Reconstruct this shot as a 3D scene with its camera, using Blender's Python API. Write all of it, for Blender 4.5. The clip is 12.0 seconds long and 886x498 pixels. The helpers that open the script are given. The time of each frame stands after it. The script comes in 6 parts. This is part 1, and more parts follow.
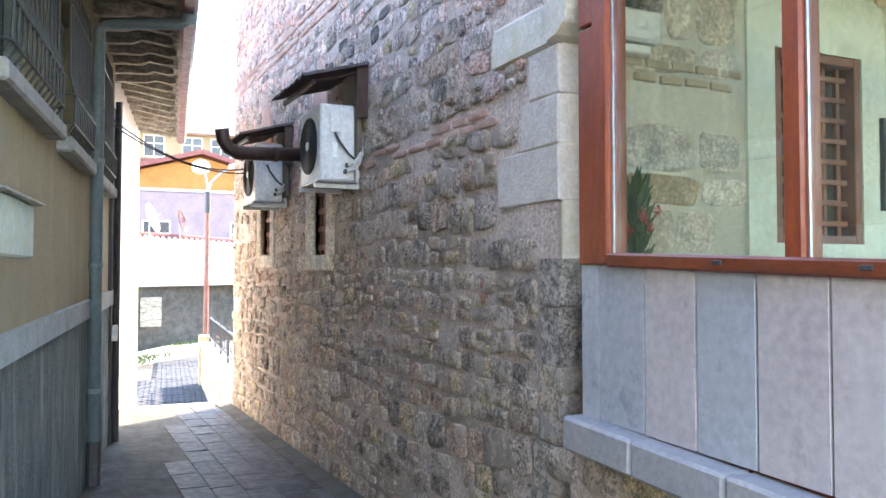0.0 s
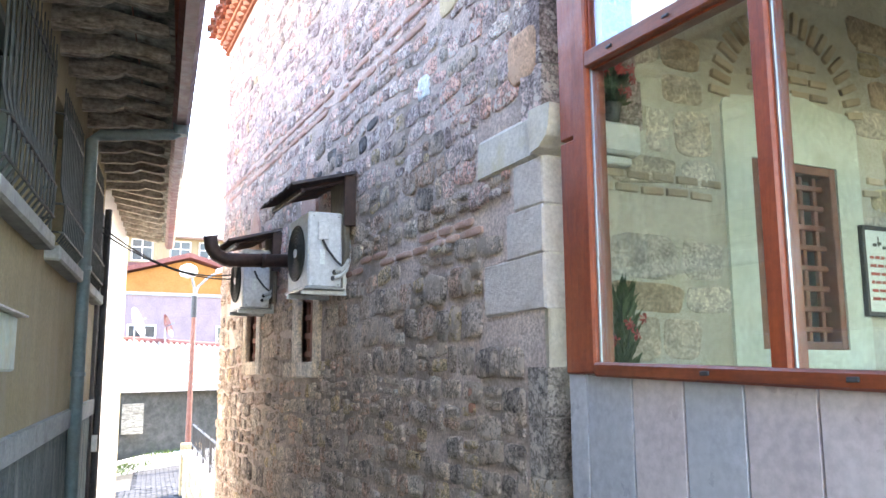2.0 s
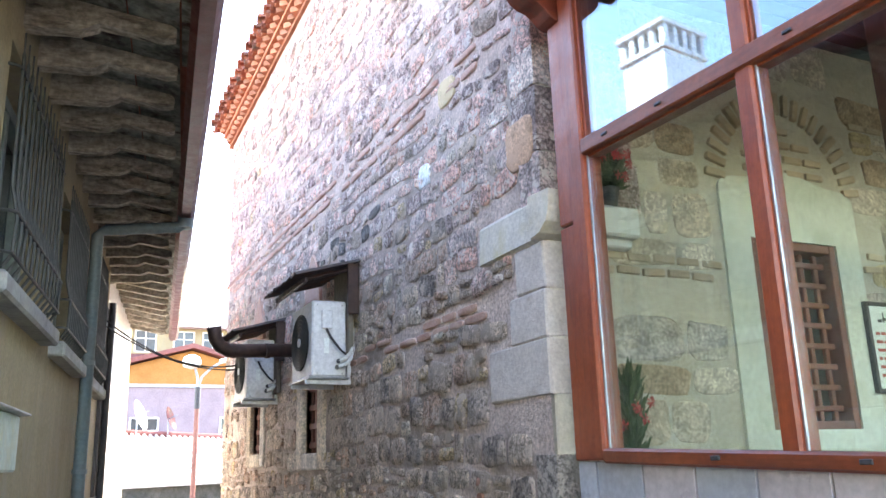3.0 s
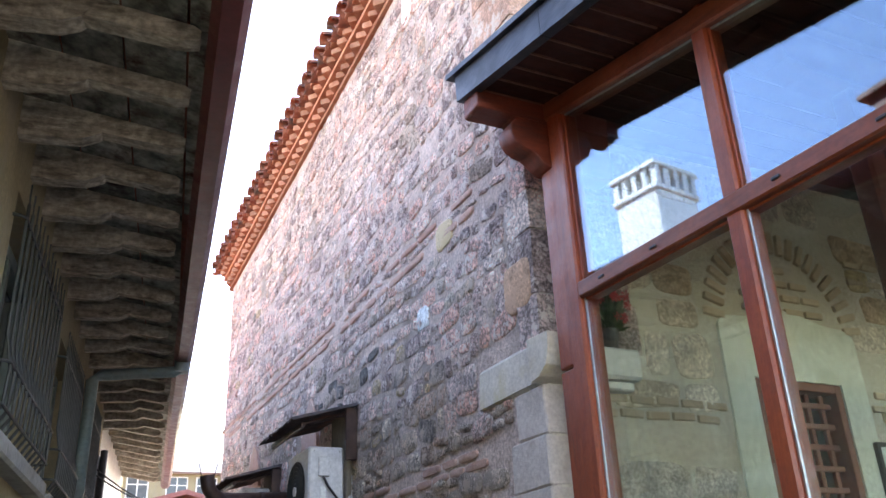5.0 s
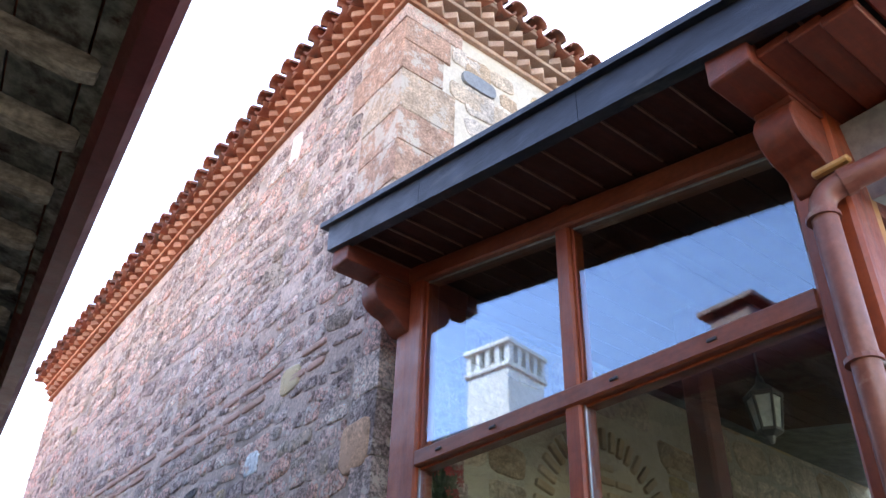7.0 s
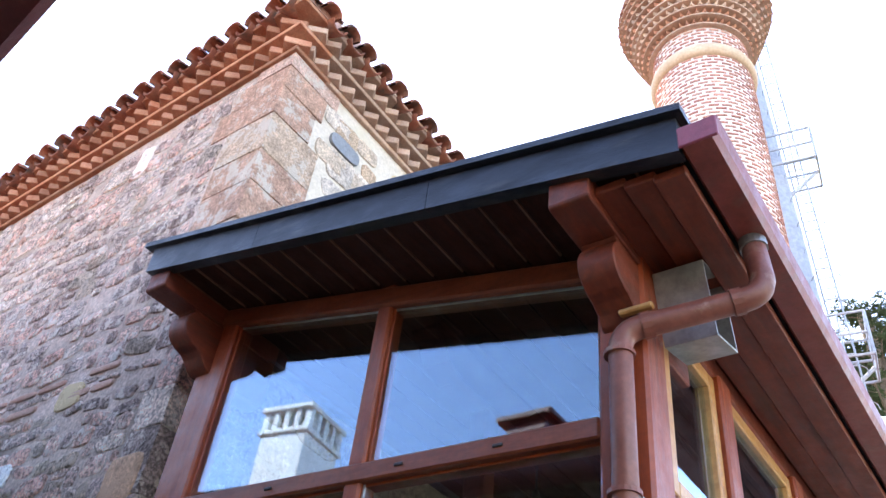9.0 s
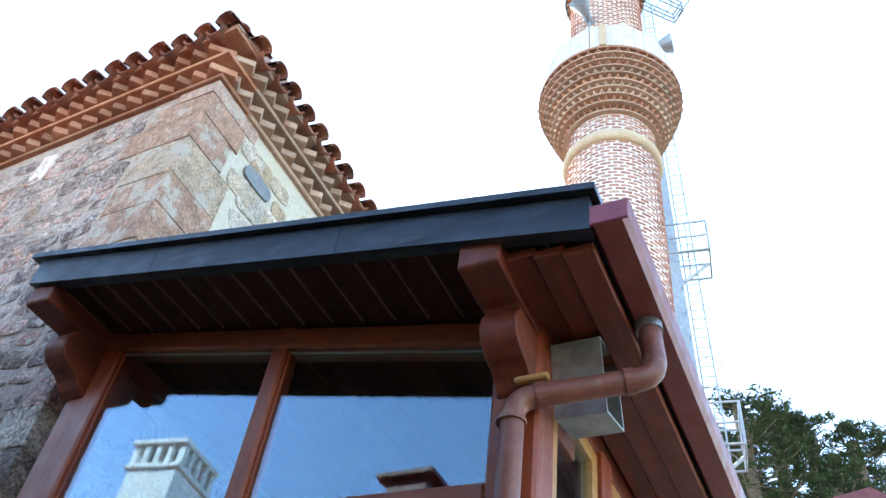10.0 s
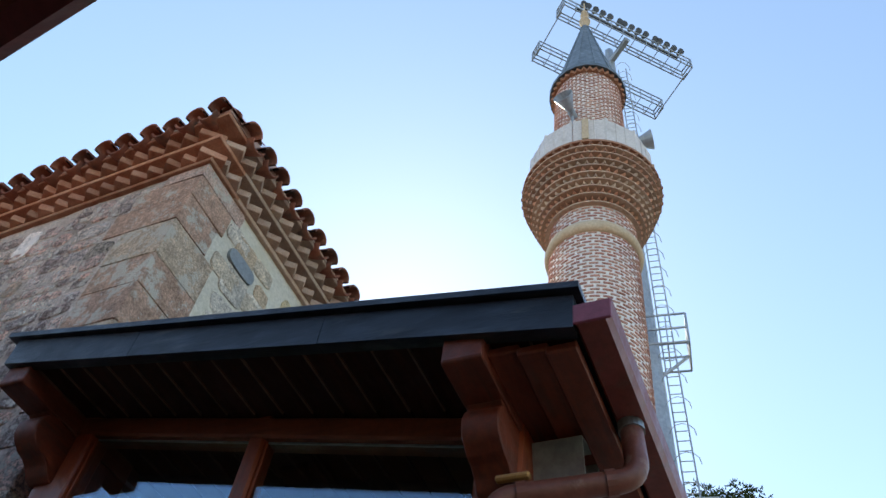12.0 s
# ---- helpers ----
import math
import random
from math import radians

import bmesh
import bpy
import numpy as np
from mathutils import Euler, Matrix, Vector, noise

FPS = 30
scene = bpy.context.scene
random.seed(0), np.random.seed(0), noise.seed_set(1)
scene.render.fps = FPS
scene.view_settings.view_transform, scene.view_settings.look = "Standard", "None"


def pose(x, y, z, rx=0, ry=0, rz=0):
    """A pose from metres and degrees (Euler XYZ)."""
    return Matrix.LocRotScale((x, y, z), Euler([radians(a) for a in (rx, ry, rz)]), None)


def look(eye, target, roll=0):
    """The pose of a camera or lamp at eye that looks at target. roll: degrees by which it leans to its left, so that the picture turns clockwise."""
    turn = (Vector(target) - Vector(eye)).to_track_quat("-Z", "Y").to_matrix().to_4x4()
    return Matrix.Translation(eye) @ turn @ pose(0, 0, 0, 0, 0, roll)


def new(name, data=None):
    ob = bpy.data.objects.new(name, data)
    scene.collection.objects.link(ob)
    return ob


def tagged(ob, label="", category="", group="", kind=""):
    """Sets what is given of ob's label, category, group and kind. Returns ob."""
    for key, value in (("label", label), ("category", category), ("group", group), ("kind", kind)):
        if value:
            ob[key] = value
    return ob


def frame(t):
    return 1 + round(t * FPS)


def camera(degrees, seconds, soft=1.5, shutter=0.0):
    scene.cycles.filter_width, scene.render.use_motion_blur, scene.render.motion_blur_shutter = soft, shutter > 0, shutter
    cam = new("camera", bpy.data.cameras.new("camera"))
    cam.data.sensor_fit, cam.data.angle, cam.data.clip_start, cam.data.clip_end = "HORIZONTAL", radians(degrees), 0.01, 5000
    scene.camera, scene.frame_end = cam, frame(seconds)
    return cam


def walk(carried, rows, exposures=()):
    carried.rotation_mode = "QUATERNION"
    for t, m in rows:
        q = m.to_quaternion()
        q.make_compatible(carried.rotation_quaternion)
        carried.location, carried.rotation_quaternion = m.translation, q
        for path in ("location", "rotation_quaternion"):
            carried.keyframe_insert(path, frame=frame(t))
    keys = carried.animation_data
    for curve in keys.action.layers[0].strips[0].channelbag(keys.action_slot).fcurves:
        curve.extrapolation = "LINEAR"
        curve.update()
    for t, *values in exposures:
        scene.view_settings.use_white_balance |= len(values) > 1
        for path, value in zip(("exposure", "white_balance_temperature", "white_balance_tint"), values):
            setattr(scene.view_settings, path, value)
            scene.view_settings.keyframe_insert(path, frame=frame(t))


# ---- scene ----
cam = camera(56.0, 12.0)
PATH = [
    (0, (0.009, 0.012, 1.552), (0.8581, 1.8216, 1.6194), -0.02),
    (0.5, (0.008, 0.009, 1.560), (0.8749, 1.8101, 1.6188), 0.08),
    (1, (0.007, 0.009, 1.568), (0.8793, 1.8051, 1.6771), 0.03),
    (1.5, (0.004, 0.002, 1.574), (0.8741, 1.7918, 1.7727), -0.21),
    (2, (0.009, 0.002, 1.580), (0.8752, 1.7778, 1.8902), -0.38),
    (2.5, (0.005, -0.006, 1.586), (0.8598, 1.7549, 1.9967), -1.16),
    (3, (0.004, -0.014, 1.592), (0.8484, 1.7272, 2.0984), -1.76),
    (5, (0.011, -0.012, 1.623), (0.8195, 1.6255, 2.4382), -2.55),
    (5.5, (0.014, -0.014, 1.625), (0.8413, 1.5776, 2.5094), -1.55),
    (6, (0.019, -0.018, 1.633), (0.8905, 1.5050, 2.5915), -0.08),
    (6.5, (0.019, -0.026, 1.635), (0.9421, 1.3996, 2.6903), 1.22),
    (7, (0.018, -0.034, 1.635), (1.0139, 1.2800, 2.7675), 2.03),
    (7.5, (0.021, -0.049, 1.638), (1.0659, 1.1838, 2.8160), 3.21),
    (9.5, (0.026, -0.071, 1.622), (1.2332, 0.7837, 2.9679), 8.95),
    (10, (0.023, -0.052, 1.631), (1.2360, 0.6848, 3.0405), 9.23),
    (10.5, (0.005, -0.052, 1.637), (1.1894, 0.6276, 3.0983), 9.30),
    (11, (-0.008, -0.059, 1.636), (1.1148, 0.6021, 3.1536), 10.05),
    (11.5, (-0.009, -0.059, 1.634), (1.0921, 0.5906, 3.1716), 10.19),
    (12, (-0.009, -0.054, 1.637), (1.0774, 0.5957, 3.1852), 10.58),
]
SKY, SUN = 0.15, 2.0
EXPOSURES = [(0, 4.1, 8100, 15), (2.5, 4.05, 8200, 16), (5.0, 3.35, 8300, 20), (6.5, 3.1, 8100, 22), (7.5, 2.95, 8000, 22), (9.5, 2.95, 7600, 16), (10.3, 2.4, 7050, -3), (11.0, 1.85, 7300, 1), (11.5, 1.6, 7500, 4), (12, 1.35, 7600, 4)]
walk(cam, [(t, look(eye, target, roll)) for t, eye, target, roll in PATH], EXPOSURES)

# ---------- sky and sun ----------
SUN_AZ, SUN_EL = 57.0, 43.6      # degrees clockwise from +y, and above the horizon
world = bpy.data.worlds.new("sky")
scene.world = world
world.use_nodes = True
wn = world.node_tree.nodes
sky = wn.new("ShaderNodeTexSky")
sky.sky_type = 'NISHITA'
sky.sun_disc = False
sky.sun_elevation, sky.sun_rotation = radians(SUN_EL), radians(SUN_AZ)
sky.altitude = 900
sky.air_density, sky.dust_density, sky.ozone_density = 1.0, 0.2, 2.0
wn["Background"].inputs["Strength"].default_value = SKY
world.node_tree.links.new(sky.outputs[0], wn["Background"].inputs["Color"])
sun_dir = Vector((math.sin(radians(SUN_AZ)) * math.cos(radians(SUN_EL)), math.cos(radians(SUN_AZ)) * math.cos(radians(SUN_EL)), math.sin(radians(SUN_EL))))
sun = new("sun", bpy.data.lights.new("sun", 'SUN'))
sun.data.energy, sun.data.angle, sun.data.color = SUN, radians(0.53), (1.0, 0.95, 0.88)
sun.matrix_world = look(sun_dir * 60, (0, 0, 0))

# ---------- materials ----------
def node_mat(name):
    m = bpy.data.materials.new(name)
    m.use_nodes = True
    nt = m.node_tree
    return m, nt, nt.nodes["Principled BSDF"]


def mix_rgb(nt, kind, fac, a, b):
    n = nt.nodes.new("ShaderNodeMix")
    n.data_type, n.blend_type = 'RGBA', kind
    for sock, v in ((n.inputs[0], fac), (n.inputs[6], a), (n.inputs[7], b)):
        if isinstance(v, bpy.types.NodeSocket):
            nt.links.new(v, sock)
        else:
            sock.default_value = v if not isinstance(v, tuple) else (*v, 1)[:4]
    return n.outputs[2]


def noise_fac(nt, scale, detail=5, rough=0.6, lo=0.35, hi=0.65, stretch=None):
    pos = nt.nodes.new("ShaderNodeNewGeometry").outputs["Position"]
    if stretch:
        mp = nt.nodes.new("ShaderNodeMapping")
        mp.inputs["Scale"].default_value = stretch
        nt.links.new(pos, mp.inputs["Vector"])
        pos = mp.outputs[0]
    n = nt.nodes.new("ShaderNodeTexNoise")
    n.inputs["Scale"].default_value, n.inputs["Detail"].default_value, n.inputs["Roughness"].default_value = scale, detail, rough
    nt.links.new(pos, n.inputs["Vector"])
    r = nt.nodes.new("ShaderNodeMapRange")
    r.inputs["From Min"].default_value, r.inputs["From Max"].default_value = lo, hi
    nt.links.new(n.outputs["Fac"], r.inputs["Value"])
    return r.outputs[0]


def bump(nt, bsdf, height, strength, dist=0.01):
    b = nt.nodes.new("ShaderNodeBump")
    b.inputs["Strength"].default_value, b.inputs["Distance"].default_value = strength, dist
    nt.links.new(height, b.inputs["Height"])
    nt.links.new(b.outputs[0], bsdf.inputs["Normal"])


def surface(name, a, b, scale=6, rough=0.8, metal=0.0, bumps=0.3, grain=60, stain=None, stain_scale=1.2, stain_lo=0.5, stretch=None, vary=0.0, coat=0.0, dist=0.01):
    """Two-tone paint or mineral: broad patches, fine grain, stains and relief."""
    m, nt, p = node_mat(name)
    col = mix_rgb(nt, 'MIX', noise_fac(nt, scale, stretch=stretch), a, b)
    col = mix_rgb(nt, 'MULTIPLY', 0.35 if bumps < 0.7 else 0.8, col, mix_rgb(nt, 'MIX', noise_fac(nt, grain, 3), (0.62, 0.62, 0.62), (1.25, 1.25, 1.25)))
    if stain:
        col = mix_rgb(nt, 'MIX', noise_fac(nt, stain_scale, 7, 0.65, stain_lo, stain_lo + 0.18, stretch), col, stain)
    if vary:
        info = nt.nodes.new("ShaderNodeObjectInfo")
        hsv = nt.nodes.new("ShaderNodeHueSaturation")
        r = nt.nodes.new("ShaderNodeMapRange")
        r.inputs["To Min"].default_value, r.inputs["To Max"].default_value = 1 - vary, 1 + vary
        nt.links.new(info.outputs["Random"], r.inputs["Value"])
        nt.links.new(r.outputs[0], hsv.inputs["Value"])
        nt.links.new(col, hsv.inputs["Color"])
        col = hsv.outputs[0]
    nt.links.new(col, p.inputs["Base Color"])
    rr = nt.nodes.new("ShaderNodeMapRange")
    rr.inputs["To Min"].default_value, rr.inputs["To Max"].default_value = max(rough - 0.12, 0.03), min(rough + 0.1, 1)
    nt.links.new(noise_fac(nt, scale * 2.3), rr.inputs["Value"])
    nt.links.new(rr.outputs[0], p.inputs["Roughness"])
    p.inputs["Metallic"].default_value = metal
    p.inputs["Coat Weight"].default_value = coat
    p.inputs["Coat Roughness"].default_value = 0.15
    if rough > 0.6 and not metal:
        p.inputs["Specular IOR Level"].default_value = 0.25
    if bumps:
        bump(nt, p, noise_fac(nt, grain * 0.6, 6, 0.7, 0.2, 0.8, stretch), bumps, dist)
    return m


def stone(name, colours, by_island, bumps=0.8, weather=(0.05, 0.045, 0.04), wash=(0.45, 0.37, 0.31), wash_lo=0.49):
    """Rubble or ashlar: every stone takes its own colour; pitted, with soot and lime wash."""
    m, nt, p = node_mat(name)
    if by_island:
        rnd = nt.nodes.new("ShaderNodeNewGeometry").outputs["Random Per Island"]
    else:
        rnd = nt.nodes.new("ShaderNodeObjectInfo").outputs["Random"]
    ramp = nt.nodes.new("ShaderNodeValToRGB")
    ramp.color_ramp.interpolation = 'CONSTANT'
    el = ramp.color_ramp.elements
    while len(el) < len(colours):
        el.new(0.5)
    for i, c in enumerate(colours):
        el[i].position, el[i].color = i / len(colours), (*c, 1)
    nt.links.new(rnd, ramp.inputs[0])
    smooth = 0.03 if bumps < 0.7 else 0.0
    col = mix_rgb(nt, 'MULTIPLY', 0.8 if not smooth else 0.45, ramp.outputs[0], mix_rgb(nt, 'MIX', noise_fac(nt, 14, 8, 0.75, 0.4, 0.6), (0.58, 0.56, 0.55), (1.65, 1.6, 1.55)))
    col = mix_rgb(nt, 'MULTIPLY', 0.75 if not smooth else 0.4, col, mix_rgb(nt, 'MIX', noise_fac(nt, 62, 4, 0.7, 0.42, 0.58), (0.5, 0.48, 0.47), (1.75, 1.72, 1.68)))
    col = mix_rgb(nt, 'MIX', noise_fac(nt, 34, 7, 0.75, 0.575 + smooth * 2, 0.60 + smooth * 2), col, weather)
    col = mix_rgb(nt, 'MIX', noise_fac(nt, 5, 9, 0.76, wash_lo + 0.03, wash_lo + 0.09), col, wash)
    col = mix_rgb(nt, 'MIX', noise_fac(nt, 17, 8, 0.75, 0.535 + smooth * 2, 0.565 + smooth * 3), col, tuple(min(c * (1.4 if not smooth else 1.1), 0.78) for c in wash))
    col = mix_rgb(nt, 'MULTIPLY', 0.55, col, mix_rgb(nt, 'MIX', noise_fac(nt, 0.9, 4, 0.6, 0.4, 0.66), (1.35, 1.33, 1.32), (0.85, 0.83, 0.82)))
    nt.links.new(col, p.inputs["Base Color"])
    p.inputs["Roughness"].default_value = 0.9
    p.inputs["Specular IOR Level"].default_value = 0.2
    bump(nt, p, noise_fac(nt, 38, 9, 0.78, 0.25, 0.75), min(bumps * 1.2, 1.0), 0.022)
    return m


RUBBLE = [(0.38, 0.31, 0.265), (0.46, 0.38, 0.32), (0.52, 0.44, 0.37), (0.43, 0.31, 0.25), (0.29, 0.25, 0.225), (0.50, 0.36, 0.29), (0.55, 0.50, 0.44), (0.40, 0.34, 0.30), (0.52, 0.42, 0.28), (0.35, 0.265, 0.22), (0.24, 0.21, 0.195), (0.47, 0.41, 0.37)]
ASHLAR = [(0.46, 0.33, 0.28), (0.42, 0.29, 0.24), (0.48, 0.40, 0.33), (0.40, 0.26, 0.20), (0.45, 0.35, 0.27)]
TAN = [(0.58, 0.51, 0.43), (0.54, 0.46, 0.37), (0.48, 0.37, 0.27), (0.62, 0.56, 0.49), (0.54, 0.50, 0.45), (0.52, 0.42, 0.27)]
RUBBLE = [tuple(c * 0.86 for c in q) for q in RUBBLE]
M_RUB_P, M_RUB_J = stone("rubble_stone", RUBBLE, False), stone("rubble_stone_far", RUBBLE, True)
# upper stones: brighter skylight high on the wall is put into these colours
UPPER = [(0.60, 0.42, 0.38), (0.66, 0.50, 0.455), (0.48, 0.355, 0.33), (0.62, 0.53, 0.49), (0.50, 0.42, 0.405), (0.36, 0.275, 0.26), (0.58, 0.43, 0.385), (0.30, 0.24, 0.235), (0.58, 0.38, 0.33), (0.42, 0.345, 0.335)]
M_UP_P, M_UP_J = stone("skylit_rubble", UPPER, False, 0.9, (0.13, 0.11, 0.108), (0.60, 0.50, 0.46), 0.56), stone("skylit_rubble_far", UPPER, True, 0.9, (0.13, 0.11, 0.108), (0.60, 0.50, 0.46), 0.56)
M_ASH = stone("pale_ashlar", ASHLAR, False, 0.55, (0.22, 0.2, 0.17), (0.55, 0.5, 0.44))
M_TAN = stone("tan_stone", TAN, False, 0.6, (0.2, 0.17, 0.12), (0.56, 0.51, 0.42), 0.62)
M_TAN_J = stone("tan_stone_far", TAN, True, 0.6, (0.2, 0.17, 0.12), (0.56, 0.51, 0.42), 0.62)
M_MORTAR = surface("lime_mortar", (0.55, 0.43, 0.375), (0.70, 0.565, 0.50), 9, 0.95, bumps=0.9, grain=55, stain=(0.27, 0.22, 0.185), stain_scale=1.6, stain_lo=0.49, dist=0.02)
M_PINKM = surface("pink_mortar", (0.45, 0.26, 0.21), (0.52, 0.37, 0.31), 7, 0.92, bumps=0.6, grain=70)
M_BRICK = surface("cornice_brick", (0.36, 0.15, 0.09), (0.46, 0.25, 0.165), 9, 0.9, bumps=0.6, grain=90, vary=0.28)
M_BRICKTAN = surface("tan_brick", (0.43, 0.28, 0.205), (0.52, 0.385, 0.30), 9, 0.9, bumps=0.6, grain=90, vary=0.2)
M_TILE = surface("roof_tile", (0.18, 0.05, 0.03), (0.27, 0.10, 0.06), 7, 0.72, bumps=0.4, grain=70, stain=(0.07, 0.05, 0.04), stain_scale=5, vary=0.25)
M_WOOD = surface("varnished_red_wood", (0.21, 0.034, 0.011), (0.31, 0.060, 0.018), 5, 0.46, bumps=0.12, grain=45, stretch=(6, 6, 0.7), coat=0.08, stain=(0.13, 0.026, 0.012), stain_scale=3, stain_lo=0.55)
M_WOODY = surface("varnished_red_beam", (0.16, 0.032, 0.012), (0.24, 0.056, 0.021), 5, 0.44, bumps=0.12, grain=45, stretch=(6, 0.7, 6), coat=0.15, stain=(0.12, 0.026, 0.012), stain_scale=3, stain_lo=0.55)
M_WOODX = surface("varnished_red_rafter", (0.14, 0.022, 0.009), (0.20, 0.036, 0.014), 5, 0.6, bumps=0.2, grain=45, stretch=(0.7, 6, 6), coat=0.05, stain=(0.09, 0.024, 0.014), stain_scale=3, stain_lo=0.5)
# paler than the boards: light on the gap edges is painted in
M_STRIP = surface("lit_gap_strip", (0.12, 0.045, 0.028), (0.20, 0.09, 0.06), 6, 0.6, bumps=0.2, grain=50)
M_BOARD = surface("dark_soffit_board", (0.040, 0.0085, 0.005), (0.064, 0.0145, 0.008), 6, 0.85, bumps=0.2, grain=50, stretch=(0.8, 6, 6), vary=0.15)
M_HONEY = surface("honey_wood", (0.42, 0.19, 0.06), (0.52, 0.27, 0.09), 5, 0.4, bumps=0.15, grain=50, stretch=(0.8, 5, 5), coat=0.2)
M_LEAD = surface("dark_lead_flashing", (0.022, 0.027, 0.036), (0.04, 0.048, 0.062), 4, 0.4, metal=0.6, bumps=0.35, grain=14, stain=(0.11, 0.11, 0.105), stain_scale=3, stain_lo=0.56, stretch=(3, 0.8, 4))
M_GUTTER = surface("maroon_gutter_paint", (0.20, 0.038, 0.028), (0.26, 0.055, 0.042), 6, 0.45, bumps=0.15, grain=40, stain=(0.16, 0.07, 0.05), stain_scale=7, stain_lo=0.56)
M_MAROON = surface("dark_maroon_gutter", (0.10, 0.016, 0.018), (0.15, 0.028, 0.028), 6, 0.4, bumps=0.12, grain=40)
M_PIPE = surface("brown_drainpipe", (0.17, 0.05, 0.035), (0.22, 0.072, 0.052), 8, 0.42, bumps=0.1, grain=50, stain=(0.36, 0.25, 0.2), stain_scale=9, stain_lo=0.56)
M_ZINC = surface("galvanised_sheet", (0.30, 0.31, 0.31), (0.42, 0.43, 0.43), 12, 0.4, metal=0.8, bumps=0.1, grain=40)
M_MARBLE_A = surface("grey_marble", (0.34, 0.355, 0.395), (0.40, 0.415, 0.455), 3, 0.38, bumps=0.05, grain=30, stain=(0.36, 0.37, 0.40), stain_scale=2.2, vary=0.06)
M_MARBLE_B = surface("rosy_marble", (0.43, 0.375, 0.39), (0.49, 0.44, 0.45), 3, 0.38, bumps=0.05, grain=30, stain=(0.45, 0.42, 0.44), stain_scale=2.2, vary=0.06)
M_LEDGE = surface("grey_marble_ledge", (0.30, 0.295, 0.315), (0.37, 0.365, 0.385), 4, 0.5, bumps=0.15, grain=45, stain=(0.3, 0.3, 0.31), stain_scale=4)
M_CREAM = surface("cream_render", (0.27, 0.225, 0.135), (0.33, 0.28, 0.175), 2.0, 0.88, bumps=0.35, grain=45, stain=(0.29, 0.255, 0.19), stain_scale=1.5, stain_lo=0.5, stretch=(2, 2, 0.5))
M_GREYR = surface("grey_green_render", (0.085, 0.115, 0.112), (0.15, 0.185, 0.18), 5, 0.9, bumps=0.95, grain=60, stain=(0.27, 0.30, 0.28), stain_scale=2.6, stain_lo=0.53, stretch=(3, 3, 0.4))
M_BAND = surface("pale_blue_band", (0.28, 0.32, 0.32), (0.35, 0.38, 0.375), 6, 0.8, bumps=0.5, grain=50, stain=(0.24, 0.26, 0.26), stain_scale=5)
M_SILL = surface("grey_sill", (0.26, 0.275, 0.26), (0.34, 0.35, 0.325), 7, 0.8, bumps=0.4, grain=50, stain=(0.2, 0.2, 0.19), stain_scale=5)
M_BLUEPIPE = surface("blue_grey_pipe", (0.11, 0.17, 0.19), (0.155, 0.215, 0.23), 6, 0.5, bumps=0.12, grain=40, stain=(0.12, 0.15, 0.16), stain_scale=6)
M_IRON = surface("painted_iron", (0.018, 0.024, 0.024), (0.032, 0.04, 0.038), 12, 0.55, bumps=0.2, grain=60)
M_DARKIRON = surface("black_iron", (0.025, 0.025, 0.028), (0.045, 0.045, 0.05), 12, 0.5, bumps=0.2, grain=60)
M_GREENFRAME = surface("dull_green_frame", (0.11, 0.15, 0.14), (0.16, 0.2, 0.185), 6, 0.5, bumps=0.1, grain=40)
# near-black that stands in for the shade inside openings
M_DARK = surface("painted_void_shade", (0.014, 0.014, 0.015), (0.022, 0.022, 0.022), 4, 0.7, bumps=0)
M_OLDWOOD = surface("weathered_rafter", (0.22, 0.19, 0.15), (0.50, 0.46, 0.38), 5, 0.85, bumps=0.7, grain=35, stretch=(1.2, 5, 5), stain=(0.06, 0.035, 0.025), stain_scale=4, stain_lo=0.55)
M_OLDBOARD = surface("weathered_board", (0.12, 0.12, 0.10), (0.38, 0.38, 0.335), 4, 0.88, bumps=0.6, grain=40, stretch=(3, 3, 3), stain=(0.065, 0.028, 0.018), stain_scale=3.2, stain_lo=0.50, vary=0.3)
M_WHITE = surface("white_paint", (0.72, 0.71, 0.68), (0.8, 0.79, 0.76), 4, 0.6, bumps=0.15, grain=40, stain=(0.6, 0.58, 0.54), stain_scale=3, stain_lo=0.58)
M_AC = surface("white_sheet_metal", (0.60, 0.61, 0.62), (0.68, 0.69, 0.69), 5, 0.4, bumps=0.03, grain=40, stain=(0.42, 0.40, 0.36), stain_scale=4, stain_lo=0.6)
M_PLASTER = surface("green_white_plaster", (0.66, 0.69, 0.60), (0.74, 0.76, 0.68), 3, 0.88, bumps=0.25, grain=40, stain=(0.50, 0.49, 0.40), stain_scale=2.5, stain_lo=0.55)
M_GRILLEBROWN = surface("red_brown_grille", (0.20, 0.065, 0.04), (0.27, 0.10, 0.065), 9, 0.6, bumps=0.2, grain=60)
M_RUST = surface("rusty_tin", (0.075, 0.055, 0.045), (0.13, 0.10, 0.085), 9, 0.6, metal=0.3, bumps=0.3, grain=50, stain=(0.2, 0.1, 0.06), stain_scale=6)
M_STOVE = surface("dark_stovepipe", (0.035, 0.022, 0.02), (0.07, 0.04, 0.033), 9, 0.45, metal=0.4, bumps=0.2, grain=50)
M_PLANK = surface("grey_plank", (0.13, 0.11, 0.085), (0.2, 0.175, 0.14), 6, 0.85, bumps=0.5, grain=40, stretch=(5, 5, 0.7))
M_PAVER = surface("grey_paver", (0.028, 0.027, 0.029), (0.058, 0.054, 0.054), 7, 0.62, bumps=0.4, grain=60, stain=(0.07, 0.066, 0.064), stain_scale=3, vary=0.3)
M_CONC = surface("grey_concrete", (0.055, 0.055, 0.048), (0.098, 0.094, 0.084), 5, 0.85, bumps=0.8, grain=45, stain=(0.05, 0.055, 0.04), stain_scale=3, stain_lo=0.54)
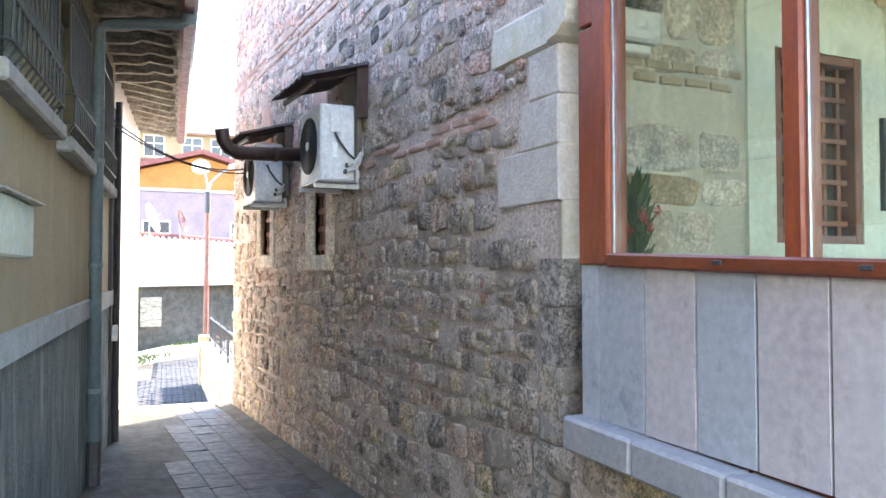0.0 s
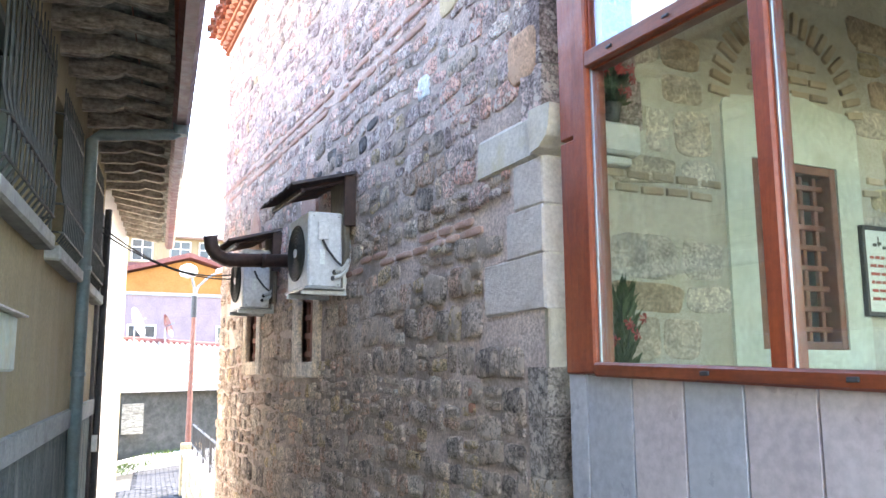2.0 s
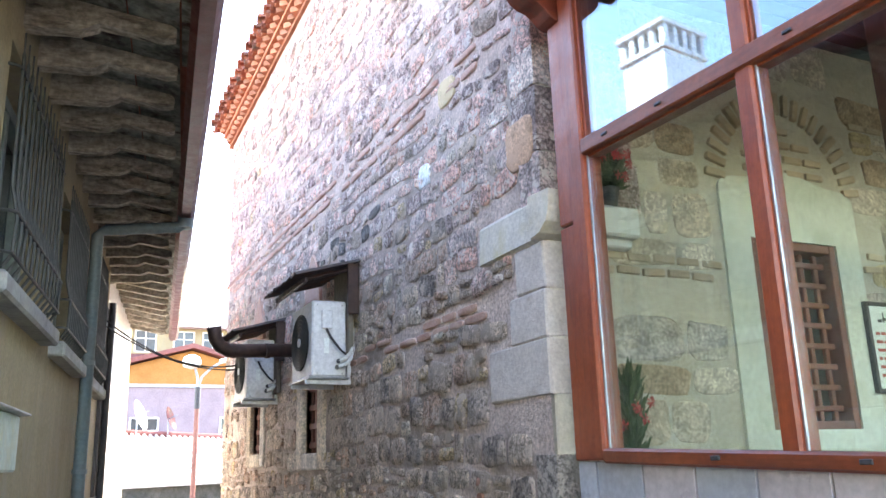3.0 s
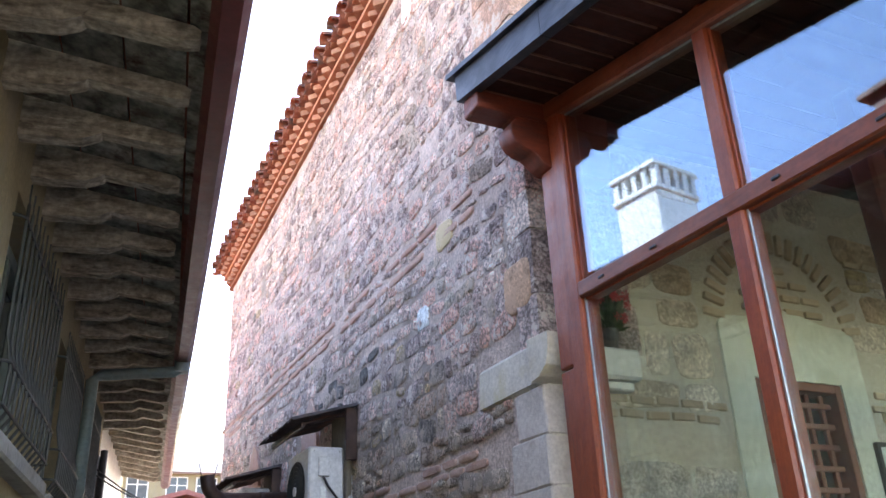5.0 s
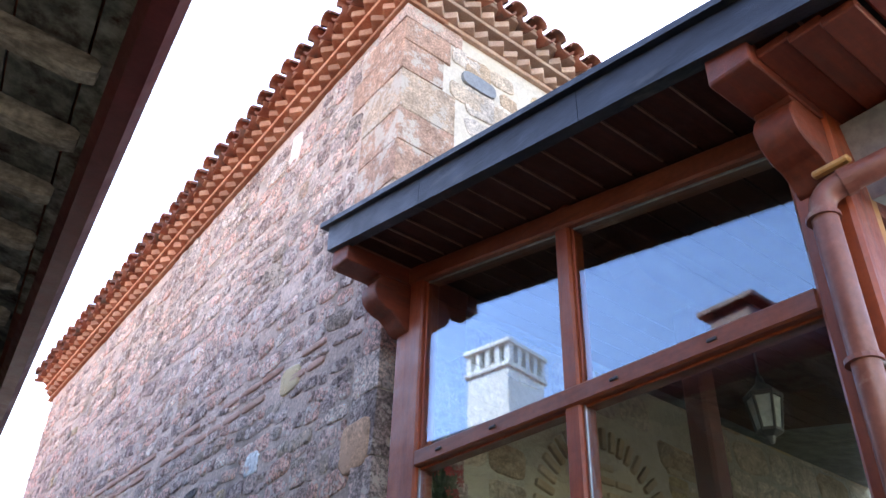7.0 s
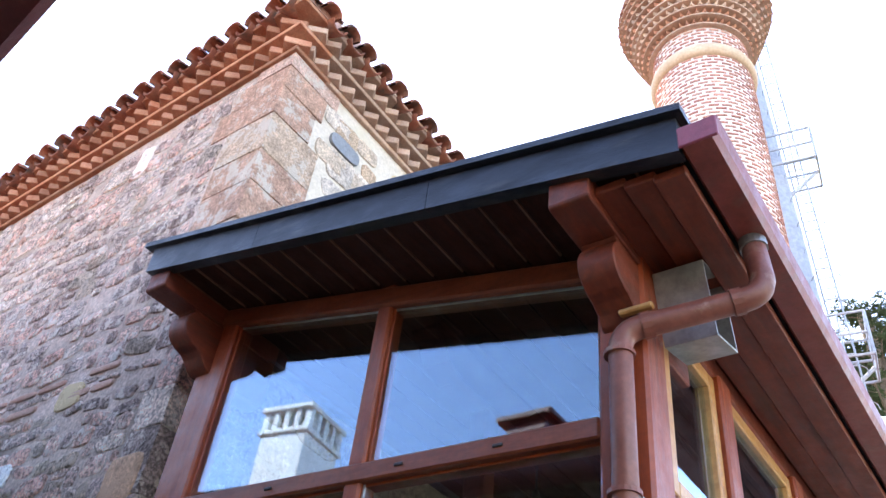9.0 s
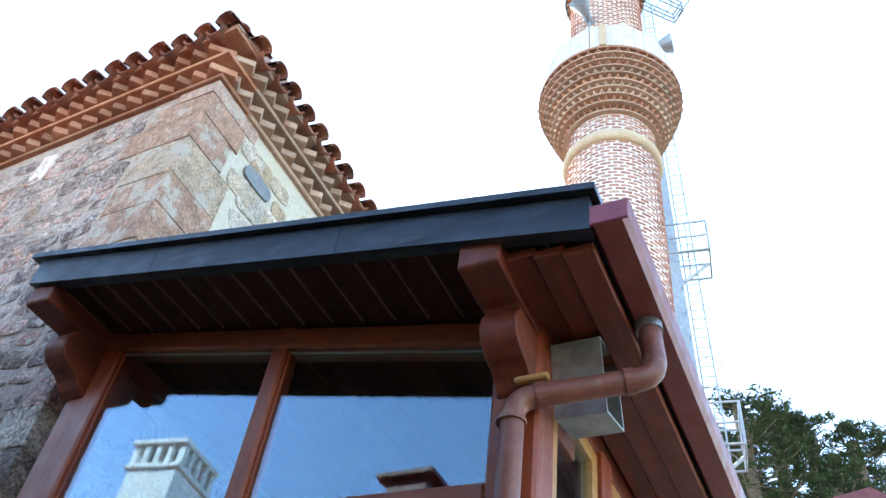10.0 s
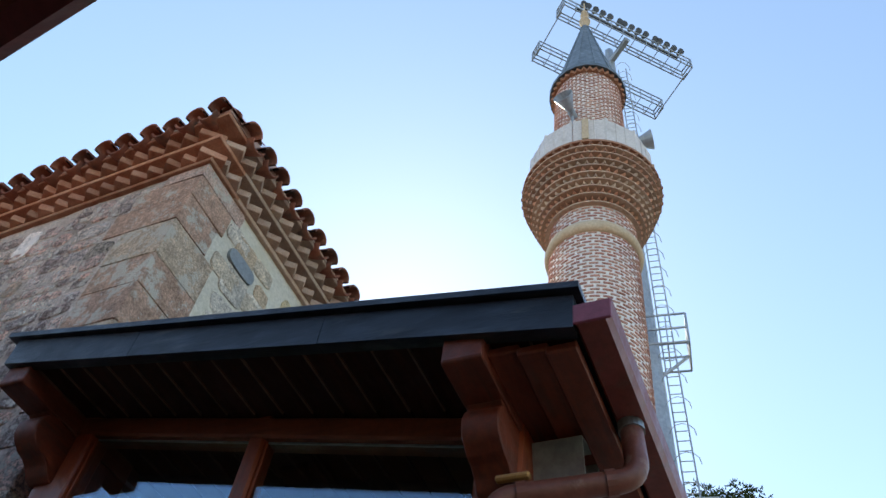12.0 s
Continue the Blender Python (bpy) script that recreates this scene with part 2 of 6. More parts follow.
M_COBBLE = surface("blue_grey_setts", (0.03, 0.034, 0.042), (0.06, 0.066, 0.076), 9, 0.75, bumps=0.5, grain=40, vary=0.2)
M_EARTH = surface("dry_ground", (0.2, 0.17, 0.13), (0.28, 0.24, 0.19), 1.5, 0.95, bumps=0.6, grain=20)
M_LEAF = surface("dark_pine_needles", (0.04, 0.065, 0.035), (0.075, 0.11, 0.055), 3, 0.75, bumps=0)
M_GRASS = surface("green_hedge", (0.06, 0.1, 0.03), (0.11, 0.16, 0.05), 6, 0.8, bumps=0.4, grain=30)
M_BARK = surface("bark", (0.1, 0.075, 0.055), (0.16, 0.12, 0.09), 8, 0.9, bumps=0.8, grain=30)
M_PINK = surface("pink_house_paint", (0.24, 0.185, 0.21), (0.29, 0.225, 0.25), 2, 0.85, bumps=0.2, grain=20, stain=(0.30, 0.24, 0.26), stain_scale=0.8)
M_ORANGE = surface("orange_house_paint", (0.34, 0.15, 0.045), (0.40, 0.19, 0.065), 2, 0.85, bumps=0.2, grain=20)
M_REDROOF = surface("red_roofing", (0.20, 0.07, 0.065), (0.26, 0.10, 0.09), 4, 0.75, bumps=0.4, grain=12)
M_PALEROOF = surface("pale_roof_tiles", (0.50, 0.42, 0.36), (0.58, 0.5, 0.44), 3, 0.8, bumps=0.5, grain=12)
M_RUSTPOST = surface("rust_red_post", (0.22, 0.075, 0.05), (0.28, 0.11, 0.08), 9, 0.6, bumps=0.1, grain=30)
M_GREYSTEEL = surface("pale_grey_steel", (0.28, 0.32, 0.38), (0.35, 0.39, 0.45), 1, 0.5, metal=0.3, bumps=0.05, grain=10)
M_CONE = surface("lead_cone", (0.13, 0.16, 0.19), (0.19, 0.225, 0.26), 3, 0.5, metal=0.4, bumps=0.3, grain=9)
M_BUFF = surface("buff_stone_ring", (0.52, 0.385, 0.27), (0.58, 0.46, 0.34), 4, 0.85, bumps=0.3, grain=20)
M_PARAPET = surface("white_parapet", (0.60, 0.55, 0.55), (0.68, 0.63, 0.62), 2, 0.7, bumps=0.2, grain=20, stain=(0.5, 0.45, 0.44), stain_scale=2)
M_RED = surface("red_petal", (0.45, 0.03, 0.04), (0.55, 0.07, 0.07), 20, 0.6, bumps=0)
M_FOLIAGE = surface("houseplant_leaf", (0.035, 0.075, 0.03), (0.07, 0.12, 0.05), 20, 0.55, bumps=0)
M_BLACKPOT = surface("black_plastic_pot", (0.02, 0.02, 0.022), (0.03, 0.03, 0.032), 9, 0.4, bumps=0.05)
M_PLAQUE = surface("slate_plaque", (0.17, 0.19, 0.21), (0.23, 0.25, 0.265), 8, 0.6, bumps=0.3, grain=60)
M_INK = surface("dark_ink", (0.02, 0.03, 0.03), (0.03, 0.045, 0.04), 9, 0.6, bumps=0)
M_REDINK = surface("red_ink", (0.42, 0.06, 0.05), (0.5, 0.09, 0.07), 9, 0.6, bumps=0)
M_SIGNWHITE = surface("white_board", (0.72, 0.76, 0.73), (0.78, 0.82, 0.79), 3, 0.35, bumps=0)
M_RUBBER = surface("black_cable", (0.018, 0.018, 0.02), (0.03, 0.03, 0.032), 9, 0.6, bumps=0)
M_FOAM = surface("pale_pipe_lagging", (0.5, 0.5, 0.48), (0.6, 0.6, 0.57), 9, 0.7, bumps=0.2, grain=60)
M_LAMPGLASS = surface("frosted_lamp_glass", (0.30, 0.33, 0.33), (0.38, 0.41, 0.40), 9, 0.25, bumps=0)


def glass(name, tint, boost=1.0):
    m, nt, p = node_mat(name)
    nt.nodes.remove(p)
    out = nt.nodes["Material Output"]
    tr, gl, mx, fr = (nt.nodes.new("ShaderNode" + k) for k in ("BsdfTransparent", "BsdfGlossy", "MixShader", "LayerWeight"))
    tr.inputs[0].default_value = (*tint, 1)
    # blue tint painted into the reflection, for a deeper sky than the world gives
    gl.inputs["Color"].default_value = (0.52, 0.74, 1.0, 1)
    gl.inputs["Roughness"].default_value = 0.0
    fr.inputs["Blend"].default_value = 0.5
    pw, ma = nt.nodes.new("ShaderNodeMath"), nt.nodes.new("ShaderNodeMath")
    pw.operation, pw.inputs[1].default_value = 'POWER', 2.7
    ma.operation, ma.inputs[1].default_value, ma.inputs[2].default_value = 'MULTIPLY_ADD', 0.90, 0.11 * boost
    nt.links.new(fr.outputs["Facing"], pw.inputs[0])
    nt.links.new(pw.outputs[0], ma.inputs[0])
    nt.links.new(ma.outputs[0], mx.inputs[0])
    nt.links.new(tr.outputs[0], mx.inputs[1])
    nt.links.new(gl.outputs[0], mx.inputs[2])
    nt.links.new(mx.outputs[0], out.inputs[0])
    return m


M_GLASS = glass("greenish_window_glass", (0.96, 1.0, 0.95), 1.0)
M_PANE = surface("far_window_pane", (0.035, 0.045, 0.05), (0.055, 0.065, 0.07), 3, 0.12, bumps=0)

M_MINMORTAR = surface("minaret_lime_joint", (0.70, 0.63, 0.60), (0.80, 0.73, 0.70), 2.5, 0.92, bumps=0.4, grain=24, stain=(0.50, 0.43, 0.40), stain_scale=1.2, stain_lo=0.55)
M_MINBRICK = stone("minaret_brick", [(0.44, 0.22, 0.17), (0.50, 0.27, 0.21), (0.40, 0.19, 0.15), (0.52, 0.31, 0.25), (0.46, 0.27, 0.21)], True, 0.5, (0.38, 0.20, 0.16), (0.52, 0.34, 0.29), 0.55)

# ---------- builders ----------
BASE = {}


def part(name, bm, material, parent, label="", smooth=False):
    """Links a bmesh, given in world places, as one mesh under a thing or a part."""
    me = bpy.data.meshes.new(name)
    off = BASE[parent]
    for v in bm.verts:
        v.co -= off
    bm.normal_update()
    bm.to_mesh(me)
    bm.free()
    me.materials.append(material)
    if smooth:
        me.polygons.foreach_set("use_smooth", [True] * len(me.polygons))
    ob = new(name, me)
    ob.parent = parent
    BASE[ob] = off
    return tagged(ob, label)


def thing(name, base, label, category, group="", kind=""):
    ob = new(name)
    ob.empty_display_size = 0.05
    ob.location = base
    BASE[ob] = Vector(base)
    return tagged(ob, label, category, group, kind)


def solo(name, bm, material, base, label, category, group="", kind="", smooth=False):
    me = bpy.data.meshes.new(name)
    base = Vector(base)
    for v in bm.verts:
        v.co -= base
    bm.normal_update()
    bm.to_mesh(me)
    bm.free()
    me.materials.append(material)
    if smooth:
        me.polygons.foreach_set("use_smooth", [True] * len(me.polygons))
    ob = new(name, me)
    ob.location = base
    BASE[ob] = base
    return tagged(ob, label, category, group, kind)


def piece(name, me, parent, m):
    """One of many alike pieces: an object of its own on a shared mesh. m: its place in the world."""
    ob = new(name, me)
    ob.parent = parent
    ob.matrix_local = Matrix.Translation(-BASE[parent]) @ m
    return ob


def mesh_of(name, bm, material, smooth=False):
    me = bpy.data.meshes.new(name)
    bm.normal_update()
    bm.to_mesh(me)
    bm.free()
    me.materials.append(material)
    if smooth:
        me.polygons.foreach_set("use_smooth", [True] * len(me.polygons))
    return me


def box(bm, lo, hi, bevel=0.0, m=None):
    lo, hi = Vector(lo), Vector(hi)
    c, s = (lo + hi) / 2, hi - lo
    mat = Matrix.LocRotScale(c, None, s)
    g = bmesh.ops.create_cube(bm, size=1, matrix=mat)
    vs = g["verts"]
    if bevel:
        es = list({e for v in vs for e in v.link_edges})
        r = bmesh.ops.bevel(bm, geom=es, offset=bevel, segments=1, affect='EDGES', clamp_overlap=True)
        vs = list({v for f in r["faces"] for v in f.verts} | {v for v in vs if v.is_valid})
    if m is not None:
        for v in vs:
            v.co = m @ v.co
    return vs


def cyl(bm, a, b, r, r2=None, seg=12, caps=True):
    a, b = Vector(a), Vector(b)
    d = b - a
    m = Matrix.Translation((a + b) / 2) @ d.to_track_quat('Z', 'Y').to_matrix().to_4x4()
    return bmesh.ops.create_cone(bm, cap_ends=caps, segments=seg, radius1=r, radius2=r if r2 is None else r2, depth=d.length, matrix=m)["verts"]


def tube(bm, pts, r, seg=10):
    """A round pipe along points, mitred at the bends."""
    pts = [Vector(p) for p in pts]
    rings = []
    for i, p in enumerate(pts):
        d = (pts[min(i + 1, len(pts) - 1)] - pts[max(i - 1, 0)]).normalized()
        up = Vector((0, 0, 1)) if abs(d.z) < 0.9 else Vector((0, 1, 0))
        u = d.cross(up).normalized()
        w = u.cross(d)
        rings.append([bm.verts.new(p + r * (math.cos(a) * u + math.sin(a) * w)) for a in [2 * math.pi * k / seg for k in range(seg)]])
    flip = []
    for q0, q1 in zip(rings, rings[1:]):
        best = min(range(seg), key=lambda k: sum((q0[j].co - q1[(j + k) % seg].co).length for j in range(0, seg, 3)))
        for j in range(seg):
            bm.faces.new((q0[j], q0[(j + 1) % seg], q1[(j + 1 + best) % seg], q1[(j + best) % seg]))
    bm.faces.new(list(reversed(rings[0])))
    bm.faces.new(rings[-1])
    bmesh.ops.recalc_face_normals(bm, faces=bm.faces)


def prism(bm, poly, lo, hi, axes="yz", m=None):
    """A flat outline, given in two axes, pushed out along the third."""
    k = {"yz": (1, 2, 0), "xz": (0, 2, 1), "xy": (0, 1, 2)}[axes]
    def put(p, h):
        v = [0, 0, 0]
        v[k[0]], v[k[1]], v[k[2]] = p[0], p[1], h
        return bm.verts.new(m @ Vector(v) if m is not None else v)
    a, b = [put(p, lo) for p in poly], [put(p, hi) for p in poly]
    fs = [bm.faces.new(a), bm.faces.new(list(reversed(b)))]
    n = len(poly)
    for i in range(n):
        fs.append(bm.faces.new((a[i], b[i], b[(i + 1) % n], a[(i + 1) % n])))
    bmesh.ops.recalc_face_normals(bm, faces=fs)
    return a + b


def turned(bm, prof, cx, cy, seg=32, top=True):
    """A turned body: radius and height pairs."""
    rings = [[bm.verts.new((cx + r * math.cos(2 * math.pi * k / seg), cy + r * math.sin(2 * math.pi * k / seg), z)) for k in range(seg)] for r, z in prof]
    for q0, q1 in zip(rings, rings[1:]):
        for j in range(seg):
            bm.faces.new((q0[j], q0[(j + 1) % seg], q1[(j + 1) % seg], q1[j]))
    if top:
        bm.faces.new(rings[-1])
        bm.faces.new(list(reversed(rings[0])))


def lump(bm, rng, frame_m, w, h, proud, back=0.02, n=10, square=0.5):
    """A rough stone face, w by h, in the plane of frame_m's x and y, its face along z."""
    k = 2.0 / (2.0 + 3.0 * square)
    rings = []
    off = [1 + rng.uniform(-0.10, 0.06) for _ in range(n)]
    ph = rng.uniform(0, 6.28)
    for sc, z in ((1.0, -back), (0.985, proud * 0.7), (0.90, proud), (0.45, proud + rng.uniform(-0.002, 0.006))):
        ring = []
        for i in range(n):
            a = 2 * math.pi * (i + 0.5) / n
            ca, sa = math.cos(a), math.sin(a)
            x = math.copysign(abs(ca) ** k, ca) * w / 2 * off[i] * sc
            y = math.copysign(abs(sa) ** k, sa) * h / 2 * off[(i * 3 + 1) % n] * sc
            ring.append(bm.verts.new(frame_m @ Vector((x, y, z + (0.004 * math.sin(2 * a + ph) if sc < 0.9 else 0)))))
        rings.append(ring)
    for q0, q1 in zip(rings, rings[1:]):
        for j in range(n):
            bm.faces.new((q0[j], q0[(j + 1) % n], q1[(j + 1) % n], q1[j]))
    bm.faces.new(rings[-1])


def new_bm():
    return bmesh.new()

# ---------- the plan ----------
WX = 1.85            # alley face of the stone hall
FY = 2.830           # entrance face of the hall
FAR = 9.46           # far end of the hall
GROUND = 0.12
TOP = 5.835          # wall head at the entrance corner


def top_z(y):
    """The wall head of the hall, a little lower at the far end."""
    return TOP - 0.061 * (y - FY)


def wface(y, z, proud=0.0):
    return Matrix(((0, 0, -1, WX - proud), (-1, 0, 0, y), (0, 1, 0, z), (0, 0, 0, 1)))


def fface(x, z, y=FY):
    return Matrix(((1, 0, 0, x), (0, 0, -1, y), (0, 1, 0, z), (0, 0, 0, 1)))


SLITS = [(5.94, 6.33, 1.72, 2.78), (7.69, 8.08, 1.76, 2.78)]
DOORWIN = (3.02, 3.60, 1.71, 2.62)


def skin(bm, ny, nz, at_pt, skip):
    """A rough plastered sheet from a grid of points."""
    vs = [[bm.verts.new(at_pt(i / ny, j / nz)) for j in range(nz + 1)] for i in range(ny + 1)]
    for i in range(ny):
        for j in range(nz):
            c = (vs[i][j].co + vs[i + 1][j + 1].co) / 2
            if not skip(c):
                bm.faces.new((vs[i][j], vs[i + 1][j], vs[i + 1][j + 1], vs[i][j + 1]))


def in_slit(c, m=0.0):
    return any(a - m < c.y < b + m and lo - m < c.z < hi + m for a, b, lo, hi in SLITS)


# alley wall of the hall
bm = new_bm()
def wpt(u, v):
    y = FY + 0.02 + u * (FAR - FY - 0.02)
    z = -0.7 + v * (top_z(y) + 0.7)
    p = Vector((WX, y, z))
    return p + Vector((0.004 + 0.005 * noise.noise(p * 3.1) + 0.003 * noise.noise(p * 9.7), 0, 0))
skin(bm, 170, 140, wpt, lambda c: in_slit(c, 0.03))
edges = [FY + 0.7, *[v for s in SLITS for v in s[:2]], FAR]
for a, b in zip(edges[::2], edges[1::2]):
    box(bm, (WX + 0.02, a, -0.7), (WX + 0.7, b, top_z((a + b) / 2) - 0.06))
for a, b, lo, hi in SLITS:
    box(bm, (WX + 0.02, a, -0.7), (WX + 0.7, b, lo))
    box(bm, (WX + 0.02, a, hi), (WX + 0.7, b, top_z(b) - 0.06))
wall_w = solo("wall_west", bm, M_MORTAR, (WX, 6, 0), "old rubble stone wall of the hall with wide lime joints", "wall", kind="structure")

# far end and back of the hall, roof deck
bm = new_bm()
box(bm, (WX + 0.7, FAR - 0.6, -0.7), (9.6, FAR, 5.35))
box(bm, (9.0, FY + 0.7, -0.7), (9.6, FAR - 0.6, 5.35))
solo("wall_north", bm, M_MORTAR, (5, FAR, 0), "stone end walls closing the old hall", "wall", kind="structure")
bm = new_bm()
prism(bm, [(WX + 0.35, 5.55), (WX + 0.35, 5.62), (5.7, 7.2), (9.8, 5.62), (9.8, 5.55)], FY + 0.4, FAR + 0.05, "xz")
hall_roof = solo("roof_deck", bm, M_TILE, (5, 6, 5.5), "low hipped tiled roof over the stone hall", "roof", kind="structure")

# entrance face
x0, x1, z0, z1 = DOORWIN
bm = new_bm()
def fpt(u, v):
    x, z = WX + 0.02 + u * 7.73, 0.6 + v * (TOP - 0.02 - 0.6)
    p = Vector((x, FY, z))
    return p + Vector((0, 0.004 + 0.004 * noise.noise(p * 3.3) + 0.002 * noise.noise(p * 11), 0))
skin(bm, 150, 96, fpt, lambda c: x0 - 0.02 < c.x < x1 + 0.02 and z0 - 0.02 < c.z < z1 + 0.02)
box(bm, (WX + 0.02, FY + 0.02, 0.5), (x0, FY + 0.7, TOP - 0.06))
box(bm, (x1, FY + 0.02, 0.5), (9.6, FY + 0.7, TOP - 0.06))
box(bm, (x0, FY + 0.02, 0.5), (x1, FY + 0.7, z0))
box(bm, (x0, FY + 0.02, z1), (x1, FY + 0.7, TOP - 0.06))
M_LIME = surface("pale_lime_pointing", (0.54, 0.49, 0.41), (0.61, 0.56, 0.48), 5, 0.92, bumps=0.5, grain=50, stain=(0.55, 0.49, 0.38), stain_scale=2)
wall_s = solo("wall_south", bm, M_LIME, (5, FY, 0), "limewashed stone entrance wall of the hall", "wall", kind="structure")

# ---------- rubble stones ----------
rng = random.Random(5)
QUOIN_Z = [0.12]
while QUOIN_Z[-1] < TOP:
    QUOIN_Z.append(QUOIN_Z[-1] + rng.choice((0.20, 0.24, 0.28, 0.31)))
QUOIN_LEN = [rng.choice((0.30, 0.38, 0.46, 0.54)) if z > 4.2 else rng.choice((0.15, 0.20, 0.26)) for z in QUOIN_Z]


PALE = [(1.83, 2.09, 0.51), (2.09, 2.30, 0.31), (2.30, 2.50, 0.24), (2.50, 2.70, 0.56)]    # smooth blocks and impost


def quoin_len(z):
    for a, b, w in PALE:
        if a <= z < b:
            return w
    for a, b, w in zip(QUOIN_Z, QUOIN_Z[1:], QUOIN_LEN):
        if a <= z < b:
            return w
    return 0.3


bands = [(2.30, 0.11), (3.55, 0.06), (3.66, 0.05)]    # brick bonding courses, height and depth
def in_band(z, h):
    return any(abs(z - b) < (h + d) / 2 for b, d in bands)


M_SOOT = stone("sooty_stone", [(0.09, 0.085, 0.085), (0.13, 0.12, 0.12), (0.17, 0.155, 0.15)], False, 0.8, (0.04, 0.04, 0.04), (0.2, 0.19, 0.185))
near, far_bm, soot_bm, up_bm, z = 0, new_bm(), new_bm(), new_bm(), -0.05
while z < TOP - 0.05:
    hit_band = [b for b in bands if abs(z + 0.09 - b[0]) < 0.10]
    h = rng.uniform(0.095, 0.20) if z < 2.6 else rng.uniform(0.08, 0.165)
    for b, d in bands:
        if z < b < z + h + d / 2 + 0.02:
            h = max(b - d / 2 - z - 0.005, 0.05)
    y = FY + quoin_len(z + h / 2) + 0.02
    while y < FAR - 0.06:
        w = min(rng.uniform(0.08, 0.27) * (1.15 if h > 0.16 else 0.95), FAR - y)
        cy, cz = y + w / 2, z + h / 2
        cz += 0.025 * math.sin(cy * 2.1 + z * 3) + rng.uniform(-0.018, 0.018)
        ok = cz + h / 2 < top_z(cy) - 0.02 and not in_slit(Vector((0, cy, cz)), 0.17)
        split = w < 0.18 and h > 0.12 and rng.random() < 0.45
        if ok and rng.random() < 0.965:
            for sz, sh in (((cz, h),) if not split else ((cz - h / 4, h / 2), (cz + h / 4, h / 2))):
                gap = rng.uniform(0.010, 0.027)
                m = wface(cy, sz) @ pose(0, 0, 0, rng.uniform(-3, 3), rng.uniform(-3, 3), rng.uniform(-11, 11))
                sooty = (cy - 5.35) ** 2 / 0.5 + (sz - 3.08) ** 2 / 0.035 < 1 and rng.random() < 0.4
                # more stones take the skylight-brightened colours with height
                high = sz > 2.55 + 0.25 * math.sin(cy * 1.7) and rng.random() < min(0.95, 0.40 + (sz - 2.4) * 0.55)
                proud = rng.uniform(-0.001, 0.007) if sz > 2.5 else rng.uniform(0.002, 0.017)
                if near < 290 and cy < 4.75 and 0.5 < sz < 4.3:
                    sb = new_bm()
                    lump(sb, rng, Matrix.Identity(4), w - gap, sh - gap, proud, square=rng.uniform(0.4, 1.1), n=12)
                    piece("stone", mesh_of("stone", sb, M_SOOT if sooty else (M_UP_P if high else M_RUB_P), True), wall_w, m)
                    near += 1
                else:
                    lump(soot_bm if sooty else (up_bm if high else far_bm), rng, m, w - gap, sh - gap, proud, square=rng.uniform(0.4, 1.1))
        y += w
    z += h
    for b, d in bands:
        if abs(z - (b - d / 2)) < 0.03:
            z = b + d / 2 + 0.005
tagged(part("sooty_stones", soot_bm, M_SOOT, wall_w, "soot-blackened stones", True), kind="stuff")
tagged(part("upper_stones", up_bm, M_UP_J, wall_w, "lime-smeared upper stones, painted paler for the brighter skylight", True), kind="stuff")
tagged(part("stones", far_bm, M_RUB_J, wall_w, "grey and brown rubble stones", True), kind="stuff")

# brick bonding courses in the alley wall
bb = new_bm()
for b, d in bands:
    rows = 2 if d > 0.08 else 1
    for r in range(rows):
        y = FY + 0.5 + 0.1 * r
        while y < (6.8 if b < 3 else FAR - 0.1):
            w = rng.uniform(0.16, 0.30)
            bh = d / rows * 0.72
            zz = b + (r - (rows - 1) / 2) * d / rows
            if rng.random() < 0.8 and not in_slit(Vector((0, y, zz)), 0.1):
                lump(bb, rng, wface(y + w / 2, zz), w - 0.02, bh, 0.006, square=0.9, n=8)
            y += w
tagged(part("brick_course", bb, M_PINKM, wall_w, "worn pink brick courses", True), kind="stuff")

# corner stones of the hall
def block(w, d, h, bev=0.006):
    b = new_bm()
    box(b, (-w / 2, -d / 2, -h / 2), (w / 2, d / 2, h / 2), bev)
    for v in b.verts:
        v.co += Vector([rng.uniform(-0.004, 0.004) for _ in range(3)])
    return b


M_PALEB = surface("smooth_pale_block", (0.50, 0.44, 0.40), (0.60, 0.545, 0.505), 5, 0.85, bumps=0.6, grain=55, stain=(0.40, 0.33, 0.29), stain_scale=5, stain_lo=0.51)
M_QDARK = stone("dark_corner_stone", [(0.30, 0.27, 0.25), (0.38, 0.34, 0.30), (0.42, 0.35, 0.27)], False, 0.9, (0.07, 0.065, 0.06), (0.46, 0.41, 0.36))
for i, (a, b, w) in enumerate(zip(QUOIN_Z, QUOIN_Z[1:], QUOIN_LEN)):
    cz = (a + b) / 2
    if 1.74 < cz < 2.75:
        continue
    fx = max(0.28, 0.62 - 0.6 * w)
    material = M_ASH if cz > 4.2 else (M_UP_P if cz > 2.75 else M_QDARK)
    if b > top_z(FY) + 0.02:
        b = top_z(FY)
        if b - a < 0.06:
            continue
    piece("stone", mesh_of("stone", block(fx + 0.004, w + 0.004, b - a - 0.006, 0.004), material), wall_w,
          Matrix.Translation((WX + fx / 2 - 0.004, FY + w / 2 - 0.004, (a + b) / 2)))

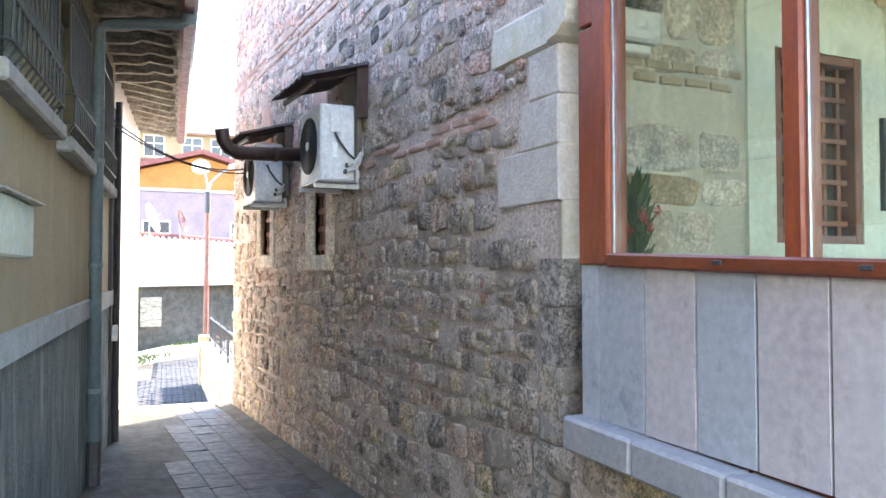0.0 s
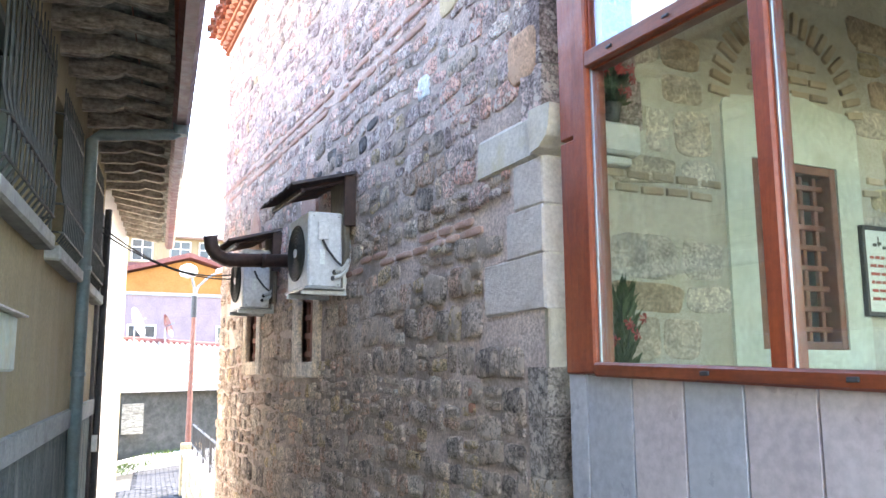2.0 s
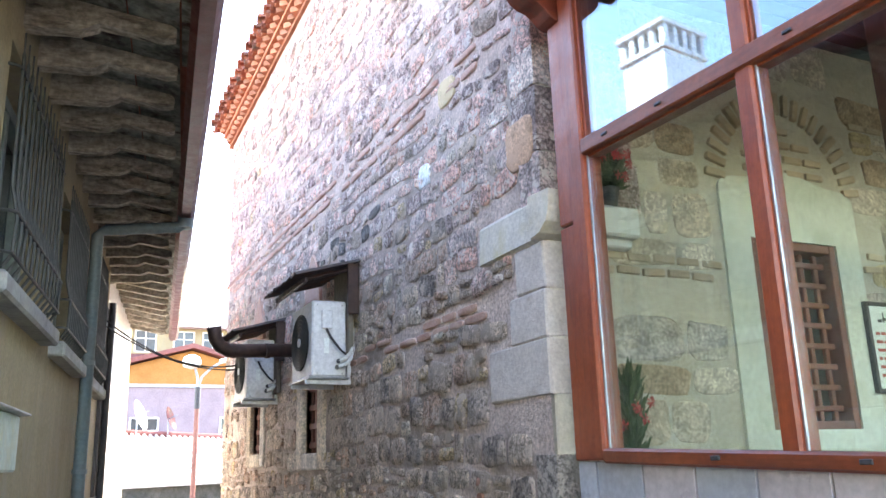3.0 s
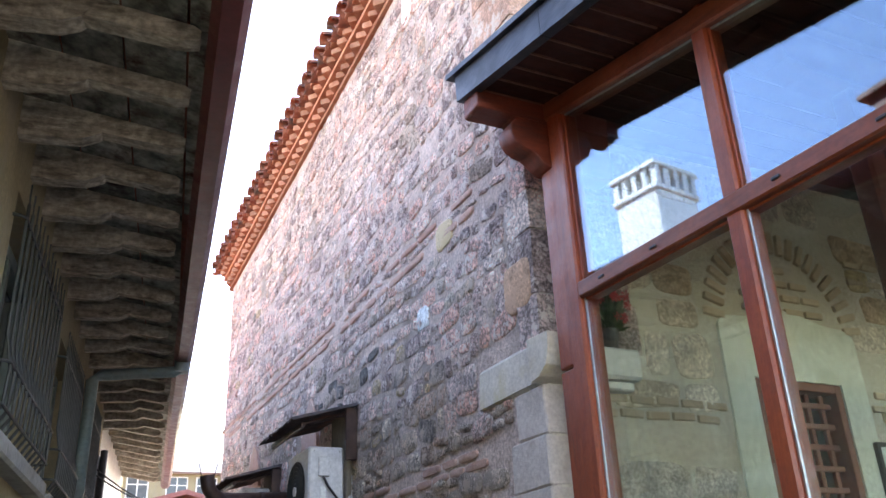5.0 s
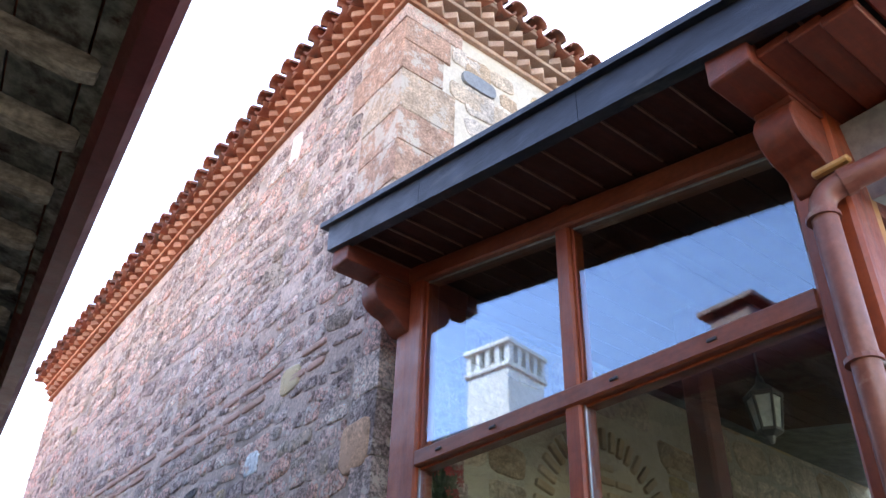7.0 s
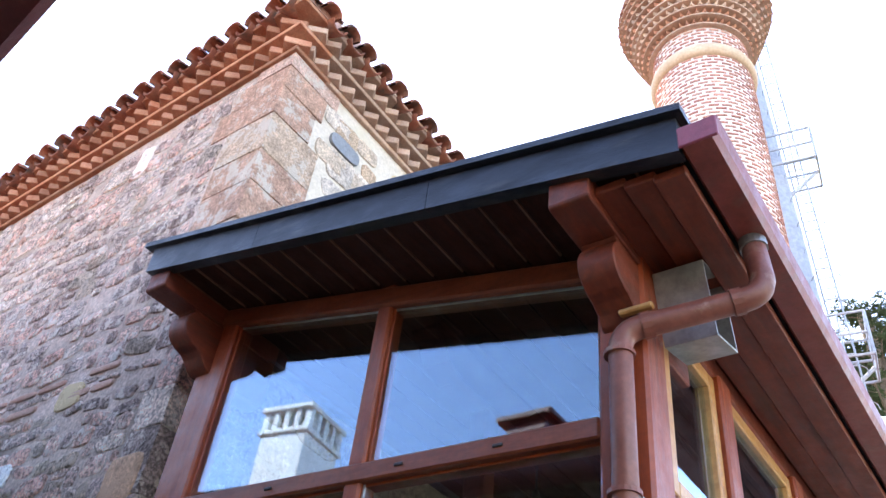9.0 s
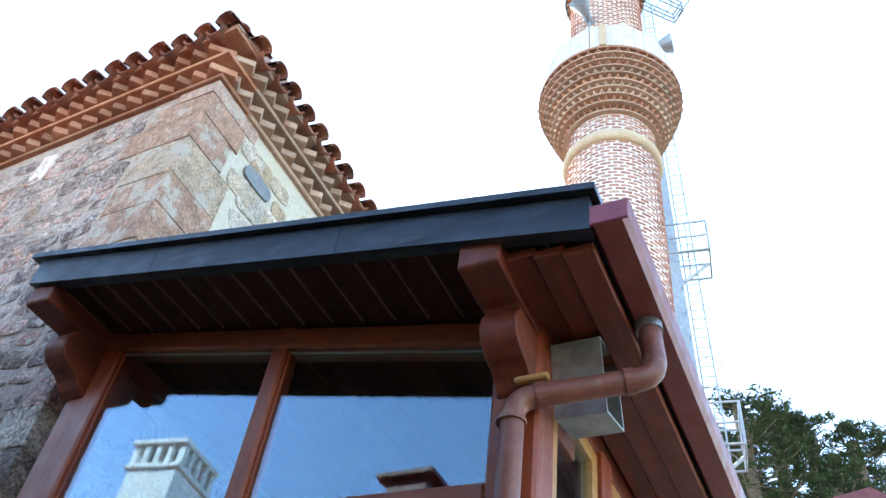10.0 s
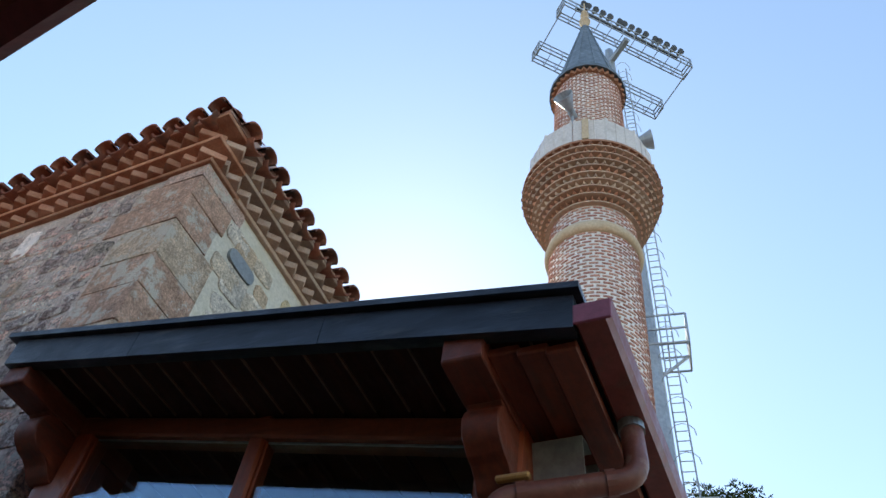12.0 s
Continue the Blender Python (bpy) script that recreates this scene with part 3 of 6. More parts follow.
# moulded impost at the corner
bm = new_bm()
prof = [(2.50, 0.0), (2.515, -0.05), (2.55, -0.10), (2.60, -0.125), (2.68, -0.13), (2.685, 0.0)]
prism(bm, [(FY + d if d else FY + 0.02, zz) for zz, d in prof], WX - 0.05, WX + 0.10, "yz")
box(bm, (WX - 0.012, FY + 0.02, 2.50), (WX + 0.3, FY + 0.55, 2.685), 0.012)
for v in bm.verts:
    v.co += Vector([rng.uniform(-0.004, 0.004) for _ in range(3)])
solo("impost", bm, surface("pale_impost_stone", (0.50, 0.455, 0.39), (0.62, 0.575, 0.50), 6, 0.85, bumps=0.4, grain=50, stain=(0.5, 0.44, 0.3), stain_scale=5), (WX, FY, 2.5), "pale moulded stone impost at the wall corner", "impost", kind="structure")

# smooth pale blocks beside the corner
for ya, yb, za, zb in ((FY, 3.13, 2.093, 2.295), (FY, 3.33, 1.86, 2.09), (FY, 3.06, 2.298, 2.497)):
    sb = block(0.2, yb - ya, zb - za, 0.006)
    piece("stone", mesh_of("stone", sb, M_PALEB), wall_w, Matrix.Translation((WX + 0.1 - 0.005, (ya + yb) / 2, (za + zb) / 2)))
# a few odd stones: a bluish patch, a tall pale slab, a bright yellow block
for cy, cz, w, h, col in ((4.0, 3.17, 0.15, 0.13, (0.55, 0.60, 0.62)), (4.11, 5.45, 0.15, 0.30, (0.66, 0.58, 0.55)), (3.45, 1.00, 0.13, 0.16, (0.46, 0.39, 0.26)), (3.48, 1.52, 0.045, 0.055, (0.36, 0.20, 0.155)), (3.48, 1.45, 0.045, 0.05, (0.34, 0.18, 0.14)), (2.97, 2.98, 0.24, 0.24, (0.46, 0.30, 0.21)), (4.1, 1.25, 0.20, 0.09, (0.40, 0.28, 0.21)), (3.69, 3.55, 0.20, 0.16, (0.45, 0.37, 0.24))):
    sb = new_bm()
    lump(sb, rng, Matrix.Identity(4), w, h, 0.009, square=0.8, n=12)
    piece("stone", mesh_of("stone", sb, stone("odd_stone", [col, tuple(c * 0.92 for c in col)], False, 0.4, tuple(c * 0.6 for c in col), tuple(c * 1.1 for c in col)), True), wall_w, wface(cy, cz))

# pointed relieving arches above the slit windows
for a, b, lo, hi in SLITS:
    c = (a + b) / 2 - 0.05
    bm = new_bm()
    prism(bm, [(c - 0.2, 2.80), (c + 0.2, 2.80), (c + 0.17, 3.0), (c + 0.09, 3.13), (c, 3.22), (c - 0.09, 3.13), (c - 0.17, 3.0)], WX - 0.022, WX + 0.05)
    part("arch_panel", bm, M_PINKM, wall_w, "pink pointed arch panel")

# slit windows: pale jambs, wooden lattice
for k, (a, b, lo, hi) in enumerate(SLITS):
    w = thing("window_%d" % (k + 1), (WX, (a + b) / 2, lo), "narrow slit window with a pale stone surround and brown lattice", "window", kind="structure")
    for s0, s1 in ((a - 0.15, a), (b, b + 0.15)):
        bm = new_bm()
        box(bm, (WX - 0.02, s0, lo - 0.12), (WX + 0.3, s1, hi), 0.01)
        part("jamb", bm, M_TAN, w)
    bm = new_bm()
    box(bm, (WX - 0.022, a, lo - 0.12), (WX + 0.3, b, lo - 0.001), 0.01)
    part("sill", bm, M_TAN, w)
    # dark sheet behind the lattice, painted as the unlit depth of the slit
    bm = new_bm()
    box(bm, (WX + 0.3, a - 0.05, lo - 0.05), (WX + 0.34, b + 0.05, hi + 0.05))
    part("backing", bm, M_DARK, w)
    for i in range(4):
        bm = new_bm()
        y = a + 0.04 + (b - a - 0.08) * i / 3
        box(bm, (WX + 0.05, y - 0.022, lo), (WX + 0.08, y + 0.022, hi), 0.004)
        part("lattice_bar", bm, M_GRILLEBROWN, w)
    for i in range(8):
        bm = new_bm()
        zz = lo + 0.06 + i * 0.14
        box(bm, (WX + 0.04, a, zz - 0.022), (WX + 0.07, b, zz + 0.022), 0.004)
        part("lattice_rail", bm, M_GRILLEBROWN, w)

# ---------- saw-tooth brick cornice and tiles ----------
cornice = thing("cornice", (WX, FY, TOP), "saw-tooth brick cornice under the tiled eaves", "cornice", kind="structure")
SL = math.atan(0.061)
along = Matrix.Translation((WX, FY, TOP)) @ Matrix.Rotation(-SL, 4, 'X')      # local y runs down the alley wall
LW, LF = FAR - FY + 0.12, 4.6
def tooth_mesh(material):
    b = new_bm()
    box(b, (-0.085, -0.085, 0), (0.085, 0.085, 0.055), 0.004)
    for v in b.verts:
        v.co = Matrix.Rotation(radians(45), 4, 'Z') @ v.co
    return mesh_of("brick", b, material)
TOOTH, TOOTH_T = tooth_mesh(M_BRICK), tooth_mesh(M_BRICKTAN)
rows = [(0.0, 0.03), (0.125, 0.10)]
for name, zz, out in (("flat_course", -0.045, 0.03), ("flat_course", 0.078, 0.10), ("flat_course", 0.205, 0.17)):
    for face in (0, 1):
        bm = new_bm()
        if face == 0:
            box(bm, (-out, -out, zz), (0.3, LW, zz + 0.034), 0.004, along)
        else:
            box(bm, (-out + 0.3, -out, zz), (LF, 0.3, zz + 0.034), 0.004, Matrix.Translation((WX, FY, TOP)))
        part(name, bm, (M_BRICK, M_BRICKTAN)[face], cornice)
for k, (zz, out) in enumerate(rows):
    bm = new_bm()
    box(bm, (-out + 0.03, 0, zz - 0.02), (0.3, LW - 0.01, zz + 0.085), 0, along)
    part("core", bm, M_PINKM, cornice)
    bm = new_bm()
    box(bm, (0.31, -out + 0.03, zz - 0.02), (LF, 0.28, zz + 0.085), 0, Matrix.Translation((WX, FY, TOP)))
    part("core", bm, M_BRICKTAN, cornice)
    n = int(LW / 0.125)
    for i in range(n):
        y = -out + 0.06 + 0.125 * (i + 0.5 * (k % 2))
        piece("brick", TOOTH, cornice, along @ pose(-out + 0.055 + rng.uniform(-0.008, 0.008), y, zz - 0.010, rng.uniform(-3, 3), rng.uniform(-3, 3), rng.uniform(-7, 7)))
    for i in range(int(2.6 / 0.125)):
        x = -out + 0.10 + 0.125 * (i + 0.5 * (k % 2))
        piece("brick", TOOTH_T, cornice, Matrix.Translation((WX, FY, TOP)) @ pose(x, -out + 0.055 + rng.uniform(-0.008, 0.008), zz - 0.010, rng.uniform(-3, 3), rng.uniform(-3, 3), rng.uniform(-7, 7)))

def tile_mesh(up):
    b = new_bm()
    n = 8
    rings = []
    for r, yy in ((0.072, -0.24), (0.066, 0.20)):
        for rr in (r, r - 0.014):
            rings.append([b.verts.new((yy, rr * math.cos(math.pi * i / n), (1 if up else -1) * rr * math.sin(math.pi * i / n) * 0.85)) for i in range(n + 1)])
    o0, i0, o1, i1 = rings
    for i in range(n):
        b.faces.new((o0[i], o0[i + 1], o1[i + 1], o1[i]))
        b.faces.new((i0[i + 1], i0[i], i1[i], i1[i + 1]))
        b.faces.new((i0[i], i0[i + 1], o0[i + 1], o0[i]))
    bmesh.ops.recalc_face_normals(b, faces=b.faces)
    return mesh_of("tile", b, M_TILE, True)
CAP, PAN = tile_mesh(True), tile_mesh(False)
eaves = thing("roof_tiles", (WX, FY, TOP + 0.24), "red barrel roof tiles along the eaves", "roof tiles", kind="structure")
def lay(m0, count, step, start):
    for i in range(count):
        y = start + step * i
        j = pose(rng.uniform(-0.012, 0.012), y, 0.300 + rng.uniform(-0.006, 0.008), 0, -13 + rng.uniform(-2, 2), rng.uniform(-3, 3))
        piece("tile", CAP, eaves, m0 @ j)
        piece("tile", PAN, eaves, m0 @ pose(0.02, y + step / 2, 0.290, 0, -13, rng.uniform(-2, 2)))
lay(along, int((LW + 0.1) / 0.18) + 1, 0.18, -0.12)
# entrance side: the same tiles turned by a quarter
def lay_f(count, step, start):
    for i in range(count):
        x = start + step * i
        piece("tile", CAP, eaves, Matrix.Translation((WX, FY, TOP)) @ pose(x, 0, 0.300 + rng.uniform(-0.006, 0.008), 13, 0, 0) @ Matrix.Rotation(radians(90 + rng.uniform(-3, 3)), 4, 'Z'))
        piece("tile", PAN, eaves, Matrix.Translation((WX, FY, TOP)) @ pose(x + step / 2, 0.02, 0.290, 13, 0, 0) @ Matrix.Rotation(radians(90), 4, 'Z'))
lay_f(24, 0.18, 0.02)
bm = new_bm()
prism(bm, [(-0.17, 0.245), (-0.17, 0.26), (0.4, 0.39), (0.4, 0.245)], -0.17, LW, "xz", along)
part("bed", bm, M_PINKM, eaves, "mortar bed under the tiles")
bm = new_bm()
prism(bm, [(-0.17, 0.245), (-0.17, 0.26), (0.4, 0.39), (0.4, 0.245)], 0.4, LF, "yz", Matrix.Translation((WX, FY, TOP)))
part("bed", bm, M_BRICKTAN, eaves, "mortar bed under the tiles")
for j in range(3):
    piece("tile", CAP, eaves, Matrix.Translation((WX, FY, TOP)) @ pose(0.02 + 0.25 * j, 0.02 + 0.25 * j, 0.295 + 0.055 * j, 0, 0, 45) @ Matrix.Rotation(radians(-10), 4, 'Y'))

# ---------- entrance wall: stones, arch, window ----------
keep_out = lambda x, z: (2.72 < x < 3.82 and 1.55 < z < 3.50) or (2.03 < x < 2.32 and 2.45 < z < 2.72)
tan_far, z, n_tan = new_bm(), 0.95, 0
while z < TOP - 0.08:
    h = rng.uniform(0.13, 0.27) if z < 3.6 else rng.uniform(0.16, 0.26)
    x = WX + (0.44 if z > 4.2 else 0.30) + 0.01
    while x < 6.4:
        w = rng.uniform(0.16, 0.42)
        cx, cz = x + w / 2, z + h / 2
        if not keep_out(cx, cz) and not (2.3 < cz < 2.46 and cx < 2.7) and cz + h / 2 < TOP - 0.06 and rng.random() < 0.9 and not (2.20 < cx < 2.64 and 5.36 < cz < 5.54):
            gap = rng.uniform(0.010, 0.03)
            m = fface(cx, cz) @ pose(0, 0, 0, 0, 0, rng.uniform(-4, 4))
            if n_tan < 150 and cx < 4.6:
                sb = new_bm()
                lump(sb, rng, Matrix.Identity(4), w - gap, h - gap, rng.uniform(0.001, 0.006), square=rng.uniform(0.6, 1.3), n=12)
                piece("stone", mesh_of("stone", sb, M_TAN, True), wall_s, m)
                n_tan += 1
            else:
                lump(tan_far, rng, m, w - gap, h - gap, rng.uniform(0.004, 0.010), square=rng.uniform(0.6, 1.3))
        x += w
    z += h
tagged(part("stones", tan_far, M_TAN_J, wall_s, "tan stones in pale joints", True), kind="stuff")
for cx, cz, w, h in ((2.33, 5.60, 0.26, 0.15), (2.62, 5.61, 0.22, 0.14), (2.33, 5.30, 0.30, 0.15), (2.62, 5.29, 0.20, 0.15), (2.68, 5.45, 0.15, 0.13)):
    sb = new_bm()
    lump(sb, rng, Matrix.Identity(4), w, h, 0.004, square=0.9, n=12)
    piece("stone", mesh_of("stone", sb, M_TAN, True), wall_s, fface(cx, cz))
# oval dark plaque high on the entrance wall
bm = new_bm()
prism(bm, [(2.42 + 0.135 * math.copysign(abs(math.cos(a)) ** 0.6, math.cos(a)), 5.45 + 0.058 * math.copysign(abs(math.sin(a)) ** 0.6, math.sin(a))) for a in [2 * math.pi * i / 20 for i in range(20)]], FY - 0.02, FY + 0.04, "xz")
solo("plaque", bm, M_PLAQUE, (2.42, FY, 5.4), "dark slate oval plaque set in the pale stone wall", "plaque")
# plastered niche with a brick arch round the window
CX, SPR, RA = 3.31, 2.86, 0.46
bm = new_bm()
prism(bm, [(CX - RA, 1.45), (x0, 1.45), (x0, z1 + 0.0), (CX - RA, z1)], FY - 0.012, FY + 0.03, "xz")
prism(bm, [(x1, 1.45), (CX + RA, 1.45), (CX + RA, z1), (x1, z1)], FY - 0.012, FY + 0.03, "xz")
prism(bm, [(x0, 1.45), (x1, 1.45), (x1, z0), (x0, z0)], FY - 0.012, FY + 0.03, "xz")
prism(bm, [(CX - RA, z1), (CX + RA, z1)] + [(CX + RA * math.cos(a), SPR + (0.10 + 0.02 * math.sin(5 * a)) * math.sin(a)) for a in [math.pi * i / 14 for i in range(15)]], FY - 0.012, FY + 0.03, "xz")
part("plaster", bm, M_PLASTER, wall_s, "pale green-white plaster round the window")
arch = thing("brick_arch", (CX, FY, SPR), "shallow relieving arch of tan bricks over the plaster", "arch", kind="structure")
b = new_bm()
box(b, (-0.019, -0.014, -0.06), (0.019, 0.014, 0.06), 0.004)
M_ARCH = surface("pale_arch_brick", (0.50, 0.385, 0.275), (0.58, 0.47, 0.355), 9, 0.9, bumps=0.6, grain=90, vary=0.18)
VOUS = mesh_of("brick", b, M_ARCH)
for i in range(21):
    a = math.pi * (0.04 + 0.92 * i / 20)
    piece("brick", VOUS, arch, Matrix.Translation((CX + 0.47 * math.cos(a), FY - 0.004, SPR + 0.50 * math.sin(a))) @ Matrix.Rotation(math.pi / 2 - a, 4, 'Y'))
b = new_bm()
box(b, (-0.06, -0.012, -0.017), (0.06, 0.012, 0.017), 0.004)
FLAT = mesh_of("brick", b, M_ARCH)
for r in range(4):
    half = math.sqrt(max(0.36 ** 2 - (0.075 * r + 0.1) ** 2 * 1.1, 0.01))
    n = max(int(half * 2 / 0.14), 1)
    for i in range(n):
        piece("brick", FLAT, arch, Matrix.Translation((CX + (i - (n - 1) / 2) * 0.14, FY - 0.002, SPR + 0.12 + 0.075 * r)))
for r, (xa, xb) in ((0, (2.08, 2.78)), (1, (2.14, 2.74)), (2, (3.80, 4.5)), (3, (3.84, 4.4)), (4, (3.85, 4.6)), (5, (3.85, 4.6))):
    x = xa
    zz = (2.40, 2.462, 2.52, 2.585, 3.22, 3.32)[r]
    while x < xb:
        piece("brick", FLAT, arch, Matrix.Translation((x + 0.06, FY + 0.002, zz + rng.uniform(-0.004, 0.004))) @ pose(0, 0, 0, 0, rng.uniform(-2, 2), 0))
        x += 0.14
# barred window in the entrance wall
win = thing("window_3", (CX, FY, z0), "deep window with a red-brown square iron grille", "window", kind="structure")
bm = new_bm()
for lo, hi in (((x0, FY - 0.004, z0), (x0 + 0.045, FY + 0.12, z1)), ((x1 - 0.045, FY - 0.004, z0), (x1, FY + 0.12, z1)), ((x0 + 0.045, FY - 0.004, z1 - 0.045), (x1 - 0.045, FY + 0.12, z1)), ((x0 + 0.045, FY - 0.004, z0), (x1 - 0.045, FY + 0.12, z0 + 0.04))):
    box(bm, lo, hi, 0.004)
part("window_frame", bm, M_GRILLEBROWN, win)
for i in range(5):
    bm = new_bm()
    xx = x0 + 0.045 + (x1 - x0 - 0.09) * (i + 0.5) / 5
    box(bm, (xx - 0.014, FY + 0.05, z0), (xx + 0.014, FY + 0.075, z1), 0.004)
    part("grille_bar", bm, M_GRILLEBROWN, win)
for i in range(8):
    bm = new_bm()
    zz = z0 + 0.05 + (z1 - z0 - 0.1) * (i + 0.5) / 8
    box(bm, (x0, FY + 0.045, zz - 0.014), (x1, FY + 0.08, zz + 0.014), 0.004)
    part("grille_rail", bm, M_GRILLEBROWN, win)
bm = new_bm()
box(bm, (x0 - 0.1, FY + 0.30, z0 - 0.1), (x1 + 0.1, FY + 0.33, z1 + 0.1))
part("pane", bm, M_PANE, win)
# inner console with a pot on it
bm = new_bm()
box(bm, (2.06, FY - 0.10, 2.52), (2.29, FY + 0.05, 2.655), 0.012)
box(bm, (2.06, FY - 0.06, 2.48), (2.27, FY + 0.05, 2.52), 0.008)
solo("wall_console", bm, M_WHITE, (2.17, FY, 2.5), "white stone console block on the entrance wall", "console", kind="structure")

# ---------- glazed porch ----------
GX = 1.84
def lean(y, z):
    """The porch follows the street: it sinks a little towards its front."""
    return z + 0.040 * (y - 2.67)


def soffit(y):
    return 3.692 - 0.200 * (2.7 - y)


def bar(bm, xa, xb, ya, yb, za, zb, bev=0.008, tilt=0.040):
    """A bar along y whose ends follow the porch's fall."""
    vs = box(bm, (xa, ya, za), (xb, yb, zb), bev)
    for v in vs:
        v.co.z += tilt * (v.co.y - 2.67)


PY0, PY1 = 0.645, 2.70     # front corner and hall end of the side glazing
porch = thing("porch_glazing", (GX, 1.7, 1.5), "varnished red-brown timber frame with large glass panes", "glazed screen", kind="structure")
bm = new_bm(); box(bm, (GX - 0.035, 2.458, 1.599), (GX + 0.06, 2.552, 3.72), 0.008)
part("post", bm, M_WOOD, porch)
bm = new_bm(); box(bm, (GX - 0.022, 2.554, 1.599), (GX + 0.06, 2.655, 2.49), 0.006)
part("cover_board", bm, M_WOOD, porch)
bm = new_bm(); box(bm, (GX - 0.022, 2.554, 2.50), (GX + 0.06, 2.655, 3.70), 0.006)
part("cover_board", bm, M_WOOD, porch)
bm = new_bm(); box(bm, (GX - 0.03, 1.603, 1.56), (GX + 0.05, 1.672, 3.50), 0.008)
part("mullion", bm, M_WOOD, porch)
bm = new_bm(); box(bm, (GX - 0.045, PY0, 0.9), (GX + 0.09, 0.79, 3.30), 0.01)
part("corner_post", bm, M_WOOD, porch)
bm = new_bm(); bar(bm, GX - 0.045, GX + 0.07, 0.79, 2.457, 1.597, 1.647)
part("bottom_rail", bm, M_WOODY, porch)
bm = new_bm(); bar(bm, GX - 0.04, GX + 0.055, 0.79, 2.458, 2.742, 2.806, 0.006, 0.028)
part("middle_rail", bm, M_WOODY, porch)
bm = new_bm(); bar(bm, GX - 0.04, GX + 0.06, 0.79, 2.60, 3.618, 3.705, 0.008, 0.214)
part("top_beam", bm, M_WOODY, porch)
for ya, yb in ((1.672, 2.458), (0.79, 1.603)):
    for za, zb, ta, tb in ((1.647, 2.742, 0.04, 0.028), (2.806, 3.618, 0.028, 0.214)):
        bm = new_bm()
        vs = box(bm, (GX - 0.004, ya - 0.01, za - 0.01), (GX + 0.004, yb + 0.01, zb + 0.01))
        for v in vs:
            v.co.z += (tb if v.co.z > (za + zb) / 2 else ta) * (v.co.y - 2.67)
        g = part("pane", bm, M_GLASS, porch, "clear greenish glass pane")
        g.visible_shadow = False
        for e0, e1 in ((ya, ya + 0.008), (yb - 0.010, yb)):
            bm = new_bm()
            vs = box(bm, (GX - 0.014, e0, za), (GX - 0.005, e1, zb), 0.002)
            for v in vs:
                v.co.z += (tb if v.co.z > (za + zb) / 2 else ta) * (v.co.y - 2.67)
            part("glazing_bead", bm, M_ZINC if e0 > ya and za < 2 else M_WOOD, porch)
        bm = new_bm()
        vs = box(bm, (GX - 0.012, ya, zb - 0.008), (GX - 0.005, yb, zb), 0.001)
        for v in vs:
            v.co.z += tb * (v.co.y - 2.67)
        part("glazing_bead", bm, M_ZINC if za > 2 else M_WOOD, porch)
for y in (2.30, 2.0, 1.45, 1.1):
    bm = new_bm()
    box(bm, (GX - 0.046, y - 0.016, 2.768 + 0.028 * (y - 2.67)), (GX - 0.036, y + 0.016, 2.778 + 0.028 * (y - 2.67)), 0.002)
    part("drain_cap", bm, M_DARKIRON, porch)
for y in (1.9, 1.40):
    bm = new_bm()
    box(bm, (GX - 0.054, y - 0.018, lean(y, 1.618)), (GX - 0.046, y + 0.018, lean(y, 1.632)), 0.002)
    part("drain_cap", bm, M_DARKIRON, porch)

# marble cladding and ledge below the glass
apron = thing("marble_apron", (GX, 1.7, 1.0), "low wall clad in upright grey and rosy marble slabs", "cladding", kind="structure")
joints = [2.655, 2.54, 2.285, 2.035, 1.788, 1.538, 1.28, 1.02, 0.76, 0.62]
for i, (b, a) in enumerate(zip(joints, joints[1:])):
    bm = new_bm()
    vs = box(bm, (GX - 0.012, a + 0.005, 1.035), (GX + 0.012, b - 0.005, 1.598), 0.001)
    for v in vs:
        v.co.z += 0.04 * (v.co.y - 2.67)
    part("slab", bm, (M_MARBLE_A, M_MARBLE_A, M_MARBLE_B, M_MARBLE_A, M_MARBLE_B, M_MARBLE_B)[i % 6], apron)
bm = new_bm(); box(bm, (GX + 0.013, 0.62, 0.1), (GX + 0.2, 2.65, 1.52))
part("backing", bm, surface("red_joint_mortar", (0.07, 0.02, 0.016), (0.1, 0.03, 0.022), 8, 0.9), apron)
for a, b in ((2.26, 2.66), (1.835, 2.256), (1.2, 1.831), (0.55, 1.196)):
    bm = new_bm()
    vs = box(bm, (GX - 0.10, a, 0.905), (GX + 0.02, b, 1.03), 0.012)
    for v in vs:
        v.co.z += 0.055 * (v.co.y - 2.67) + 0.007
    part("ledge_stone", bm, M_LEDGE, apron, "grey marble ledge")
bm = new_bm(); box(bm, (GX - 0.02, 0.6, -0.3), (GX + 0.012, 2.72, 0.89))
plinth = solo("porch_plinth", bm, M_MORTAR, (GX, 1.6, 0), "rough stone plinth under the marble ledge", "plinth", kind="structure")
b2 = new_bm()
z = 0.1
while z < 0.86:
    y = 0.65
    while y < 2.7:
        w = rng.uniform(0.12, 0.3)
        lump(b2, rng, wface(y + w / 2, z + 0.08, 0.03), w - 0.03, 0.13, 0.012, square=0.5)
        y += w
    z += 0.16
tagged(part("stones", b2, M_RUB_J, plinth, "tan and brown plinth stones", True), kind="stuff")

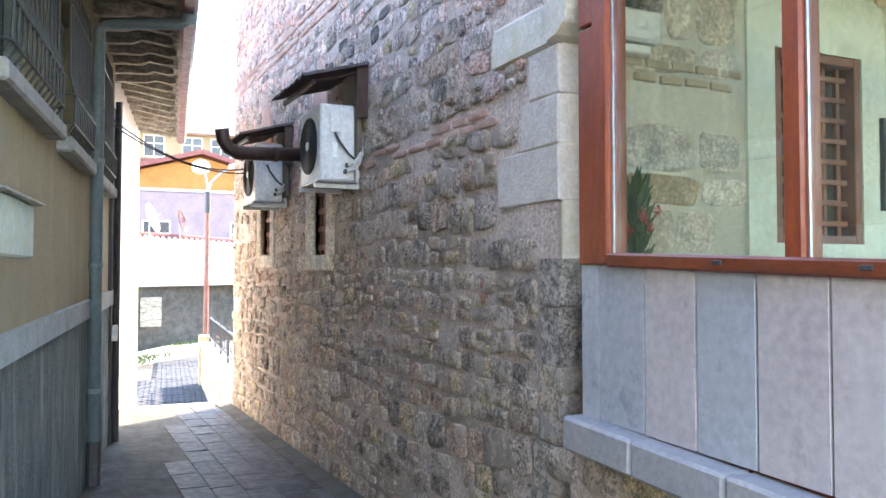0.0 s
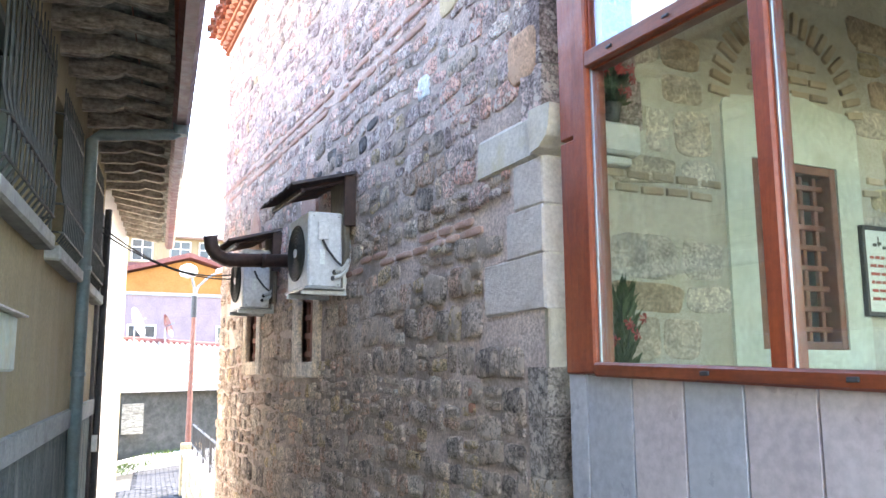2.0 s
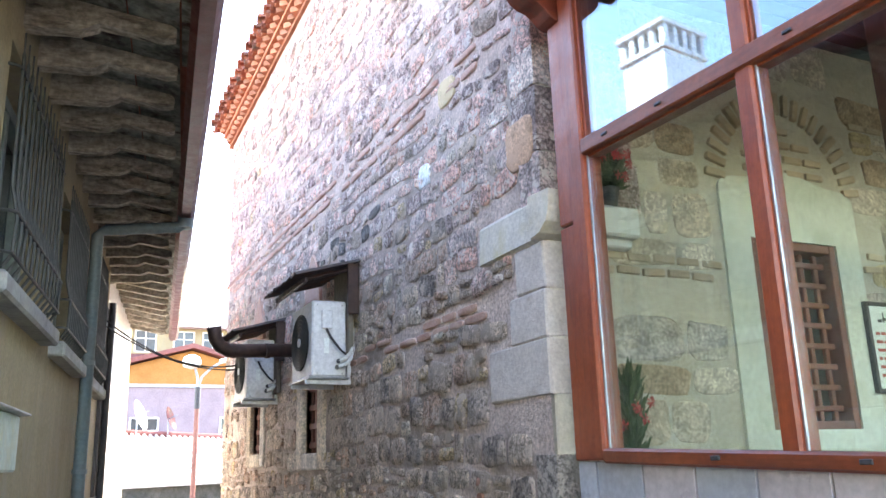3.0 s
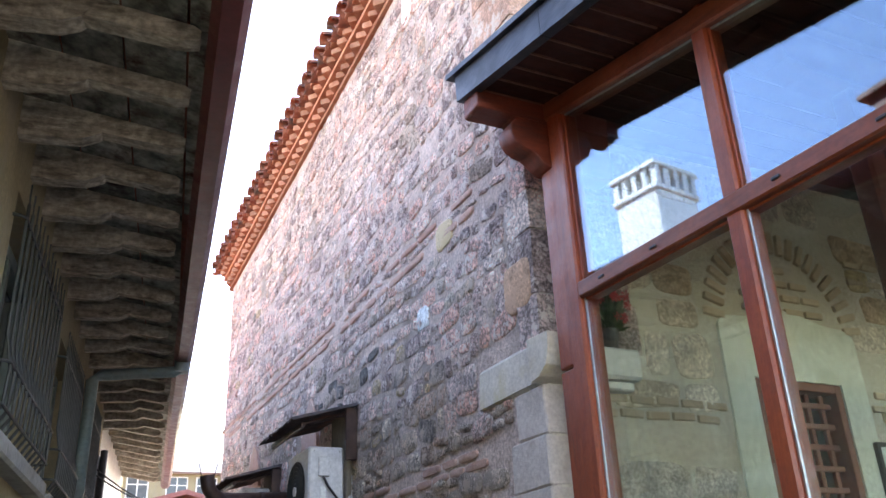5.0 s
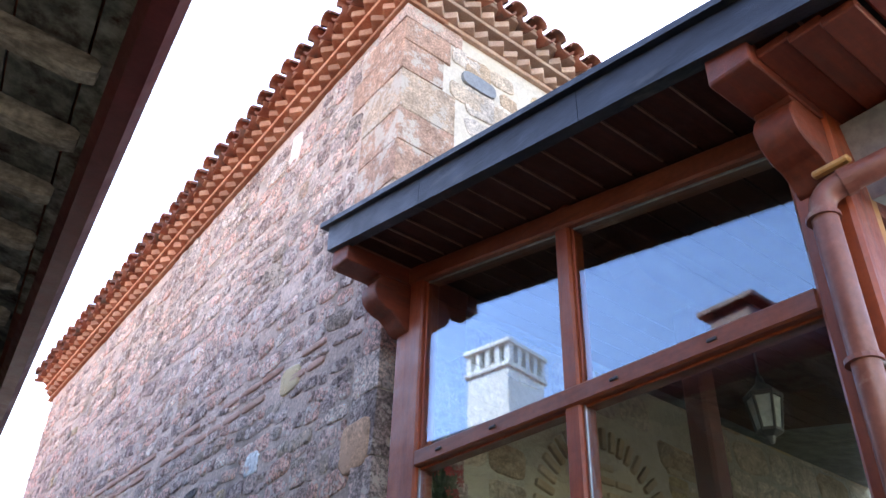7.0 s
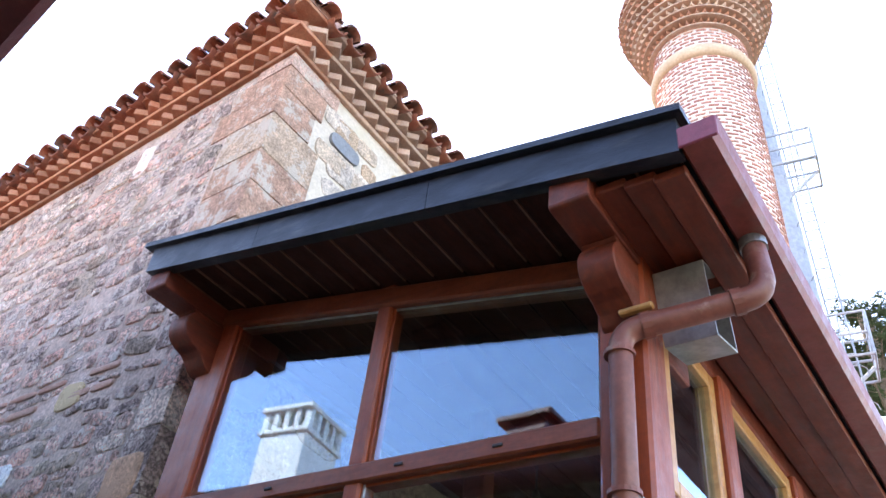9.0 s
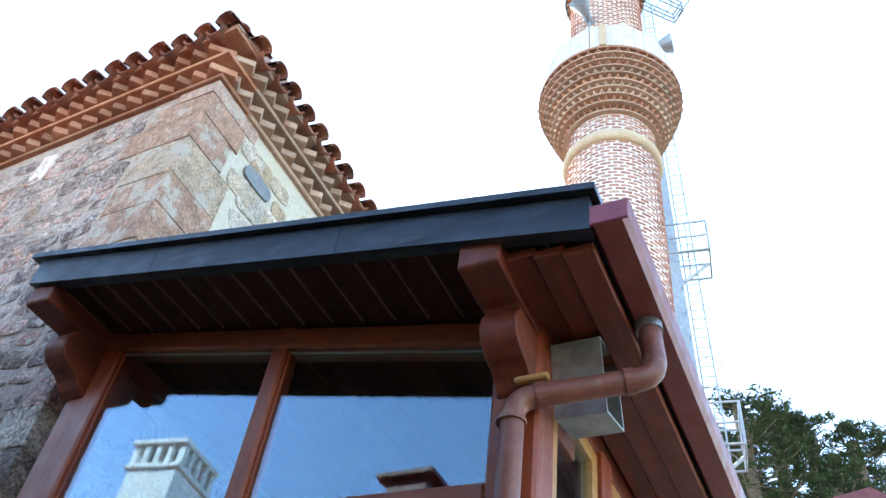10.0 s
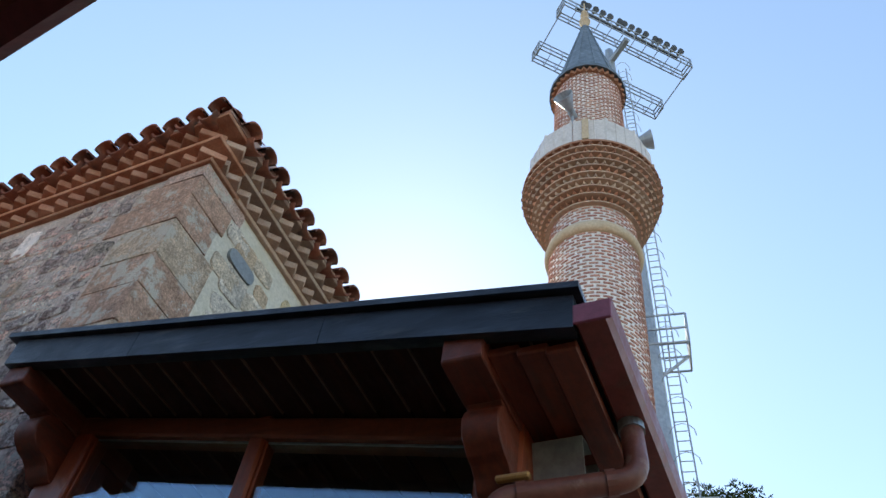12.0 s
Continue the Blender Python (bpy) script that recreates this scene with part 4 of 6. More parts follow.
# porch roof: boards, rafters, lead verge
proof = thing("porch_roof", (1.9, 1.6, 3.4), "lean-to porch roof with dark boarded soffit and lead verge", "roof", kind="structure")
VX, EY, HY, RX = 1.46, 0.385, 2.70, 6.2
bm = new_bm()
prism(bm, [(EY, soffit(EY) + 0.04), (HY, soffit(HY) + 0.04), (HY, soffit(HY) + 0.11), (EY, soffit(EY) + 0.11)], VX + 0.03, RX)
prism(bm, [(HY, soffit(HY) + 0.04), (FY - 0.004, soffit(FY) + 0.04), (FY - 0.004, soffit(FY) + 0.11), (HY, soffit(HY) + 0.11)], WX + 0.02, RX)
part("roof_slab", bm, M_LEAD, proof, "dark lead-covered slab")
# boards run out from the glass to the verge
y = EY + 0.02
while y < HY - 0.03:
    bm = new_bm()
    yb = min(y + 0.118, HY)
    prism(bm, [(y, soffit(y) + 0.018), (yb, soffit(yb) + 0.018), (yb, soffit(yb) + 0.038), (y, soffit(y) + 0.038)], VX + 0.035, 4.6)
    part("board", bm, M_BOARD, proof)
    # thin pale strip stands in for the lit gap between two boards
    bm = new_bm()
    prism(bm, [(yb + 0.001, soffit(yb) + 0.010), (yb + 0.008, soffit(yb) + 0.012), (yb + 0.008, soffit(yb) + 0.030), (yb + 0.001, soffit(yb) + 0.028)], VX + 0.037, GX - 0.045)
    part("cover_strip", bm, M_STRIP, proof)
    y += 0.127
bm = new_bm()
for ya, yb in ((EY, 1.2), (1.2, 2.02), (2.02, HY)):
    prism(bm, [(ya + 0.002, soffit(ya) + 0.0), (yb, soffit(yb) + 0.0), (yb, soffit(yb) + 0.128), (ya + 0.002, soffit(ya) + 0.128)], VX - 0.012, VX + 0.034)
for v in bm.verts:
    v.co.x += 0.004 * noise.noise(v.co * 6)
    v.co.z += 0.006 * noise.noise(v.co * 4 + Vector((3, 0, 0)))
part("verge_flashing", bm, M_LEAD, proof, "dented dark lead verge flashing")
bm = new_bm()
prism(bm, [(EY - 0.02, soffit(EY - 0.02) + 0.130), (HY + 0.05, soffit(HY + 0.05) + 0.130), (HY + 0.05, soffit(HY + 0.05) + 0.155), (EY - 0.02, soffit(EY - 0.02) + 0.155)], VX - 0.035, VX + 0.25)
part("drip_edge", bm, M_LEAD, proof)
# carved bracket beams
def bracket(y, w, reach, zt):
    """A square beam end over a lower corbel with a rounded nose, along x."""
    bm = new_bm()
    prism(bm, [(GX + 0.3, zt), (reach, zt), (reach, zt - 0.085), (reach + 0.01, zt - 0.093), (GX + 0.3, zt - 0.093)], y - w / 2, y + w / 2, "xz")
    pts = [(GX + 0.3, zt - 0.0935), (reach + 0.175, zt - 0.0935)]
    for i in range(11):
        a = radians(125 + 120 * i / 10)
        pts.append((reach + 0.232 + 0.072 * math.cos(a), zt - 0.165 + 0.072 * math.sin(a)))
    pts += [(reach + 0.222, zt - 0.243), (reach + 0.255, zt - 0.25), (reach + 0.285, zt - 0.27), (reach + 0.31, zt - 0.30), (GX - 0.03, zt - 0.315), (GX + 0.3, zt - 0.315)]
    prism(bm, pts, y - w / 2 + 0.006, y + w / 2 - 0.006, "xz")
    bmesh.ops.bevel(bm, geom=bm.edges[:], offset=0.004, segments=1, affect='EDGES', clamp_overlap=True)
    return bm
part("bracket", bracket(2.622, 0.125, VX + 0.012, soffit(2.62) + 0.010), M_WOODX, proof, "carved red-brown bracket beam end")
part("bracket", bracket(0.712, 0.125, VX + 0.012, soffit(0.712) + 0.014), M_WOODX, proof, "carved red-brown bracket beam end")
# front eave: fascia boards, gutter
for k, (ya, za) in enumerate(((0.395, 0.0), (0.478, 0.0), (0.562, 0.0))):
    bm = new_bm()
    box(bm, (VX + 0.05, ya, soffit(ya) - 0.018), (RX, ya + 0.089, soffit(ya) + 0.012), 0.004)
    part("eave_board", bm, M_WOODX, proof)
bm = new_bm(); box(bm, (GX - 0.03, 0.66, 3.17), (RX, 0.79, 3.29), 0.01)
part("front_beam", bm, M_WOODX, proof)

gutter = thing("gutter", (VX, 0.33, 3.28), "maroon painted metal box gutter, rusty at its end", "gutter")
bm = new_bm()
prof = [(0.295, 3.308), (0.282, 3.308), (0.288, 3.256), (0.301, 3.234), (0.376, 3.234), (0.385, 3.246), (0.385, 3.308), (0.379, 3.308), (0.379, 3.248), (0.303, 3.243), (0.297, 3.258)]
prism(bm, prof, VX - 0.01, RX)
part("trough", bm, M_GUTTER, gutter)
bm = new_bm(); box(bm, (VX - 0.018, 0.284, 3.233), (VX - 0.008, 0.387, 3.305), 0.003)
part("end_cap", bm, surface("plum_end_cap", (0.22, 0.035, 0.06), (0.28, 0.055, 0.085), 8, 0.45, bumps=0.1), gutter)

pipe = thing("drainpipe", (1.75, 0.66, 1), "brown plastic rainwater pipe with two elbows", "drainpipe")
P1, P2, P3 = Vector((1.868, 0.346, 3.234)), Vector((1.850, 0.330, 3.030)), Vector((1.745, 0.697, 2.955))
def arc(a, b, c, r, n=6):
    d0, d1 = (a - b).normalized(), (c - b).normalized()
    return [(b + d0 * r * (1 - t) ** 2 + d1 * r * t ** 2) for t in [i / n for i in range(n + 1)]]
bm = new_bm()
tube(bm, [P1, *arc(P1, P2, P3, 0.06), *arc(P2, P3, Vector((1.745, 0.70, 0.5)), 0.06), (1.745, 0.70, 0.5)], 0.033, 14)
part("pipe", bm, M_PIPE, pipe, "", True)
for a, b in (((1.868, 0.346, 3.235), (1.865, 0.343, 3.200)),):
    bm = new_bm(); cyl(bm, a, b, 0.038, seg=16)
    part("outlet_collar", bm, M_ZINC, pipe, "grey metal outlet collar")
dv = (P3 - P2).normalized()
for q0 in (P2 + dv * 0.075, P3 - dv * 0.075):
    bm = new_bm(); cyl(bm, q0 - dv * 0.014, q0 + dv * 0.014, 0.038, seg=16)
    part("collar", bm, M_PIPE, pipe)
for zz in (2.89, 2.50):
    bm = new_bm(); cyl(bm, (1.745, 0.70, zz), (1.745, 0.70, zz - 0.012), 0.042, seg=16)
    part("collar", bm, M_PIPE, pipe)
bm = new_bm(); box(bm, (1.742, 0.665, 2.482), (1.80, 0.68, 2.498), 0.003)
part("clamp", bm, M_ZINC, pipe)
bm = new_bm(); box(bm, (1.74, 0.60, 3.012), (1.765, 0.70, 3.030), 0.005)
part("wedge", bm, M_HONEY, pipe, "bare wooden wedge")
# grey metal duct beside the corner
bm = new_bm()
duct = thing("vent_duct", (1.96, 0.555, 3.11), "bent grey sheet metal duct under the eave", "duct")
dm = Matrix.Translation((1.96, 0.555, 3.11)) @ Matrix.Rotation(radians(-14), 4, 'Y') @ Matrix.Diagonal((1.1, 0.8, 1.1, 1))
for lo, hi in (((-0.08, -0.09, -0.10), (-0.074, 0.10, 0.11)), ((0.074, -0.09, -0.10), (0.08, 0.10, 0.11)), ((-0.074, -0.09, 0.104), (0.074, 0.10, 0.11)), ((-0.074, -0.09, -0.10), (0.074, 0.10, -0.094))):
    bm = new_bm()
    box(bm, lo, hi, 0.001, dm)
    part("duct_panel", bm, M_ZINC, duct)


# front glazing of the porch, honey and red timber
front = thing("porch_front", (3.5, PY0, 1.5), "front of the porch with honey-coloured window frames", "glazed screen", kind="structure")
for x in (2.42, 3.2, 4.0, 4.8, 5.6, 6.1):
    bm = new_bm(); box(bm, (x - 0.05, PY0 - 0.01, 0.9), (x + 0.05, PY0 + 0.09, 3.17), 0.008)
    part("post", bm, M_WOOD, front)
for xa, xb in ((1.935, 2.37), (2.47, 3.15), (3.25, 3.95), (4.05, 4.75), (4.85, 5.55)):
    for za, zb in ((1.50, 2.50), (2.58, 3.15)):
        for lo, hi in (((xa, PY0 + 0.01, za), (xa + 0.05, PY0 + 0.06, zb)), ((xb - 0.05, PY0 + 0.01, za), (xb, PY0 + 0.06, zb)), ((xa + 0.05, PY0 + 0.01, za), (xb - 0.05, PY0 + 0.06, za + 0.05)), ((xa + 0.05, PY0 + 0.01, zb - 0.05), (xb - 0.05, PY0 + 0.06, zb))):
            bm = new_bm(); box(bm, lo, hi, 0.004)
            part("window_frame", bm, M_HONEY, front)
        bm = new_bm(); box(bm, (xa + 0.05, PY0 + 0.03, za + 0.05), (xb - 0.05, PY0 + 0.036, zb - 0.05))
        g = part("pane", bm, M_GLASS, front)
        g.visible_shadow = False
bm = new_bm(); box(bm, (1.93, PY0 + 0.02, 0.0), (6.2, PY0 + 0.14, 1.48))
part("parapet", bm, M_MARBLE_B, front)
bm = new_bm(); box(bm, (1.93, PY0, 2.51), (6.2, PY0 + 0.08, 2.57), 0.006)
part("transom", bm, M_WOODX, front)
bm = new_bm(); box(bm, (6.05, PY0, 0.0), (6.2, FY, 3.6))
solo("porch_end_wall", bm, M_PLASTER, (6.1, 1.6, 0), "plastered end wall of the porch", "wall", kind="structure")
bm = new_bm(); box(bm, (GX + 0.2, PY0 + 0.14, 0.7), (6.05, FY, 0.95))
solo("floor", bm, M_CONC, (4, 1.6, 0.9), "stone porch floor", "floor", kind="structure")

# inside the porch
col = thing("timber_post", (2.44, 1.6, 0.95), "dark red-brown timber post with a carved bolster", "post")
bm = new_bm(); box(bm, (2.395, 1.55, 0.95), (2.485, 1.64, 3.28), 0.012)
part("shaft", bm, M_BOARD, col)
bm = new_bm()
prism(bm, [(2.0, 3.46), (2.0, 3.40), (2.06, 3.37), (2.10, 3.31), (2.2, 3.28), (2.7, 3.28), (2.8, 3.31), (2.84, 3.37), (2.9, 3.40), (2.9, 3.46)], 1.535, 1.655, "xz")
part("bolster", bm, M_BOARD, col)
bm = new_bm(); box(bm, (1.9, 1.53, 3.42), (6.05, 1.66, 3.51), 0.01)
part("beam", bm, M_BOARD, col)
lan = thing("lantern", (2.87, 1.6, 2.865), "black hanging lantern with frosted panes", "lantern")
LX, LY = 2.87, 1.6
bm = new_bm(); turned(bm, [(0.045, 2.915), (0.065, 3.045)], LX, LY, 6)
part("shade", bm, M_LAMPGLASS, lan)
bm = new_bm()
turned(bm, [(0.075, 3.045), (0.078, 3.06), (0.02, 3.115), (0.012, 3.145)], LX, LY, 6)
turned(bm, [(0.01, 2.86), (0.02, 2.89), (0.052, 2.905), (0.05, 2.918)], LX, LY, 6)
for k in range(6):
    a = 2 * math.pi * k / 6
    cyl(bm, (LX + 0.047 * math.cos(a), LY + 0.047 * math.sin(a), 2.915), (LX + 0.068 * math.cos(a), LY + 0.068 * math.sin(a), 3.05), 0.006, seg=6)
cyl(bm, (LX, LY, 3.135), (LX, LY, 3.515), 0.006, seg=6)
part("lantern_frame", bm, M_DARKIRON, lan)


def plant(name, base, height, spread, pot, label, leaves, blooms, seed):
    r = random.Random(seed)
    t = thing(name, base, label, "potted plant")
    bx, by, bz = base
    if pot:
        bm = new_bm(); turned(bm, [(pot * 0.75, bz), (pot, bz + pot * 1.5), (pot * 1.05, bz + pot * 1.55), (pot * 0.9, bz + pot * 1.56)], bx, by, 16)
        part("pot", bm, M_BLACKPOT, t)
    z_lo = bz + (pot * 1.5 if pot else 0)
    stem, leaf, bloom = new_bm(), new_bm(), new_bm()
    for i in range(leaves):
        h = z_lo + r.random() ** 0.8 * height
        a, s = r.uniform(0, 6.28), spread * r.uniform(0.25, 1)
        tip = Vector((bx + s * math.cos(a), by + s * math.sin(a) * 0.7, h + r.uniform(-0.02, 0.05)))
        root = Vector((bx + 0.3 * s * math.cos(a), by + 0.3 * s * math.sin(a), max(z_lo, h - 0.06)))
        if i % 3 == 0:
            tube(stem, [(bx, by, z_lo - 0.01), root, tip], 0.002, 5)
        d = (tip - root).normalized()
        side = d.cross(Vector((r.uniform(-1, 1), r.uniform(-1, 1), 1))).normalized() * r.uniform(0.008, 0.016)
        up = d.cross(side).normalized() * 0.006
        m1 = (root + tip) / 2
        q0 = [leaf.verts.new(p) for p in (root, m1 + side + up, tip, m1 - side + up, m1 - up)]
        leaf.faces.new((q0[0], q0[1], q0[4])), leaf.faces.new((q0[1], q0[2], q0[4])), leaf.faces.new((q0[2], q0[3], q0[4])), leaf.faces.new((q0[3], q0[0], q0[4]))
    for i in range(blooms):
        a, s = r.uniform(0, 6.28), spread * r.uniform(0.5, 1.0)
        c = Vector((bx + s * math.cos(a), by + s * math.sin(a) * 0.7 - 0.01, z_lo + height * r.uniform(0.25, 0.95)))
        for k in range(6):
            b0 = Vector((math.cos(k * 1.05), r.uniform(-0.5, 0.5), math.sin(k * 1.05))) * 0.018
            b1 = Vector((math.cos(k * 1.05 + 0.7), r.uniform(-0.5, 0.5), math.sin(k * 1.05 + 0.7))) * 0.018
            bloom.faces.new([bloom.verts.new(p) for p in (c + Vector((0, -0.01, 0)), c + b0, c + (b0 + b1) * 0.75, c + b1)])
    for nm, q, mt in (("stems", stem, M_FOLIAGE), ("leaves", leaf, M_FOLIAGE), ("blooms", bloom, M_RED)):
        tagged(part(nm, q, mt, t), kind="stuff")
    return t


plant("potted_plant", (2.16, FY - 0.05, 2.656), 0.17, 0.13, 0.055, "black pot with red flowers on the white console", 220, 16, 3)
plant("potted_plant", (2.12, FY - 0.13, 1.52), 0.36, 0.10, 0.05, "slender leafy plant with a few red flowers on the stand", 240, 7, 8)
plant("potted_plant", (2.92, 1.9, 2.2), 0.32, 0.12, 0.06, "leafy plant with red flowers beside the timber post", 120, 8, 12)
bm = new_bm(); box(bm, (2.03, FY - 0.24, 1.40), (2.24, FY - 0.03, 1.52), 0.01)
box(bm, (2.05, FY - 0.22, 0.95), (2.22, FY - 0.05, 1.40), 0.01)
solo("plant_stand", bm, M_WOOD, (2.13, FY - 0.13, 0.95), "plain wooden stand under the plant", "stand")
bm = new_bm(); box(bm, (2.80, 1.8, 0.95), (3.04, 2.0, 2.2), 0.01)
solo("plant_stand", bm, M_WOOD, (2.92, 1.9, 0.95), "tall wooden stand under the plant", "stand")

# notice board
sign = thing("notice_board", (3.99, FY, 1.9), "white notice board with unreadable script in a dark frame", "notice board")
bm = new_bm(); box(bm, (3.74, FY - 0.03, 1.90), (4.26, FY - 0.01, 2.32), 0.003)
part("board", bm, M_SIGNWHITE, sign)
for lo, hi in (((3.72, FY - 0.038, 1.88), (3.742, FY - 0.006, 2.34)), ((4.258, FY - 0.038, 1.88), (4.28, FY - 0.006, 2.34)), ((3.742, FY - 0.038, 2.318), (4.258, FY - 0.006, 2.34)), ((3.742, FY - 0.038, 1.88), (4.258, FY - 0.006, 1.902))):
    bm = new_bm(); box(bm, lo, hi, 0.003)
    part("sign_frame", bm, M_DARKIRON, sign)
bm = new_bm()
for i in range(11):
    xx = 3.8 + i * 0.036
    box(bm, (xx, FY - 0.034, 2.235 + 0.012 * math.sin(i * 2.3)), (xx + 0.026, FY - 0.0305, 2.25 + 0.012 * math.sin(i * 2.3)))
    if i % 2:
        box(bm, (xx + 0.004, FY - 0.034, 2.235), (xx + 0.009, FY - 0.0305, 2.285))
part("heading_bars", bm, M_INK, sign)
bm = new_bm()
for r in range(6):
    xx = 3.77
    while xx < 4.19:
        w = rng.uniform(0.02, 0.07)
        box(bm, (xx, FY - 0.034, 2.17 - r * 0.042), (xx + w, FY - 0.0305, 2.185 - r * 0.042))
        xx += w + 0.012
part("text_bars", bm, M_REDINK, sign)

# round painted inscription further along the wall
ins = thing("inscription", (4.95, FY, 2.7), "dark painted lettering in an arc on the plaster", "inscription")
bm = new_bm()
prism(bm, [(4.95 + 0.46 * math.cos(2 * math.pi * i / 40), 2.68 + 0.46 * math.sin(2 * math.pi * i / 40)) for i in range(40)], FY - 0.022, FY + 0.01, "xz")
part("disc", bm, M_PLASTER, ins)
word = "ALACAMESC\u0130T"
for i, ch in enumerate(word):
    a = math.radians(155 - i * 130 / (len(word) - 1))
    cu = bpy.data.curves.new("letter", 'FONT')
    cu.body, cu.size, cu.extrude, cu.align_x = ch, 0.115, 0.002, 'CENTER'
    cu.materials.append(M_INK)
    ob = new("letter", cu)
    ob.parent = ins
    ob.matrix_local = Matrix.Translation((0.33 * math.cos(a), -0.028, -0.02 + 0.33 * math.sin(a))) @ Matrix.Rotation(math.pi / 2 - a, 4, 'Y') @ Matrix.Rotation(math.pi / 2, 4, 'X')
bm = new_bm()
for i in range(4):
    box(bm, (4.84 + i * 0.06, FY - 0.027, 2.80), (4.875 + i * 0.06, FY - 0.0225, 2.86))
part("number_bars", bm, M_INK, ins)

# ---------- house across the alley ----------
AL = radians(8.7)
HD, HN = Vector((math.sin(AL), math.cos(AL), 0)), Vector((math.cos(AL), -math.sin(AL), 0))
HM = Matrix(((HD.x, HN.x, 0, -0.728 * HN.x), (HD.y, HN.y, 0, -0.728 * HN.y), (0, 0, 1, 0), (0, 0, 0, 1)))   # along, out, up -> world
def hp(s, o, z):
    return HM @ Vector((s, o, z))


def hbox(bm, lo, hi, bev=0.0):
    box(bm, lo, hi, bev, HM)
    bmesh.ops.recalc_face_normals(bm, faces=bm.faces)


HWIN = [(3.35, 4.62, 2.34, 3.30), (4.98, 5.95, 2.32, 3.20), (6.50, 7.45, 2.30, 3.25)]
def band_z(s):
    return 1.325 + 0.026 * (s - 3.43)


spans = []
house = thing("house", hp(3, -1, 0), "two-tone rendered old house with barred windows and wide eaves", "house")
bm = new_bm()
cuts = [-0.9] + [v for w in HWIN for v in w[:2]] + [8.1]
for a, b in zip(cuts[::2], cuts[1::2]):
    spans.append((a, b, band_z((a + b) / 2) - 0.02, 3.62))
for a, b, lo, hi in HWIN:
    spans += [(a, b, band_z((a + b) / 2) - 0.02, lo), (a, b, hi, 3.62)]
for a, b, lo, hi in spans:
    bm = new_bm()
    hbox(bm, (a, -0.35, lo), (b, 0, hi))
    part("wall", bm, M_CREAM, house, "cream rendered upper wall")
bm = new_bm()
def low_pt(u, v):
    s, z = -0.9 + 9.0 * u, -0.3 + v * (band_z(-0.9 + 9.0 * u) + 0.3)
    p = hp(s, 0, z)
    return p + HN * (0.012 + 0.006 * noise.noise(p * 5) + 0.004 * noise.noise(p * 14))
skin(bm, 150, 20, low_pt, lambda c: False)
for f in bm.faces:
    f.normal_flip()
hbox(bm, (-0.9, -0.35, -0.3), (8.1, 0, 1.2))
part("base_wall", bm, M_GREYR, house, "grey-green roughcast lower wall")
bm = new_bm()
prism(bm, [(-0.9, band_z(-0.9) - 0.11), (8.1, band_z(8.1) - 0.125), (8.1, band_z(8.1)), (-0.9, band_z(-0.9))], 0.0, 0.035, "xz", HM)
part("string_course", bm, M_BAND, house, "pale blue-grey string course")
# beyond: plain sunlit end of the house
bm = new_bm()
hbox(bm, (8.1, -0.35, -0.9), (12.2, -0.06, 3.62))
part("end_wall", bm, M_WHITE, house, "whitewashed end wall")
bm = new_bm()
hbox(bm, (-0.9, -5.5, -0.3), (12.2, -5.2, 3.6))
hbox(bm, (-1.2, -5.5, -0.3), (-0.9, 0, 3.6))
hbox(bm, (12.2, -5.5, -0.9), (12.5, -0.06, 3.6))
part("rear_wall", bm, M_CREAM, house)
for k, (a, b, lo, hi) in enumerate(HWIN):
    w = part("window", (lambda q: (hbox(q, (a, -0.22, lo), (b, -0.20, hi)), q)[1])(new_bm()), M_PANE, house, "dim old window")
    bm = new_bm()
    for l2, h2 in (((a, -0.20, lo), (a + 0.06, -0.12, hi)), ((b - 0.06, -0.20, lo), (b, -0.12, hi)), ((a + 0.06, -0.20, hi - 0.06), (b - 0.06, -0.12, hi)), ((a + 0.06, -0.20, lo), (b - 0.06, -0.12, lo + 0.06)), (((a + b) / 2 - 0.03, -0.20, lo + 0.06), ((a + b) / 2 + 0.03, -0.12, hi - 0.06))):
        hbox(bm, l2, h2, 0.004)
    part("window_frame", bm, M_GREENFRAME, w)
    bm = new_bm()
    hbox(bm, (a - 0.08, -0.2, lo - 0.085), (b + 0.05, 0.085, lo - 0.0), 0.012)
    part("sill", bm, M_SILL, w)
    # bellied bars
    n = 13
    for i in range(n):
        bm = new_bm()
        s = a + 0.02 + (b - a - 0.06) * i / (n - 1)
        tube(bm, [hp(s, 0.045, lo + 0.03), hp(s, 0.075, lo + 0.08), hp(s, 0.08, lo + 0.22), hp(s, 0.05, lo + 0.36), hp(s, 0.045, hi - 0.05)], 0.007, 6)
        tube(bm, [hp(s, 0.045, hi - 0.05), hp(s, 0.043, hi + 0.0), hp(s, 0.043, hi + 0.04)], 0.004, 6)
        part("bar", bm, M_IRON, w)
    for zz, oo in ((lo + 0.08, 0.076), (lo + 0.24, 0.08), (hi - 0.12, 0.046)):
        bm = new_bm()
        tube(bm, [hp(a - 0.03, -0.01, zz), hp(a - 0.02, oo - 0.02, zz), hp(a, oo, zz), hp(b, oo, zz), hp(b + 0.02, oo - 0.02, zz), hp(b + 0.03, -0.01, zz)], 0.007, 6)
        part("cross_bar", bm, M_IRON, w)
# tall dark shutters at the far door
door = part("door", (lambda q: (hbox(q, (7.70, -0.02, 0.1), (8.08, 0.03, 3.05), 0.01), q)[1])(new_bm()), M_DARKIRON, house, "tall dark metal door")
bm = new_bm(); tube(bm, [hp(7.86, 0.06, 0.1), hp(7.86, 0.06, 3.1)], 0.03, 8)
part("door_post", bm, M_DARKIRON, door)
bm = new_bm(); hbox(bm, (7.72, 0.03, 1.0), (7.76, 0.08, 1.14), 0.004)
